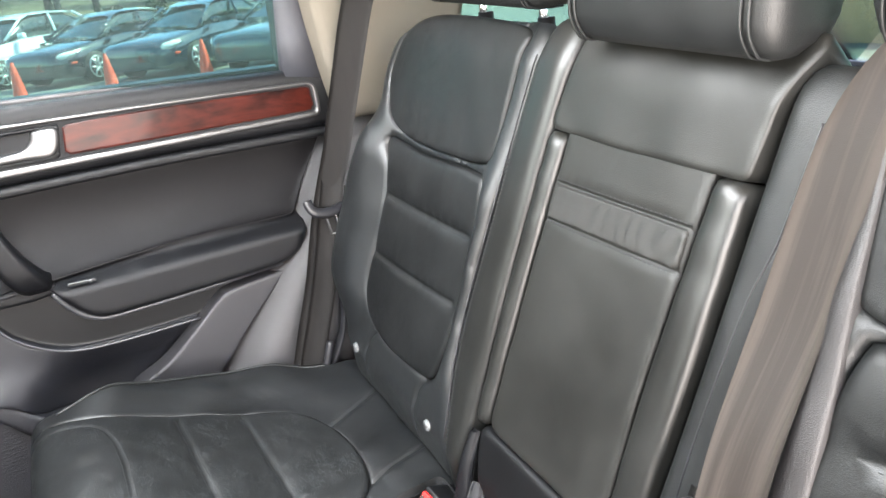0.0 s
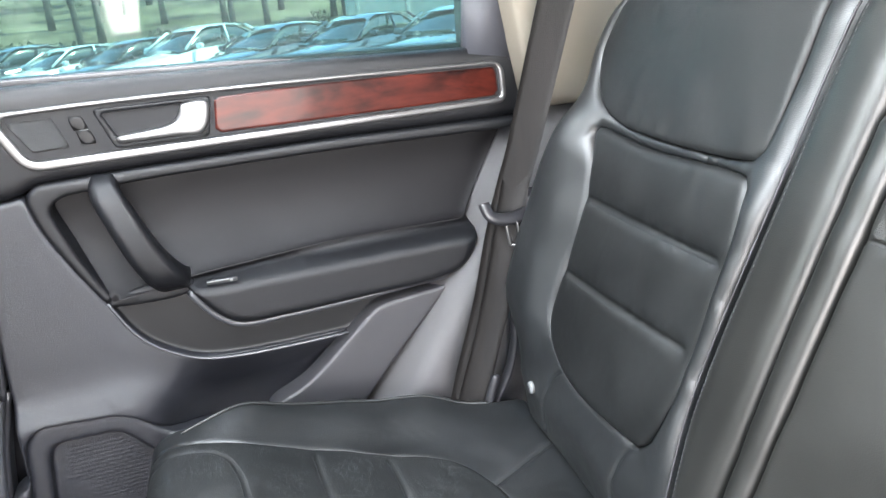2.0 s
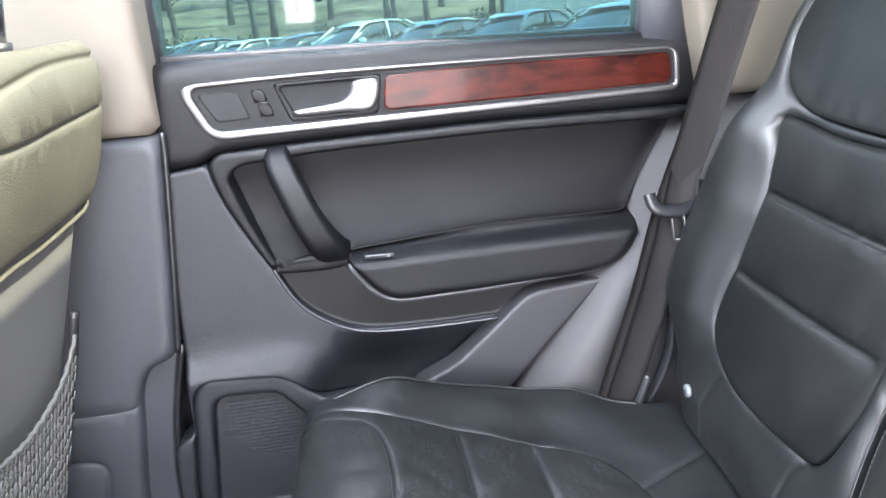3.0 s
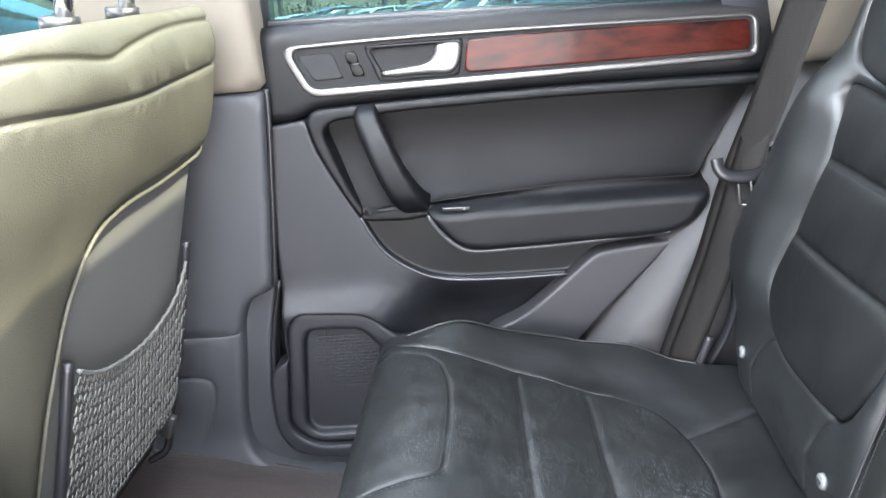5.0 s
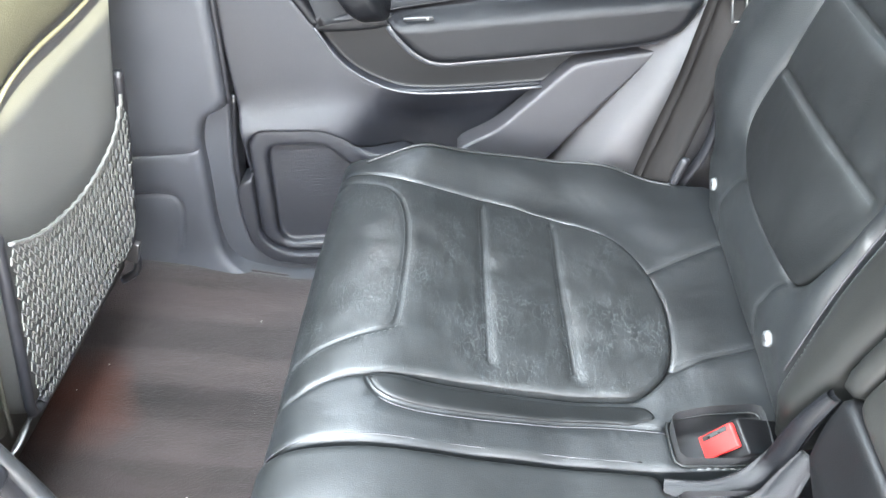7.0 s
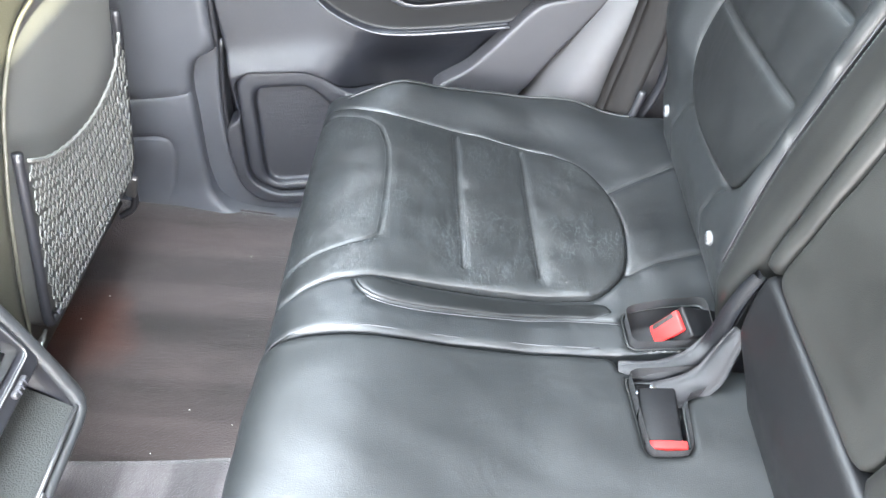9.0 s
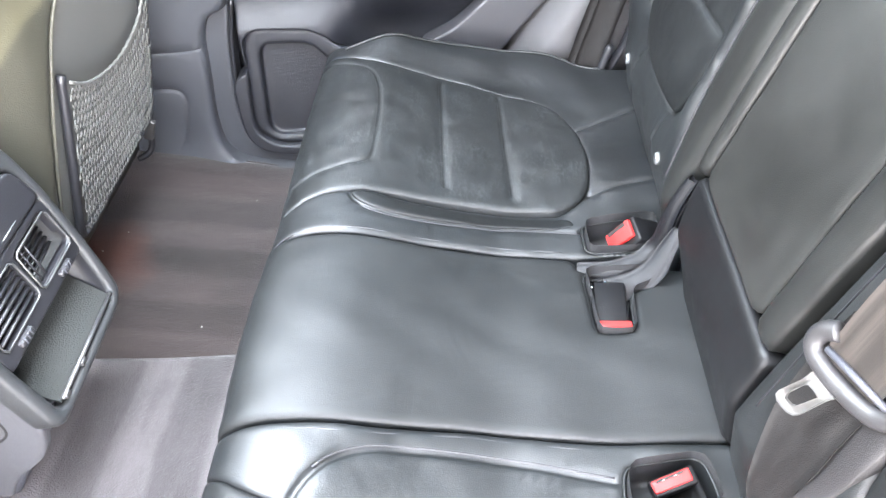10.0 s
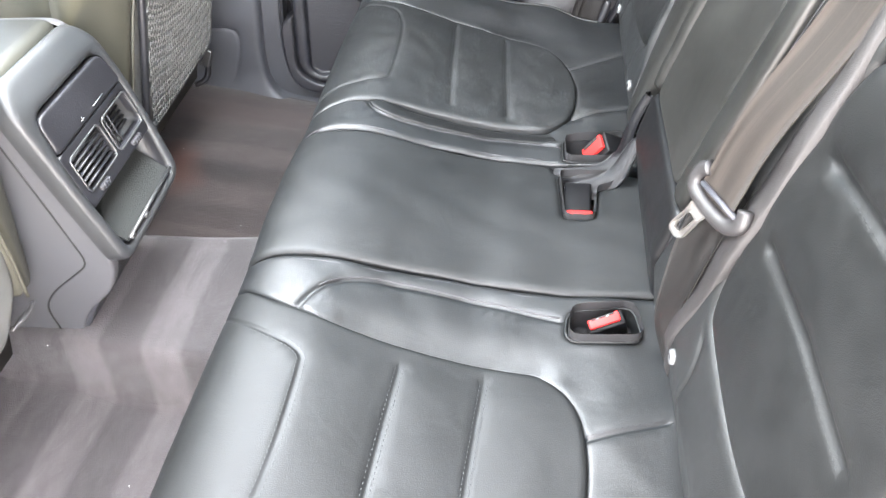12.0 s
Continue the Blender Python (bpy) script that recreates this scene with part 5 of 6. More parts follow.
pts = spline([(0.80, -0.275, 0.975), (0.745, -0.25, 1.006), (0.700, -0.228, 0.998), (0.656, -0.210, 0.935), (0.609, -0.206, 0.800), (0.562, -0.212, 0.703), (0.541, -0.214, 0.634), (0.535, -0.213, 0.606)], False, 6)
ribbon("webbing", pts, ACROSS, 0.052, 0.0025, WEBBING, belt_near, "woven webbing", curl=0.002)
lower = spline([(0.552, -0.206, 0.640), (0.538, -0.205, 0.598), (0.522, -0.208, 0.54), (0.509, -0.216, 0.48), (0.503, -0.228, 0.44), (0.512, -0.236, 0.395)], False, 5)
# same belt in the darker webbing: the shade is put into its colour
ribbon("webbing", lower, (0.22, -0.95, 0.1), np.interp(lower[:, 2], [0.40, 0.45, 0.53], [0.026, 0.044, 0.066]), 0.0025, WEBBING_DARK_SHADED, belt_near)
GC = np.array((0.530, -0.212, 0.612))
loop = [GC + ACROSS * a + DOWN * d for a, d in ((-0.024, -0.030), (-0.032, -0.022), (-0.033, -0.010), (-0.024, 0.000), (0.0, 0.004), (0.026, 0.003), (0.040, -0.003), (0.046, -0.014), (0.041, -0.026))]
sweep("tongue_grip", spline(loop, False, 5), 0.0068, GRIP, belt_near, "grey plastic grip of the tongue", n=10, flat=1.2)
sweep("tongue_bar", [GC - ACROSS * 0.022 - DOWN * 0.012, GC + ACROSS * 0.040 - DOWN * 0.012], 0.0030, GREY, belt_near, n=8)
tongue_at = surface(lambda u, v: GC + np.outer(u, ACROSS) + np.outer(v, DOWN) + np.array((-0.002, 0, 0.001)))
panel("tongue", rounded([(-0.014, 0.004), (-0.0145, 0.018), (-0.0225, 0.047), (-0.019, 0.0525), (-0.006, 0.0535), (0.002, 0.049), (0.008, 0.018), (0.013, 0.006)], [0.002, 0.004, 0.003, 0.003, 0.003, 0.003, 0.004, 0.002]), tongue_at, PALE, belt_near, "pale grey tongue plate", edge=0.0025, depth=0.0015, step=0.01, skirt=0.003,
      holes=[rounded([(-0.0105, 0.0190), (-0.0165, 0.0445), (-0.005, 0.0455), (0.0030, 0.0190)], 0.002)])


def buckle(foot, tip, up, wide, high, label):
    """A buckle from its foot to the middle of its red face; up is the way of its broad edge."""
    foot, tip, up = Vector(foot), Vector(tip), Vector(up)
    x = (tip - foot).normalized()
    z = x.cross(up).normalized()
    y = z.cross(x)
    m = Matrix((x, y, z)).transposed().to_4x4()
    m.translation = (foot + tip) / 2
    ln = (tip - foot).length
    ob = thing("belt_buckle", foot, label, "belt buckle", "belt buckles")
    rbox("housing", (ln, wide * 1.10, high * 1.35), m @ Matrix.Translation((-0.003, 0.0015, -high * 0.10)), BUCKLE, ob, "black plastic housing", 0.003)
    red = rbox("release_button", (0.007, wide * 0.93, high * 0.90), m @ Matrix.Translation((ln / 2 + 0.0005, 0, 0)), RED, ob, "red release button", 0.002)
    rbox("slot", (0.004, wide * 0.70, high * 0.20), m @ Matrix.Translation((ln / 2 + 0.003, 0, high * 0.30)), DARKHOLE, red, "", 0.0008)
    for sy in (-0.16, 0.14):
        rbox("slot_edge", (0.003, wide * 0.08, high * 0.10), m @ Matrix.Translation((ln / 2 + 0.0035, wide * sy, high * 0.27)), CHROME, red, "", 0.0004)
    return ob


buckle((0.497, 0.2105, 0.3500), (0.4450, 0.190, 0.386), (0.62, -0.10, 0.78), 0.047, 0.028, "black belt buckle with red button in its well")
buckle((0.456, -0.138, 0.322), (0.4465, -0.1665, 0.3835), (0.93, 0.25, 0.27), 0.043, 0.014, "red-topped belt buckle sunk in its well")
flat = thing("belt_buckle", (0.418, 0.07, 0.36), "flat black belt buckle with a red end lying in its slot", "belt buckle", "belt buckles")
rbox("housing", (0.040, 0.070, 0.018), turn((0.4180, 0.0790, 0.3690), 2, 0, -3), BUCKLE, flat, "black plastic housing", 0.003)
rbox("release_button", (0.039, 0.010, 0.016), turn((0.4195, 0.0415, 0.3735), 0, 0, -3), RED, flat, "red release button", 0.002)
rbox("clip", (0.030, 0.006, 0.004), turn((0.413, 0.114, 0.368), 0, 0, -6), CHROME, flat, "metal clip", 0.001)
rbox("clip", (0.008, 0.012, 0.005), turn((0.418, 0.118, 0.371), 0, 0, -6), CHROME, flat, "", 0.001)
strap = thing("belt_strap", (0.44, 0.14, 0.36), "black strap over the gap between the two cushions", "strap", "")
over = spline([(0.384, 0.143, 0.368), (0.405, 0.139, 0.372), (0.430, 0.137, 0.376), (0.464, 0.146, 0.382), (0.483, 0.155, 0.400), (0.492, 0.157, 0.435), (0.501, 0.157, 0.470), (0.516, 0.157, 0.505)], False, 6)
ribbon("cover", over, (-0.15, 0.75, 0.60), np.interp(over[:, 2], [0.37, 0.43, 0.51], [0.026, 0.024, 0.013]), 0.010, SOFT, strap, curl=-0.005)
under = spline([(0.420, 0.111, 0.364), (0.450, 0.113, 0.372), (0.474, 0.117, 0.390), (0.490, 0.128, 0.415), (0.505, 0.138, 0.440)], False, 6)
ribbon("cover", under, (-0.15, 0.75, 0.60), np.interp(under[:, 2], [0.37, 0.40, 0.45], [0.034, 0.030, 0.014]), 0.008, SOFT, strap, curl=-0.003)

# ---- centre console ----
console = thing("centre_console", (-0.35, -0.012, 0.20), "charcoal rear end of the centre console with air vents", "console")
con_at = surface(lambda u, v: np.column_stack([-0.2 - 0.19 * (v - 0.45) - 3.2 * np.clip(v - 0.645, 0, 1) ** 1.7, u, v]))
CON = rounded([(-0.117, 0.418), (0.088, 0.424), (0.094, 0.50), (0.096, 0.60), (0.085, 0.665), (0.066, 0.690), (-0.095, 0.692), (-0.122, 0.665), (-0.121, 0.55)], [0.022, 0.03, 0.05, 0.05, 0.03, 0.02, 0.02, 0.03, 0.05])
CON_HOLE = rounded([(-0.098, 0.431), (0.071, 0.436), (0.080, 0.520), (0.081, 0.600), (0.070, 0.643), (-0.094, 0.643), (-0.104, 0.55)], [0.012, 0.014, 0.03, 0.03, 0.018, 0.018, 0.05])
panel("shell_rim", CON, con_at, CONSOLE, console, "charcoal satin surround", edge=0.010, depth=0.007, step=0.012, skirt=0.022, holes=[CON_HOLE])
con_in = surface(lambda u, v: con_at(u, v)[0] + np.array((-0.004, 0, 0)))
panel("storage_flap", rounded([(-0.099, 0.589), (0.081, 0.590), (0.071, 0.638), (-0.096, 0.638)], [0.003, 0.003, 0.016, 0.014]), con_in, BLACK, console, "dark storage flap", edge=0.004, depth=0.003, step=0.02, skirt=0.01, sculpt=lambda u, v: 0.004 + 0 * u)
panel("control_strip", rounded([(-0.103, 0.506), (0.080, 0.508), (0.082, 0.5875), (-0.101, 0.5865)], 0.004), con_in, BLACK, console, edge=0.003, depth=0.002, step=0.02, skirt=0.01,
      holes=[rounded([(-0.092, 0.524), (-0.008, 0.525), (-0.007, 0.576), (-0.090, 0.575)], 0.006), rounded([(-0.002, 0.526), (0.076, 0.528), (0.072, 0.579), (-0.001, 0.576)], 0.006)])
for y0, y1, slats in ((-0.092, -0.008, 6), (-0.002, 0.075, 0)):
    vent_loop = rounded([(y0, 0.524), (y1, 0.5255), (y1 - 0.001, 0.577), (y0 + 0.002, 0.575)], 0.006)
    vent = sweep("air_vent", [place_on(con_in, a, b, 0.001) for a, b in resample(vent_loop, 0.007)], 0.0014, VENT_EDGE, console, "satin-edged air vent", n=6, closed=True)
    panel("duct", vent_loop, surface(lambda u, v: con_at(u, v)[0] + np.array((-0.035, 0, 0))), DARKHOLE, vent, edge=0.005, depth=0.002, step=0.03, skirt=-0.026)
    if slats:
        for k in range(slats):
            zz = 0.5315 + k * 0.0078
            sweep("slat", [place_on(con_in, y0 + 0.003, zz, -0.004), place_on(con_in, y1 - 0.003, zz + 0.001, -0.004)], 0.0030, BLACK, vent, n=6, flat=0.45)
        for k in range(5):
            yy = y0 + 0.012 + k * 0.015
            sweep("slat", [place_on(con_in, yy, 0.526, -0.016), place_on(con_in, yy, 0.575, -0.016)], 0.0014, BLACK, vent, n=5)
    else:
        for k in range(6):
            zz = 0.5325 + k * 0.0078
            sweep("slat", [place_on(con_in, y0 + 0.003, zz, -0.016), place_on(con_in, y1 - 0.003, zz + 0.001, -0.022)], 0.0022, BLACK, vent, n=6, flat=0.5)
        for yy in (0.012, 0.022):
            sweep("slat", [place_on(con_in, yy, 0.528, -0.006), place_on(con_in, yy + 0.003, 0.576, -0.006)], 0.0013, GREYER, vent, n=5)
for yy in (-0.062, 0.040):
    rbox("thumb_wheel", (0.008, 0.026, 0.007), Matrix.Translation(place_on(con_in, yy, 0.5165, 0.001)), GREYER, console, "pale ribbed thumb wheel", 0.002)
    for k in range(3):
        rbox("wheel_rib", (0.003, 0.002, 0.008), Matrix.Translation(place_on(con_in, yy - 0.006 + 0.006 * k, 0.5165, 0.005)), GREY, console, "", 0.0005)
for (ya, za), (yb, zb) in (((0.000, 0.597), (0.030, 0.598)), ((-0.034, 0.596), (-0.026, 0.5965)), ((-0.030, 0.594), (-0.030, 0.600))):
    sweep("flap_mark", [place_on(con_in, ya, za, 0.0045), place_on(con_in, yb, zb, 0.0045)], 0.0006, GREYCAP, console, n=5)
tray_in = surface(lambda u, v: con_at(u, v)[0] + np.array((-0.055, 0, 0.0)))
TRAY = rounded([(-0.097, 0.432), (0.071, 0.437), (0.079, 0.510), (-0.101, 0.507)], 0.006)
panel("tray_back", TRAY, tray_in, BLACK, console, "open storage tray", edge=0.006, depth=0.002, step=0.03, skirt=-0.047)
ribbed = material("ribbed_rubber", (0.014, 0.015, 0.014), 0.7, spec=0.25, bump=0.7, bump_scale=600)
loft("tray_mat", [[place_on(con_in, -0.090, 0.439, -0.001), place_on(con_in, 0.066, 0.443, -0.001), place_on(con_in, 0.072, 0.492, -0.046), place_on(con_in, -0.094, 0.488, -0.046)], [place_on(con_in, -0.090, 0.435, -0.001), place_on(con_in, 0.066, 0.439, -0.001), place_on(con_in, 0.072, 0.486, -0.05), place_on(con_in, -0.094, 0.482, -0.05)]], ribbed, console, "ribbed tray mat", smooth=False)
sweep("tray_bar", [place_on(con_in, -0.088, 0.440, 0.003), place_on(con_in, 0.066, 0.4445, 0.003)], 0.0026, VENT_EDGE, console, "silver tray bar", n=8)
for yy in (-0.080, -0.035):
    rbox("tray_clip", (0.006, 0.010, 0.008), Matrix.Translation(place_on(con_in, yy, 0.4375, 0.003)), SILVER, console, "", 0.002)
# sides, foot and lid
side_prof = [(-0.222, 0.420), (-0.232, 0.52), (-0.254, 0.625), (-0.275, 0.682), (-0.80, 0.69), (-0.80, 0.24), (-0.43, 0.245), (-0.347, 0.250), (-0.318, 0.298), (-0.245, 0.360)]
con_side = surface(lambda u, v: np.column_stack([u, -0.1135 + 0.010 * bump_up(0.45 - v, 0, 0.3), v]))
panel("side_panel", rounded(side_prof, [0.02, 0.05, 0.05, 0.05, 0.01, 0.01, 0.03, 0.004, 0.03, 0.05]), con_side, CONSOLE_SIDE, console, "charcoal side of the console", edge=0.006, depth=0.004, step=0.02, skirt=0.012)
SEAM = rounded([(-0.292, 0.64), (-0.284, 0.585), (-0.270, 0.48), (-0.262, 0.412), (-0.345, 0.352), (-0.378, 0.315), (-0.381, 0.25)], [0.01, 0.05, 0.05, 0.02, 0.04, 0.03, 0.01])[4:-4]
sweep("panel_gap", [place_on(con_side, a, b, 0.0) for a, b in SEAM], 0.0016, DARKHOLE, console, n=6)
panel("side_panel", rounded(side_prof, [0.02, 0.05, 0.05, 0.05, 0.01, 0.01, 0.03, 0.004, 0.03, 0.05]), surface(lambda u, v: np.column_stack([u, 0.092 - 0.012 * bump_up(0.45 - v, 0, 0.3), v]), -1), GREY, console, edge=0.006, depth=0.004, step=0.05, skirt=0.012)
panel("foot_panel", rounded([(-0.104, 0.43), (0.082, 0.43), (0.080, 0.25), (-0.102, 0.25)], 0.006), surface(lambda u, v: np.column_stack([-0.212 - 0.72 * (0.43 - v), u, v])), GREY, console, edge=0.006, depth=0.004, step=0.04, skirt=0.03)
lid = thing("armrest_lid", (-0.5, -0.012, 0.70), "smooth leather armrest lid on the centre console", "armrest")
rbox("pad", (0.42, 0.185, 0.055), turn((-0.490, -0.014, 0.668), 0, 1, 0), LEATHER_FLAT, lid, "", 0.018, 5)
rbox("lid_base", (0.42, 0.170, 0.03), turn((-0.50, -0.014, 0.640), 0, 1, 0), BLACK, lid, "", 0.006)

# ---- front seats ----
front_at = surface(lambda u, v: np.column_stack([-0.25 + 0.27 * (v - 0.65) - 2.6 * np.clip(np.abs(u - 0.40) - 0.19, 0, 1) ** 1.7 - 1.6 * np.clip(v - 0.90, 0, 1) ** 1.5, u, v]))
NETCURVE = spline([(0.250, 0.638), (0.29, 0.613), (0.34, 0.596), (0.40, 0.586), (0.455, 0.590), (0.50, 0.605), (0.530, 0.640)], False, 6)


def net_pocket(ob):
    for line in ([(0.548, 0.660), (0.545, 0.60), (0.532, 0.50), (0.513, 0.424), (0.455, 0.416), (0.33, 0.410), (0.230, 0.410)], [(0.246, 0.648), (0.236, 0.58), (0.222, 0.49), (0.212, 0.42), (0.23, 0.41)]):
        sweep("pocket_bar", [place_on(front_at, a, b, 0.004) for a, b in spline(line, False, 5)], 0.0062, BLACK, ob, "plastic edge of the net pocket", n=8)
    # knitted net: two families of wavy cords
    loops, verts, faces = np.vstack([NETCURVE, spline([(0.540, 0.60), (0.527, 0.50), (0.509, 0.428), (0.455, 0.420), (0.33, 0.414), (0.235, 0.414), (0.225, 0.49), (0.240, 0.58)])]), [], []

    def cord(line, r, h):
        q = [place_on(front_at, a, b, h + 0.010) for a, b in line]
        k0 = len(verts)
        for i, c in enumerate(q):
            t = q[min(i + 1, len(q) - 1)] - q[max(i - 1, 0)]
            t /= np.linalg.norm(t) + 1e-9
            s = np.cross(t, (1, 0, 0.27))
            s /= np.linalg.norm(s) + 1e-9
            w = np.cross(s, t)
            verts.extend([c + s * r, c + w * r, c - s * r])
        for i in range(len(q) - 1):
            for k in range(3):
                a, b = k0 + i * 3 + k, k0 + i * 3 + (k + 1) % 3
                faces.append((a, b, b + 3, a + 3))

    hem_u, hem_v = NETCURVE[:, 0], NETCURVE[:, 1]
    for k in range(30):
        u = np.arange(0.214, 0.552, 0.0016)
        sag = (np.interp(u, hem_u, hem_v) - 0.595) * max(0.0, 1 - k / 26)
        zig = np.abs(((u / 0.0100 + 0.5 * (k % 2)) % 1.0) * 2 - 1) - 0.5
        v = 0.602 - 0.0096 * (k - 4) + sag + 0.0108 * zig + 0.0007 * np.sin(u * 90 + k * 1.7)
        run = []
        for p, o in zip(np.column_stack([u, v]), inside(np.column_stack([u, v]), loops)):
            if o:
                run.append(p)
            if run and (not o or p[0] >= u[-1] - 1e-6):
                if len(run) > 2:
                    cord(run, 0.0013, 0.0012 * (k % 2))
                run = []
    tagged(part("net", mesh("net", verts, faces, CORD), ob, "grey knitted net"), kind="stuff")
    sweep("net_hem", [place_on(front_at, a, b, 0.012 + 0.001 * math.sin(i * 2.2)) for i, (a, b) in enumerate(resample(NETCURVE, 0.006, False))], 0.0024, CORD, ob, "elastic hem of the net", n=6)


def front_seat(pocket=True):
    ob = thing("front_seat", (-0.5, 0.40, FLOOR), "dark leather front seat with a net pocket on its back" if pocket else "dark leather front seat with a small metal fold lever", "car seat", "front seats")
    pad = rounded([(0.150, 0.962), (0.66, 0.958), (0.704, 0.925), (0.706, 0.86), (0.672, 0.79), (0.612, 0.772), (0.48, 0.766), (0.385, 0.768), (0.325, 0.760), (0.291, 0.737), (0.259, 0.699), (0.237, 0.650), (0.215, 0.589), (0.196, 0.50), (0.185, 0.40), (0.125, 0.40), (0.112, 0.60), (0.108, 0.80), (0.115, 0.92)],
                  [0.05, 0.06, 0.04, 0.04, 0.03, 0.008, 0.06, 0.04, 0.03, 0.03, 0.04, 0.05, 0.05, 0.05, 0.02, 0.02, 0.05, 0.05, 0.05])
    panel("leather_back", pad, front_at, LEATHER_SUN_TINT, ob, "grey leather upper backrest, the sun's olive tint put into its colour", edge=0.020, depth=0.014, step=0.018, skirt=0.10, sculpt=lambda u, v: 0.012 * bump_up(v, 0.74, 0.84) + 0.0007 * np.sin(u * 40 + v * 13) * np.sin(v * 45),
          lines=[(spline([(0.115, 0.936), (0.20, 0.938), (0.27, 0.932), (0.335, 0.924), (0.382, 0.930), (0.464, 0.938), (0.56, 0.939), (0.68, 0.934)]), 0.003, 0.005), (spline([(0.110, 0.902), (0.20, 0.898), (0.282, 0.890), (0.397, 0.883), (0.519, 0.886), (0.69, 0.890)]), 0.003, 0.005)])
    shell_at = surface(lambda u, v: front_at(u, v)[0] + np.array((-0.010, 0, 0)))
    panel("pocket_board", rounded([(0.17, 0.80), (0.60, 0.80), (0.565, 0.62), (0.535, 0.44), (0.50, 0.375), (0.24, 0.375), (0.19, 0.44), (0.18, 0.62)], 0.02), shell_at, BOARD, ob, "dark board of the map pocket", edge=0.012, depth=0.008, step=0.03, skirt=0.06)
    edge_line = spline([(0.690, 0.83), (0.668, 0.786), (0.612, 0.769), (0.48, 0.763), (0.385, 0.765), (0.325, 0.757), (0.289, 0.735), (0.257, 0.698), (0.235, 0.650), (0.213, 0.589), (0.194, 0.50), (0.184, 0.41)], False, 5)
    sweep("edge_piping", [place_on(front_at, a, b, -0.002) for a, b in edge_line], 0.0026, LEATHER_SUN_TINT, ob, n=7)
    if pocket:
        net_pocket(ob)
    # side shell, base and rails
    loft("backrest_core", [[(-0.30 + 0.27 * (z - 0.65) - d, y0, z), (-0.30 + 0.27 * (z - 0.65) - d, y1, z), (-0.42 + 0.27 * (z - 0.65), y1 - 0.01, z), (-0.42 + 0.27 * (z - 0.65), y0 + 0.01, z)] for z, y0, y1, d in ((0.30, 0.20, 0.58, 0.0), (0.45, 0.17, 0.59, 0.0), (0.62, 0.14, 0.62, 0.0), (0.80, 0.12, 0.67, 0.0), (0.90, 0.13, 0.67, 0.01), (0.945, 0.16, 0.64, 0.03))], LEATHER_SUN_TINT, ob, "dark leather sides of the backrest")
    rbox("seat_base", (0.52, 0.46, 0.20), turn((-0.68, 0.40, 0.36), 0, -6, 0), LEATHER, ob, "dark leather seat base", 0.05, 4)
    rbox("base_cover", (0.30, 0.42, 0.10), turn((-0.68, 0.40, 0.24)), BLACK, ob, "black plastic base cover", 0.01)
    for y in (0.22, 0.57):
        rbox("seat_rail", (0.42, 0.035, 0.05), turn((-0.80, y, float(floor_z(-0.8, y)) + 0.022)), GREY, ob, "metal seat rail", 0.006)
    sweep("recliner_cable", spline([(-0.345, 0.555, 0.36), (-0.352, 0.560, 0.33), (-0.362, 0.555, 0.31), (-0.385, 0.548, 0.30)], False, 4), 0.006, BLACK, ob, n=7)
    rbox("bracket", (0.016, 0.010, 0.040), turn((-0.332, 0.535, 0.372), 0, 25, 0), SILVER, ob, "metal bracket", 0.002)
    sweep("fold_lever", spline([(-0.336, 0.170, 0.384), (-0.334, 0.186, 0.382), (-0.333, 0.206, 0.385), (-0.334, 0.226, 0.387)], False, 4), [0.003] * 4 + [0.005] * 6 + [0.003] * 3, SILVER, ob, "satin metal fold lever", n=8, flat=0.5)
    for y in (0.325, 0.450):
        sweep("headrest_post", [(-0.205, y, 0.94), (-0.185, y + 0.004, 1.06)], 0.0085, CHROME, ob, "chrome headrest post", n=14)
        sweep("post_collar", [(-0.207, y, 0.955), (-0.2055, y, 0.968)], 0.018, BLACK, ob, n=14)
    q = lambda z, f, x: [(x + b, 0.388 + a, z) for a, b in rounded([(-0.135 * f, -0.045 * f), (0.135 * f, -0.045 * f), (0.135 * f, 0.045 * f), (-0.135 * f, 0.045 * f)], 0.035, 6)]
    loft("headrest", [q(1.05, 0.75, -0.18), q(1.06, 0.92, -0.18), q(1.10, 1, -0.175), q(1.18, 1, -0.165), q(1.23, 0.92, -0.16), q(1.245, 0.7, -0.16)], LEATHER, ob, "dark leather headrest")
    return ob


front_seat()
near_seat = front_seat(False)
near_seat.matrix_basis = pose(-0.5, -0.390, FLOOR) @ Matrix.Scale(-1, 4, (0, 1, 0))

# ---- floor mats ----
mat_thing = thing("floor_mat", (-0.3, 0.43, FLOOR + 0.004), "dark brown-black pile floor mat in the footwell", "floor mat", "floor mats")
MATLINE = rounded([(-0.62, 0.150), (0.08, 0.150), (0.08, 0.705), (-0.62, 0.705)], 0.01)
mat_at = surface(lambda u, v: np.column_stack([u, v, floor_z(u, v) + 0.011 + 0.003 * np.sin(u * 9 + 1) * np.sin(v * 11)]))
panel("carpet_top", MATLINE, mat_at, MAT, mat_thing, edge=0.02, depth=0.005, step=0.02, skirt=0.012)
sweep("binding", [place_at(mat_at, a, b, -0.005) for a, b in resample(MATLINE, 0.02)], 0.004, MAT, mat_thing, n=6, closed=True)

# crumbs and lint on the carpet
crumbs = random.Random(11)
spots = [(-0.208, 0.589), (-0.358, 0.443), (-0.424, 0.471), (-0.22, -0.111)] + [(crumbs.uniform(-0.5, 0.02), crumbs.uniform(-0.36, 0.60)) for _ in range(16)]
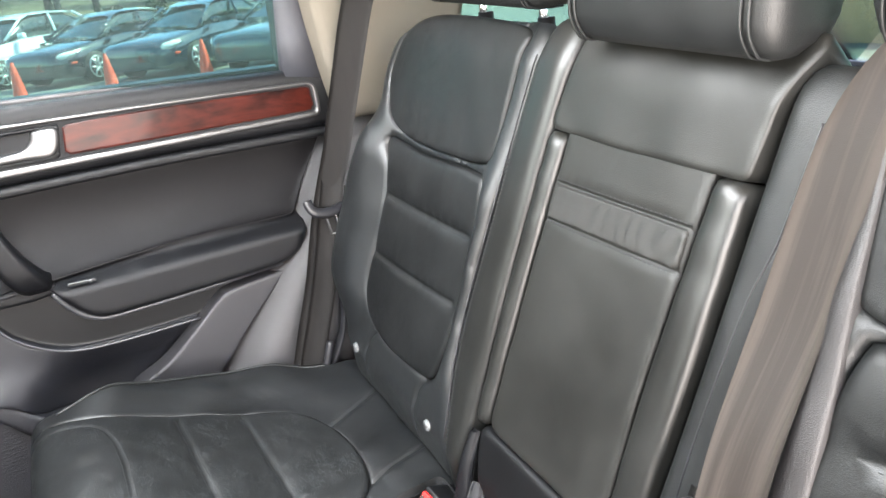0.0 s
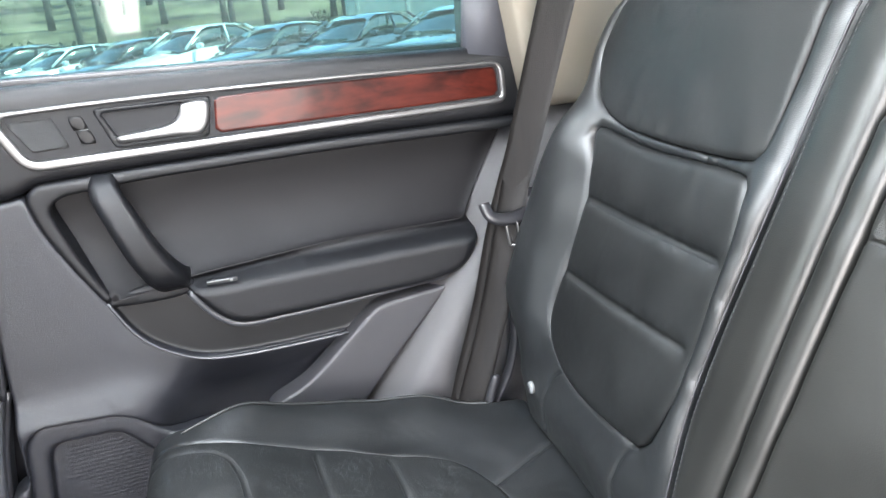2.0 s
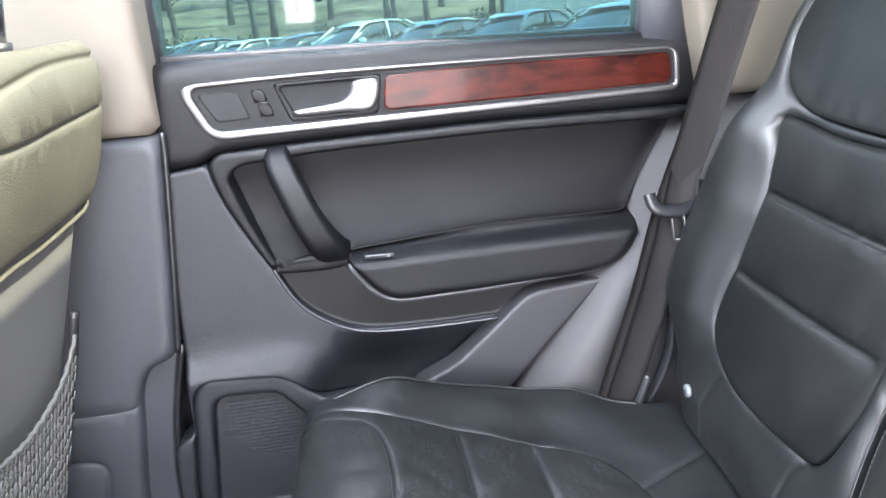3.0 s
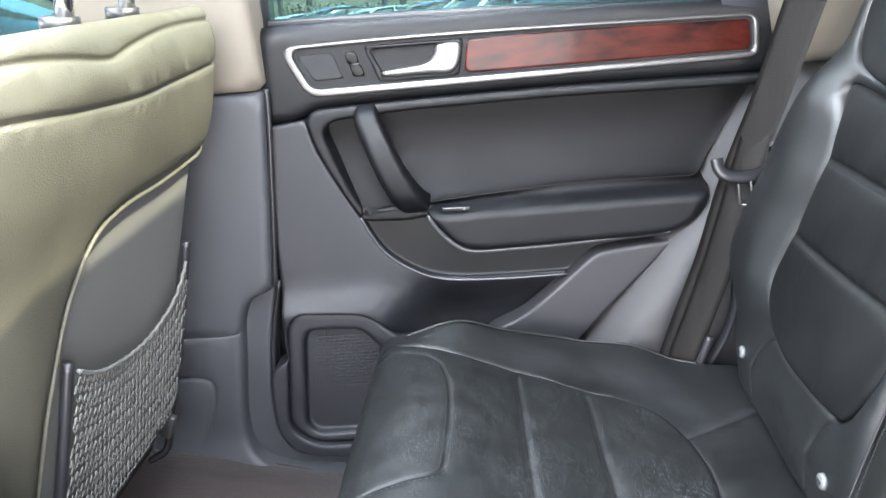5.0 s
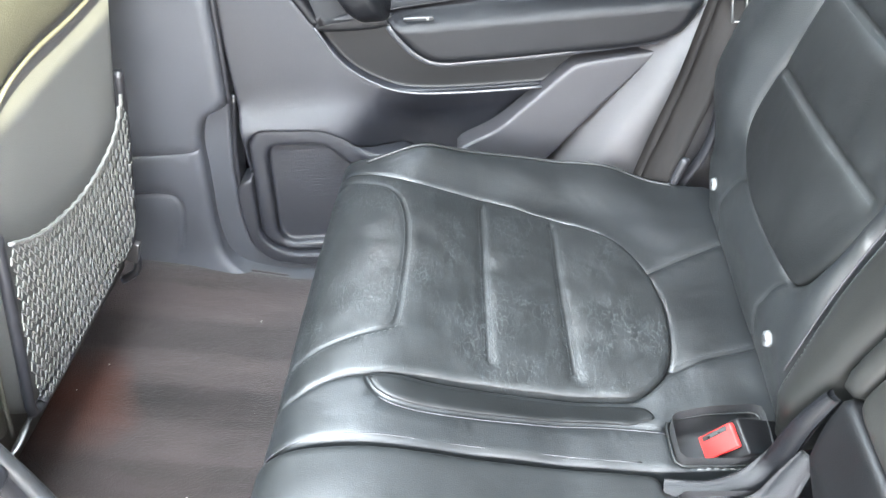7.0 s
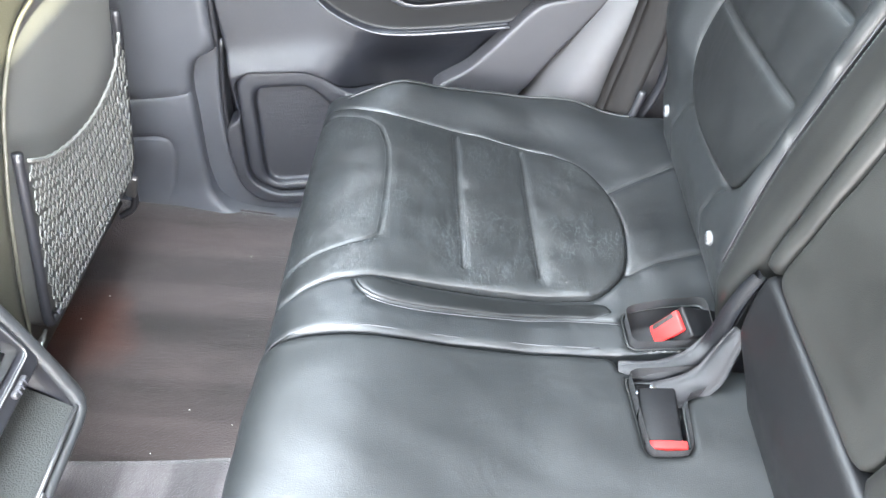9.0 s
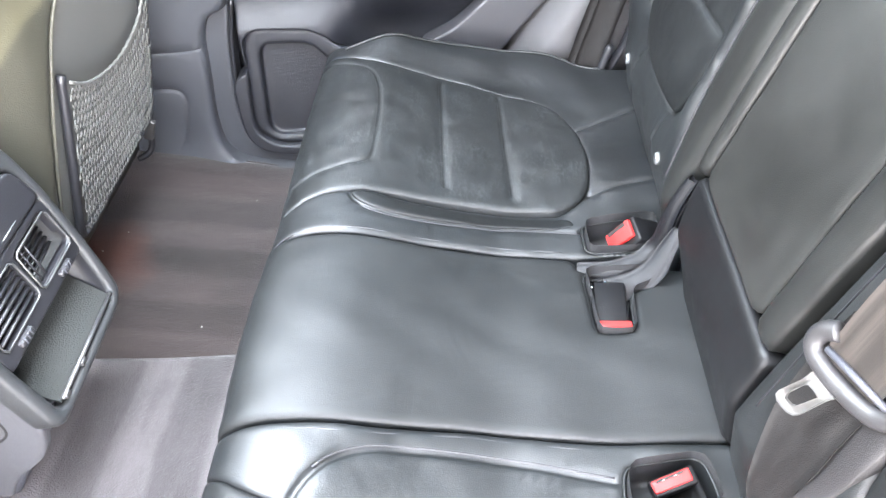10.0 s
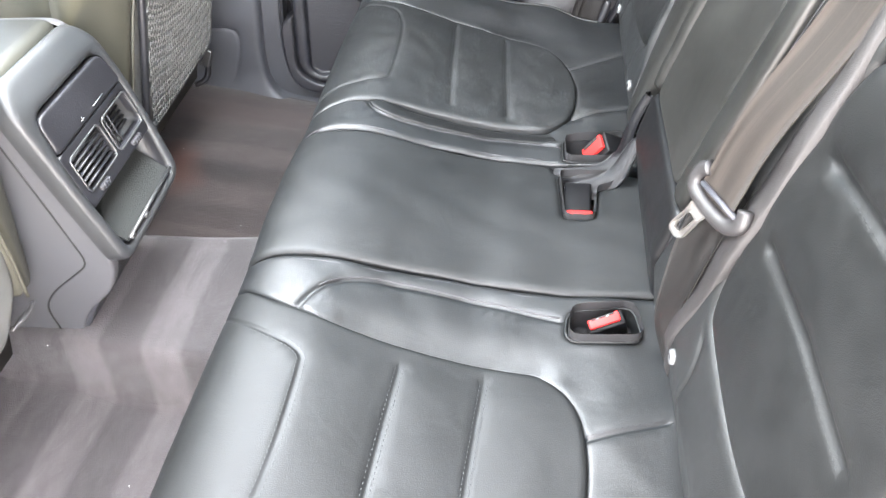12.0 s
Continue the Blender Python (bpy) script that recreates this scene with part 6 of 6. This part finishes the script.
for x, y in spots:
    z = float(floor_z(x, y)) + (0.0125 if 0.16 < y < 0.65 else 0.002)
    size = crumbs.uniform(0.0008, 0.0014)
    crumb = rbox("crumb", (size, size * crumbs.uniform(0.6, 1.4), size * 0.7), turn((x, y, z), 0, 0, crumbs.uniform(0, 180)), WHITE, None, "", size * 0.2, 1)
    tagged(crumb, "tiny pale crumb lying on the dark carpet", "crumb", "crumbs on the carpet")

# ---- outside ----
def ground_z(x, y):
    far = max(y - 2.0, 0.0)
    return -0.36 - 0.061 * min(far, 45.0) + 0.17 * max(far - 45.0, 0.0) * (1 if far < 75 else 30 / max(far - 45.0, 1e-6))


ASPHALT = material("asphalt", (0.19, 0.178, 0.155), 0.9, vary=0.25, scale=1.5, bump=0.6, bump_scale=60)
GRASS = material("winter_grass", (0.135, 0.108, 0.072), 0.95, vary=0.6, scale=0.4, spec=0.1)
BARK = material("bark", (0.06, 0.05, 0.04), 0.9, vary=0.4, scale=3)
LEAF = material("thin_leaves", (0.085, 0.075, 0.045), 0.8, vary=0.4, scale=2)
CONE = material("orange_cone", (0.72, 0.065, 0.02), 0.5, vary=0.1)
TYRE = material("tyre_rubber", (0.02, 0.02, 0.02), 0.8)
RIMS = material("alloy_rim", (0.6, 0.6, 0.6), 0.3, metal=0.8)
DARKGLASS = material("car_window_glass", (0.02, 0.03, 0.03), 0.05, spec=0.8, rough_vary=0.02)
LAMP = material("headlight_lens", (0.6, 0.62, 0.6), 0.1, rough_vary=0.05)
CONCRETE = material("concrete_wall", (0.42, 0.42, 0.38), 0.9, vary=0.15, scale=0.8)


def ground_mesh():
    xs = [-600, -200, -90, -50] + list(np.linspace(-30, 30, 13)) + [50, 90, 200, 600]
    ys = [-600, -100, -30, -8, -2, 2] + list(np.linspace(5, 47, 9)) + [55, 65, 77, 100, 200, 600]
    verts = [(x, y, ground_z(x, y)) for x in xs for y in ys]
    n = len(ys)
    faces = [(i * n + j, (i + 1) * n + j, (i + 1) * n + j + 1, i * n + j + 1) for i in range(len(xs) - 1) for j in range(n - 1)]
    me = mesh("ground", verts, faces, ASPHALT)
    me.materials.append(GRASS)
    for f in me.polygons:
        if f.center.y > 40:
            f.material_index = 1
    return me


tagged(part("ground", ground_mesh()), "sloping asphalt car park running up to a grass bank", "ground", kind="structure")
FALL = math.degrees(math.atan(0.061))


def parked_car(x, y, heading, colour, tall=1.45, long=4.7, label="parked saloon", coupe=0.0):
    paint = material("car_paint", colour, 0.15, coat=1.0, vary=0.05, rough_vary=0.04)
    z = ground_z(x, y)
    ob = thing("parked_car", (x, y, z), label, "car", "parked cars")
    m = Matrix.Translation((x, y, z)) @ Matrix.Rotation(-radians(FALL) if y > 2 else 0, 4, "X") @ Matrix.Rotation(heading, 4, "Z")
    k, h = long / 4.7, tall / 1.45
    W = 0.92

    def ring(px, zb, zt, w, crown=0.03):
        zb, zt = zb * h, zt * h
        return [m @ Vector((px * k, yy, zz)) for yy, zz in ((-w * 0.93, zb), (-w, zb + 0.12), (-w, zb + (zt - zb) * 0.62), (-w * 0.96, zt - 0.04), (-w * 0.80, zt), (0, zt + crown), (w * 0.80, zt), (w * 0.96, zt - 0.04), (w, zb + (zt - zb) * 0.62), (w, zb + 0.12), (w * 0.93, zb))]

    loft("body", [[Vector(v) for v in r] for r in zip(*[spline(c, False, 3) for c in zip(*[ring(2.36, 0.32, 0.58, 0.52, 0.02), ring(2.31, 0.23, 0.67, 0.68, 0.03), ring(2.12, 0.19, 0.745, 0.82, 0.04), ring(1.75, 0.18, 0.80, 0.90, 0.05), ring(1.35, 0.18, 0.85, W, 0.05), ring(0.95, 0.18, 0.895, W, 0.04), ring(0.2, 0.19, 0.95, W), ring(-1.0, 0.19, 0.97, W), ring(-1.6, 0.20, 0.99, W), ring(-2.1, 0.24, 0.98, 0.86), ring(-2.32, 0.36, 0.90, 0.72, 0.01)])])], paint, ob, "glossy painted body")

    def cabin(px, zt, w, zb=0.90):
        return [m @ Vector((px * k, yy, zz * h)) for yy, zz in ((-w * 1.10, zb), (-w, zt - 0.06), (-w * 0.82, zt), (w * 0.82, zt), (w, zt - 0.06), (w * 1.10, zb))]

    loft("glasshouse", [[Vector(v) for v in r] for r in zip(*[spline(c, False, 3) for c in zip(*[cabin(1.20, 0.90, 0.74), cabin(0.50, 1.22, 0.66), cabin(0.05, 1.37, 0.61), cabin(-0.6, 1.395, 0.60), cabin(-1.1, 1.35, 0.60), cabin(-1.75 + coupe, 1.13, 0.64), cabin(-2.05 + coupe, 0.98, 0.72)])])], DARKGLASS, ob, "dark car windows")
    rf = [[m @ Vector((px * k, yy, zz * h)) for yy, zz in ((-w, zt - 0.02), (-w * 0.7, zt + 0.02), (w * 0.7, zt + 0.02), (w, zt - 0.02))] for px, zt, w in ((0.36, 1.325, 0.63), (0.05, 1.41, 0.60), (-0.6, 1.435, 0.60), (-1.2, 1.405, 0.59), (-1.42 + coupe, 1.335, 0.60))]
    verts = [tuple(v) for r in rf for v in r]
    part("roof", mesh("roof", verts, [(i * 4 + j, i * 4 + j + 1, i * 4 + j + 5, i * 4 + j + 4) for i in range(4) for j in range(3)], paint), ob)
    for sy in (-1, 1):
        for a, b in (((1.0, 0.95, 0.80), (0.30, 1.35, 0.635)), ((-0.45, 0.96, 0.81), (-0.50, 1.40, 0.63)), ((-1.95 + coupe, 1.0, 0.77), (-1.25, 1.39, 0.61))):
            sweep("pillar", [m @ Vector((a[0] * k, a[2] * sy, a[1] * h)), m @ Vector((b[0] * k, b[2] * sy, b[1] * h))], 0.035, paint, ob, n=5)
        lamp = sweep("headlight", [m @ Vector((2.27 * k, 0.54 * sy, 0.585 * h)), m @ Vector((2.14 * k, 0.735 * sy, 0.615 * h)), m @ Vector((1.97 * k, 0.84 * sy, 0.65 * h)), m @ Vector((1.80 * k, 0.885 * sy, 0.69 * h))], [0.05, 0.10, 0.09, 0.03], LAMP, ob, "clear headlight", n=7, flat=0.8)
        sweep("bumper_trim", [m @ Vector((2.28 * k, 0.50 * sy, 0.30 * h)), m @ Vector((2.18 * k, 0.70 * sy, 0.31 * h)), m @ Vector((2.06 * k, 0.80 * sy, 0.34 * h))], 0.022, RIMS, ob, n=5)
        rbox("mirror", (0.12, 0.20, 0.13), m @ Matrix.Translation((0.72 * k, 1.02 * sy, 1.0 * h)), paint, ob, "door mirror", 0.03, 2)
        rbox("marker_lamp", (0.14, 0.03, 0.05), m @ Matrix.Translation((1.95 * k, 0.885 * sy, 0.48 * h)) @ Matrix.Rotation(-0.25 * sy, 4, "Z"), CONE, ob, "amber side marker", 0.01, 1)
        for px in (1.38, -1.42):
            wheel = sweep("wheel", [m @ Vector((px * k, sy * 0.72, 0.33)), m @ Vector((px * k, sy * 0.925, 0.33))], 0.33, TYRE, ob, "wheel", n=20)
            sweep("rim", [m @ Vector((px * k, sy * 0.90, 0.33)), m @ Vector((px * k, sy * 0.935, 0.33))], 0.225, BLACK, wheel, n=20)
            for q in range(7):
                a = q * 2 * math.pi / 7
                sweep("spoke", [m @ Vector((px * k, sy * 0.94, 0.33)), m @ Vector((px * k + 0.215 * math.cos(a), sy * 0.945, 0.33 + 0.215 * math.sin(a)))], 0.026, RIMS, wheel, n=4)
            sweep("rim_edge", [m @ Vector((px * k + 0.225 * math.cos(a), sy * 0.94, 0.33 + 0.225 * math.sin(a))) for a in np.linspace(0, 2 * math.pi, 18, endpoint=False)], 0.018, RIMS, wheel, n=4, closed=True)
    rbox("grille", (0.05, 0.9, 0.20), m @ Matrix.Translation((2.32 * k, 0, 0.46 * h)), BLACK, ob, "black grille", 0.03, 2)
    rbox("lower_intake", (0.05, 1.1, 0.10), m @ Matrix.Translation((2.27 * k, 0, 0.30 * h)), BLACK, ob, "", 0.02, 2)
    return ob


HEAD = math.atan2(-0.66, -0.75)
row = [(-1, (0.05, 0.075, 0.08), 1.44, "dark teal saloon parked nose-out in the row"), (0, (0.018, 0.030, 0.045), 1.46, "glossy dark blue saloon parked beside an orange cone"), (1, (0.015, 0.017, 0.025), 1.45, "black saloon parked nose-out in the row"), (2, (0.75, 0.76, 0.76), 1.62, "white SUV parked between two dark saloons"), (3, (0.012, 0.013, 0.016), 1.46, "black parked saloon with a dark roof"),
       (4, (0.72, 0.73, 0.73), 1.45, "silver saloon parked nose-out in the row"), (5, (0.04, 0.05, 0.06), 1.62, "dark grey SUV parked in the row"), (6, (0.75, 0.75, 0.75), 1.5, "white saloon parked far along the row"), (7, (0.10, 0.12, 0.13), 1.5, "grey saloon parked far along the row"), (8, (0.6, 0.6, 0.6), 1.6, "pale silver SUV parked far along the row"), (9, (0.35, 0.03, 0.03), 1.5, "red saloon parked at the row's end")]
for k, colour, tall, label in row:
    parked_car(3.5 - 1.85 * k, 17.4 + 1.72 * k, HEAD, colour, tall, 4.8 if tall > 1.55 else 4.7, label)
parked_car(-4.4, 4.3, math.radians(176), (0.012, 0.02, 0.04), 1.70, 4.7, "dark blue SUV parked close alongside")
for k, (x, y) in enumerate(((2.95, 14.6), (1.17, 14.1), (-0.33, 15.5), (-2.3, 17.4), (-4.1, 19.2), (-6.0, 21.0), (4.9, 13.0))):
    z = ground_z(x, y)
    cone = thing("traffic_cone", (x, y, z), "orange plastic traffic cone standing before the parked cars", "traffic cone", "traffic cones")
    sweep("cone", [(x, y, z + 0.03), (x, y, z + 0.06), (x, y, z + 0.40), (x, y, z + 0.70), (x, y, z + 0.71)], [0.15, 0.135, 0.085, 0.03, 0.015], CONE, cone, n=14)
    rbox("base", (0.36, 0.36, 0.035), turn((x, y, z + 0.018)), CONE, cone, "", 0.01, 2)

# trees on the bank
def tree(x, y, tall, seed):
    rnd = random.Random(seed)
    z = ground_z(x, y)
    ob = thing("tree", (x, y, z), "bare tall tree with a thin crown on the bank", "tree", "trees on the bank")
    lean = rnd.uniform(-0.03, 0.03)
    sweep("trunk", [(x + lean * h * tall, y, z - 0.2 + h * tall) for h in (0, 0.15, 0.4, 0.7, 1.0)], [0.30, 0.22, 0.18, 0.12, 0.04], BARK, ob, n=8)
    verts, faces = [], []
    for i in range(14):
        a, h0 = rnd.uniform(0, 6.28), rnd.uniform(0.3, 0.9) * tall
        ln = rnd.uniform(0.8, 2.4) * (1.1 - h0 / tall)
        e = Vector((math.cos(a) * ln, math.sin(a) * ln, ln * 0.8))
        b = Vector((x + lean * h0, y, z + h0))
        sweep("limb", [b, b + e * 0.5 + Vector((0, 0, -0.1)), b + e], [0.06, 0.04, 0.015], BARK, ob, n=5)
        for j in range(60):
            c = b + e * rnd.uniform(0.4, 1.15) + Vector([rnd.gauss(0, 0.35) for _ in range(3)])
            u = Vector([rnd.gauss(0, 1) for _ in range(3)]).normalized() * 0.10
            w = Vector([rnd.gauss(0, 1) for _ in range(3)]).normalized() * 0.07
            n0 = len(verts)
            verts += [c - u, c + w, c + u, c - w]
            faces.append((n0, n0 + 1, n0 + 2, n0 + 3))
    tagged(part("crown", mesh("crown", verts, faces, LEAF, False), ob), kind="stuff")


rnd = random.Random(5)
for i in range(40):
    tree(-24 + i * 1.2 + rnd.uniform(-0.6, 0.6), 48 + rnd.uniform(0, 22), rnd.uniform(8, 13), 100 + i)
wall = thing("retaining_wall", (9.0, 38, ground_z(9, 38)), "pale grey-green concrete building wall behind the cars", "wall", kind="structure")
slab("wall_face", 7.0, 30.0, 38.0, 38.6, ground_z(0, 38) - 0.3, ground_z(0, 38) + 7.0, CONCRETE, wall, bevel=0.05)
for k in range(8):
    slab("panel_rib", 7.4 + k * 2.6, 7.6 + k * 2.6, 37.9, 38.0, ground_z(0, 38) - 0.2, ground_z(0, 38) + 6.8, CONCRETE, wall, bevel=0.02)
ORANGE = material("terracotta_wall", (0.75, 0.36, 0.18), 0.8)
planter = thing("garden_wall", (9.2, 5.0, -0.4), "low terracotta-coloured wall behind the car", "wall", "")
slab("wall", 9.0, 9.4, 1.0, 10.0, -0.6, 0.0, ORANGE, planter, bevel=0.02)
slab("coping", 8.96, 9.44, 0.96, 10.04, 0.0, 0.05, ORANGE, planter, bevel=0.015)


def shrub(x, y, wide, tall, seed):
    rnd = random.Random(seed)
    z = ground_z(x, y)
    ob = thing("shrub", (x, y, z), "dull green-brown shrub at the foot of the bank", "shrub", "shrubs on the bank")
    verts, faces = [], []
    for j in range(420):
        a, r, h = rnd.uniform(0, 6.28), math.sqrt(rnd.random()), rnd.random() ** 0.8
        c = Vector((x + math.cos(a) * r * wide * (1.05 - 0.6 * h * h), y + math.sin(a) * r * wide * 0.6, z + h * tall * rnd.uniform(0.7, 1.0)))
        u = Vector([rnd.gauss(0, 1) for _ in range(3)]).normalized() * 0.16
        w = Vector([rnd.gauss(0, 1) for _ in range(3)]).normalized() * 0.10
        n0 = len(verts)
        verts += [c - u, c + w, c + u, c - w]
        faces.append((n0, n0 + 1, n0 + 2, n0 + 3))
    tagged(part("leaves", mesh("leaves", verts, faces, LEAF, False), ob), kind="stuff")
    for k in range(5):
        a = k * 1.3
        sweep("stem", [(x, y, z - 0.1), (x + math.cos(a) * wide * 0.5, y + math.sin(a) * wide * 0.3, z + tall * 0.7)], [0.05, 0.015], BARK, ob, n=5)


for i in range(26):
    shrub(-28 + i * 1.4 + rnd.uniform(-0.8, 0.8), 44.5 + rnd.uniform(0, 3.5), rnd.uniform(0.9, 1.8), rnd.uniform(1.0, 2.6), 400 + i)
fence = thing("fence", (-8, 43.5, ground_z(-8, 43.5)), "low grey rail fence between car park and bank", "fence")
for i in range(24):
    x = -30 + i * 1.7
    sweep("post", [(x, 43.5, ground_z(x, 43.5) - 0.1), (x, 43.5, ground_z(x, 43.5) + 1.15)], 0.05, CONCRETE, fence, n=6)
for h in (0.45, 0.80, 1.10):
    sweep("rail", [(-30.5, 43.5, ground_z(0, 43.5) + h), (9.6, 43.5, ground_z(0, 43.5) + h)], 0.04, CONCRETE, fence, n=6)
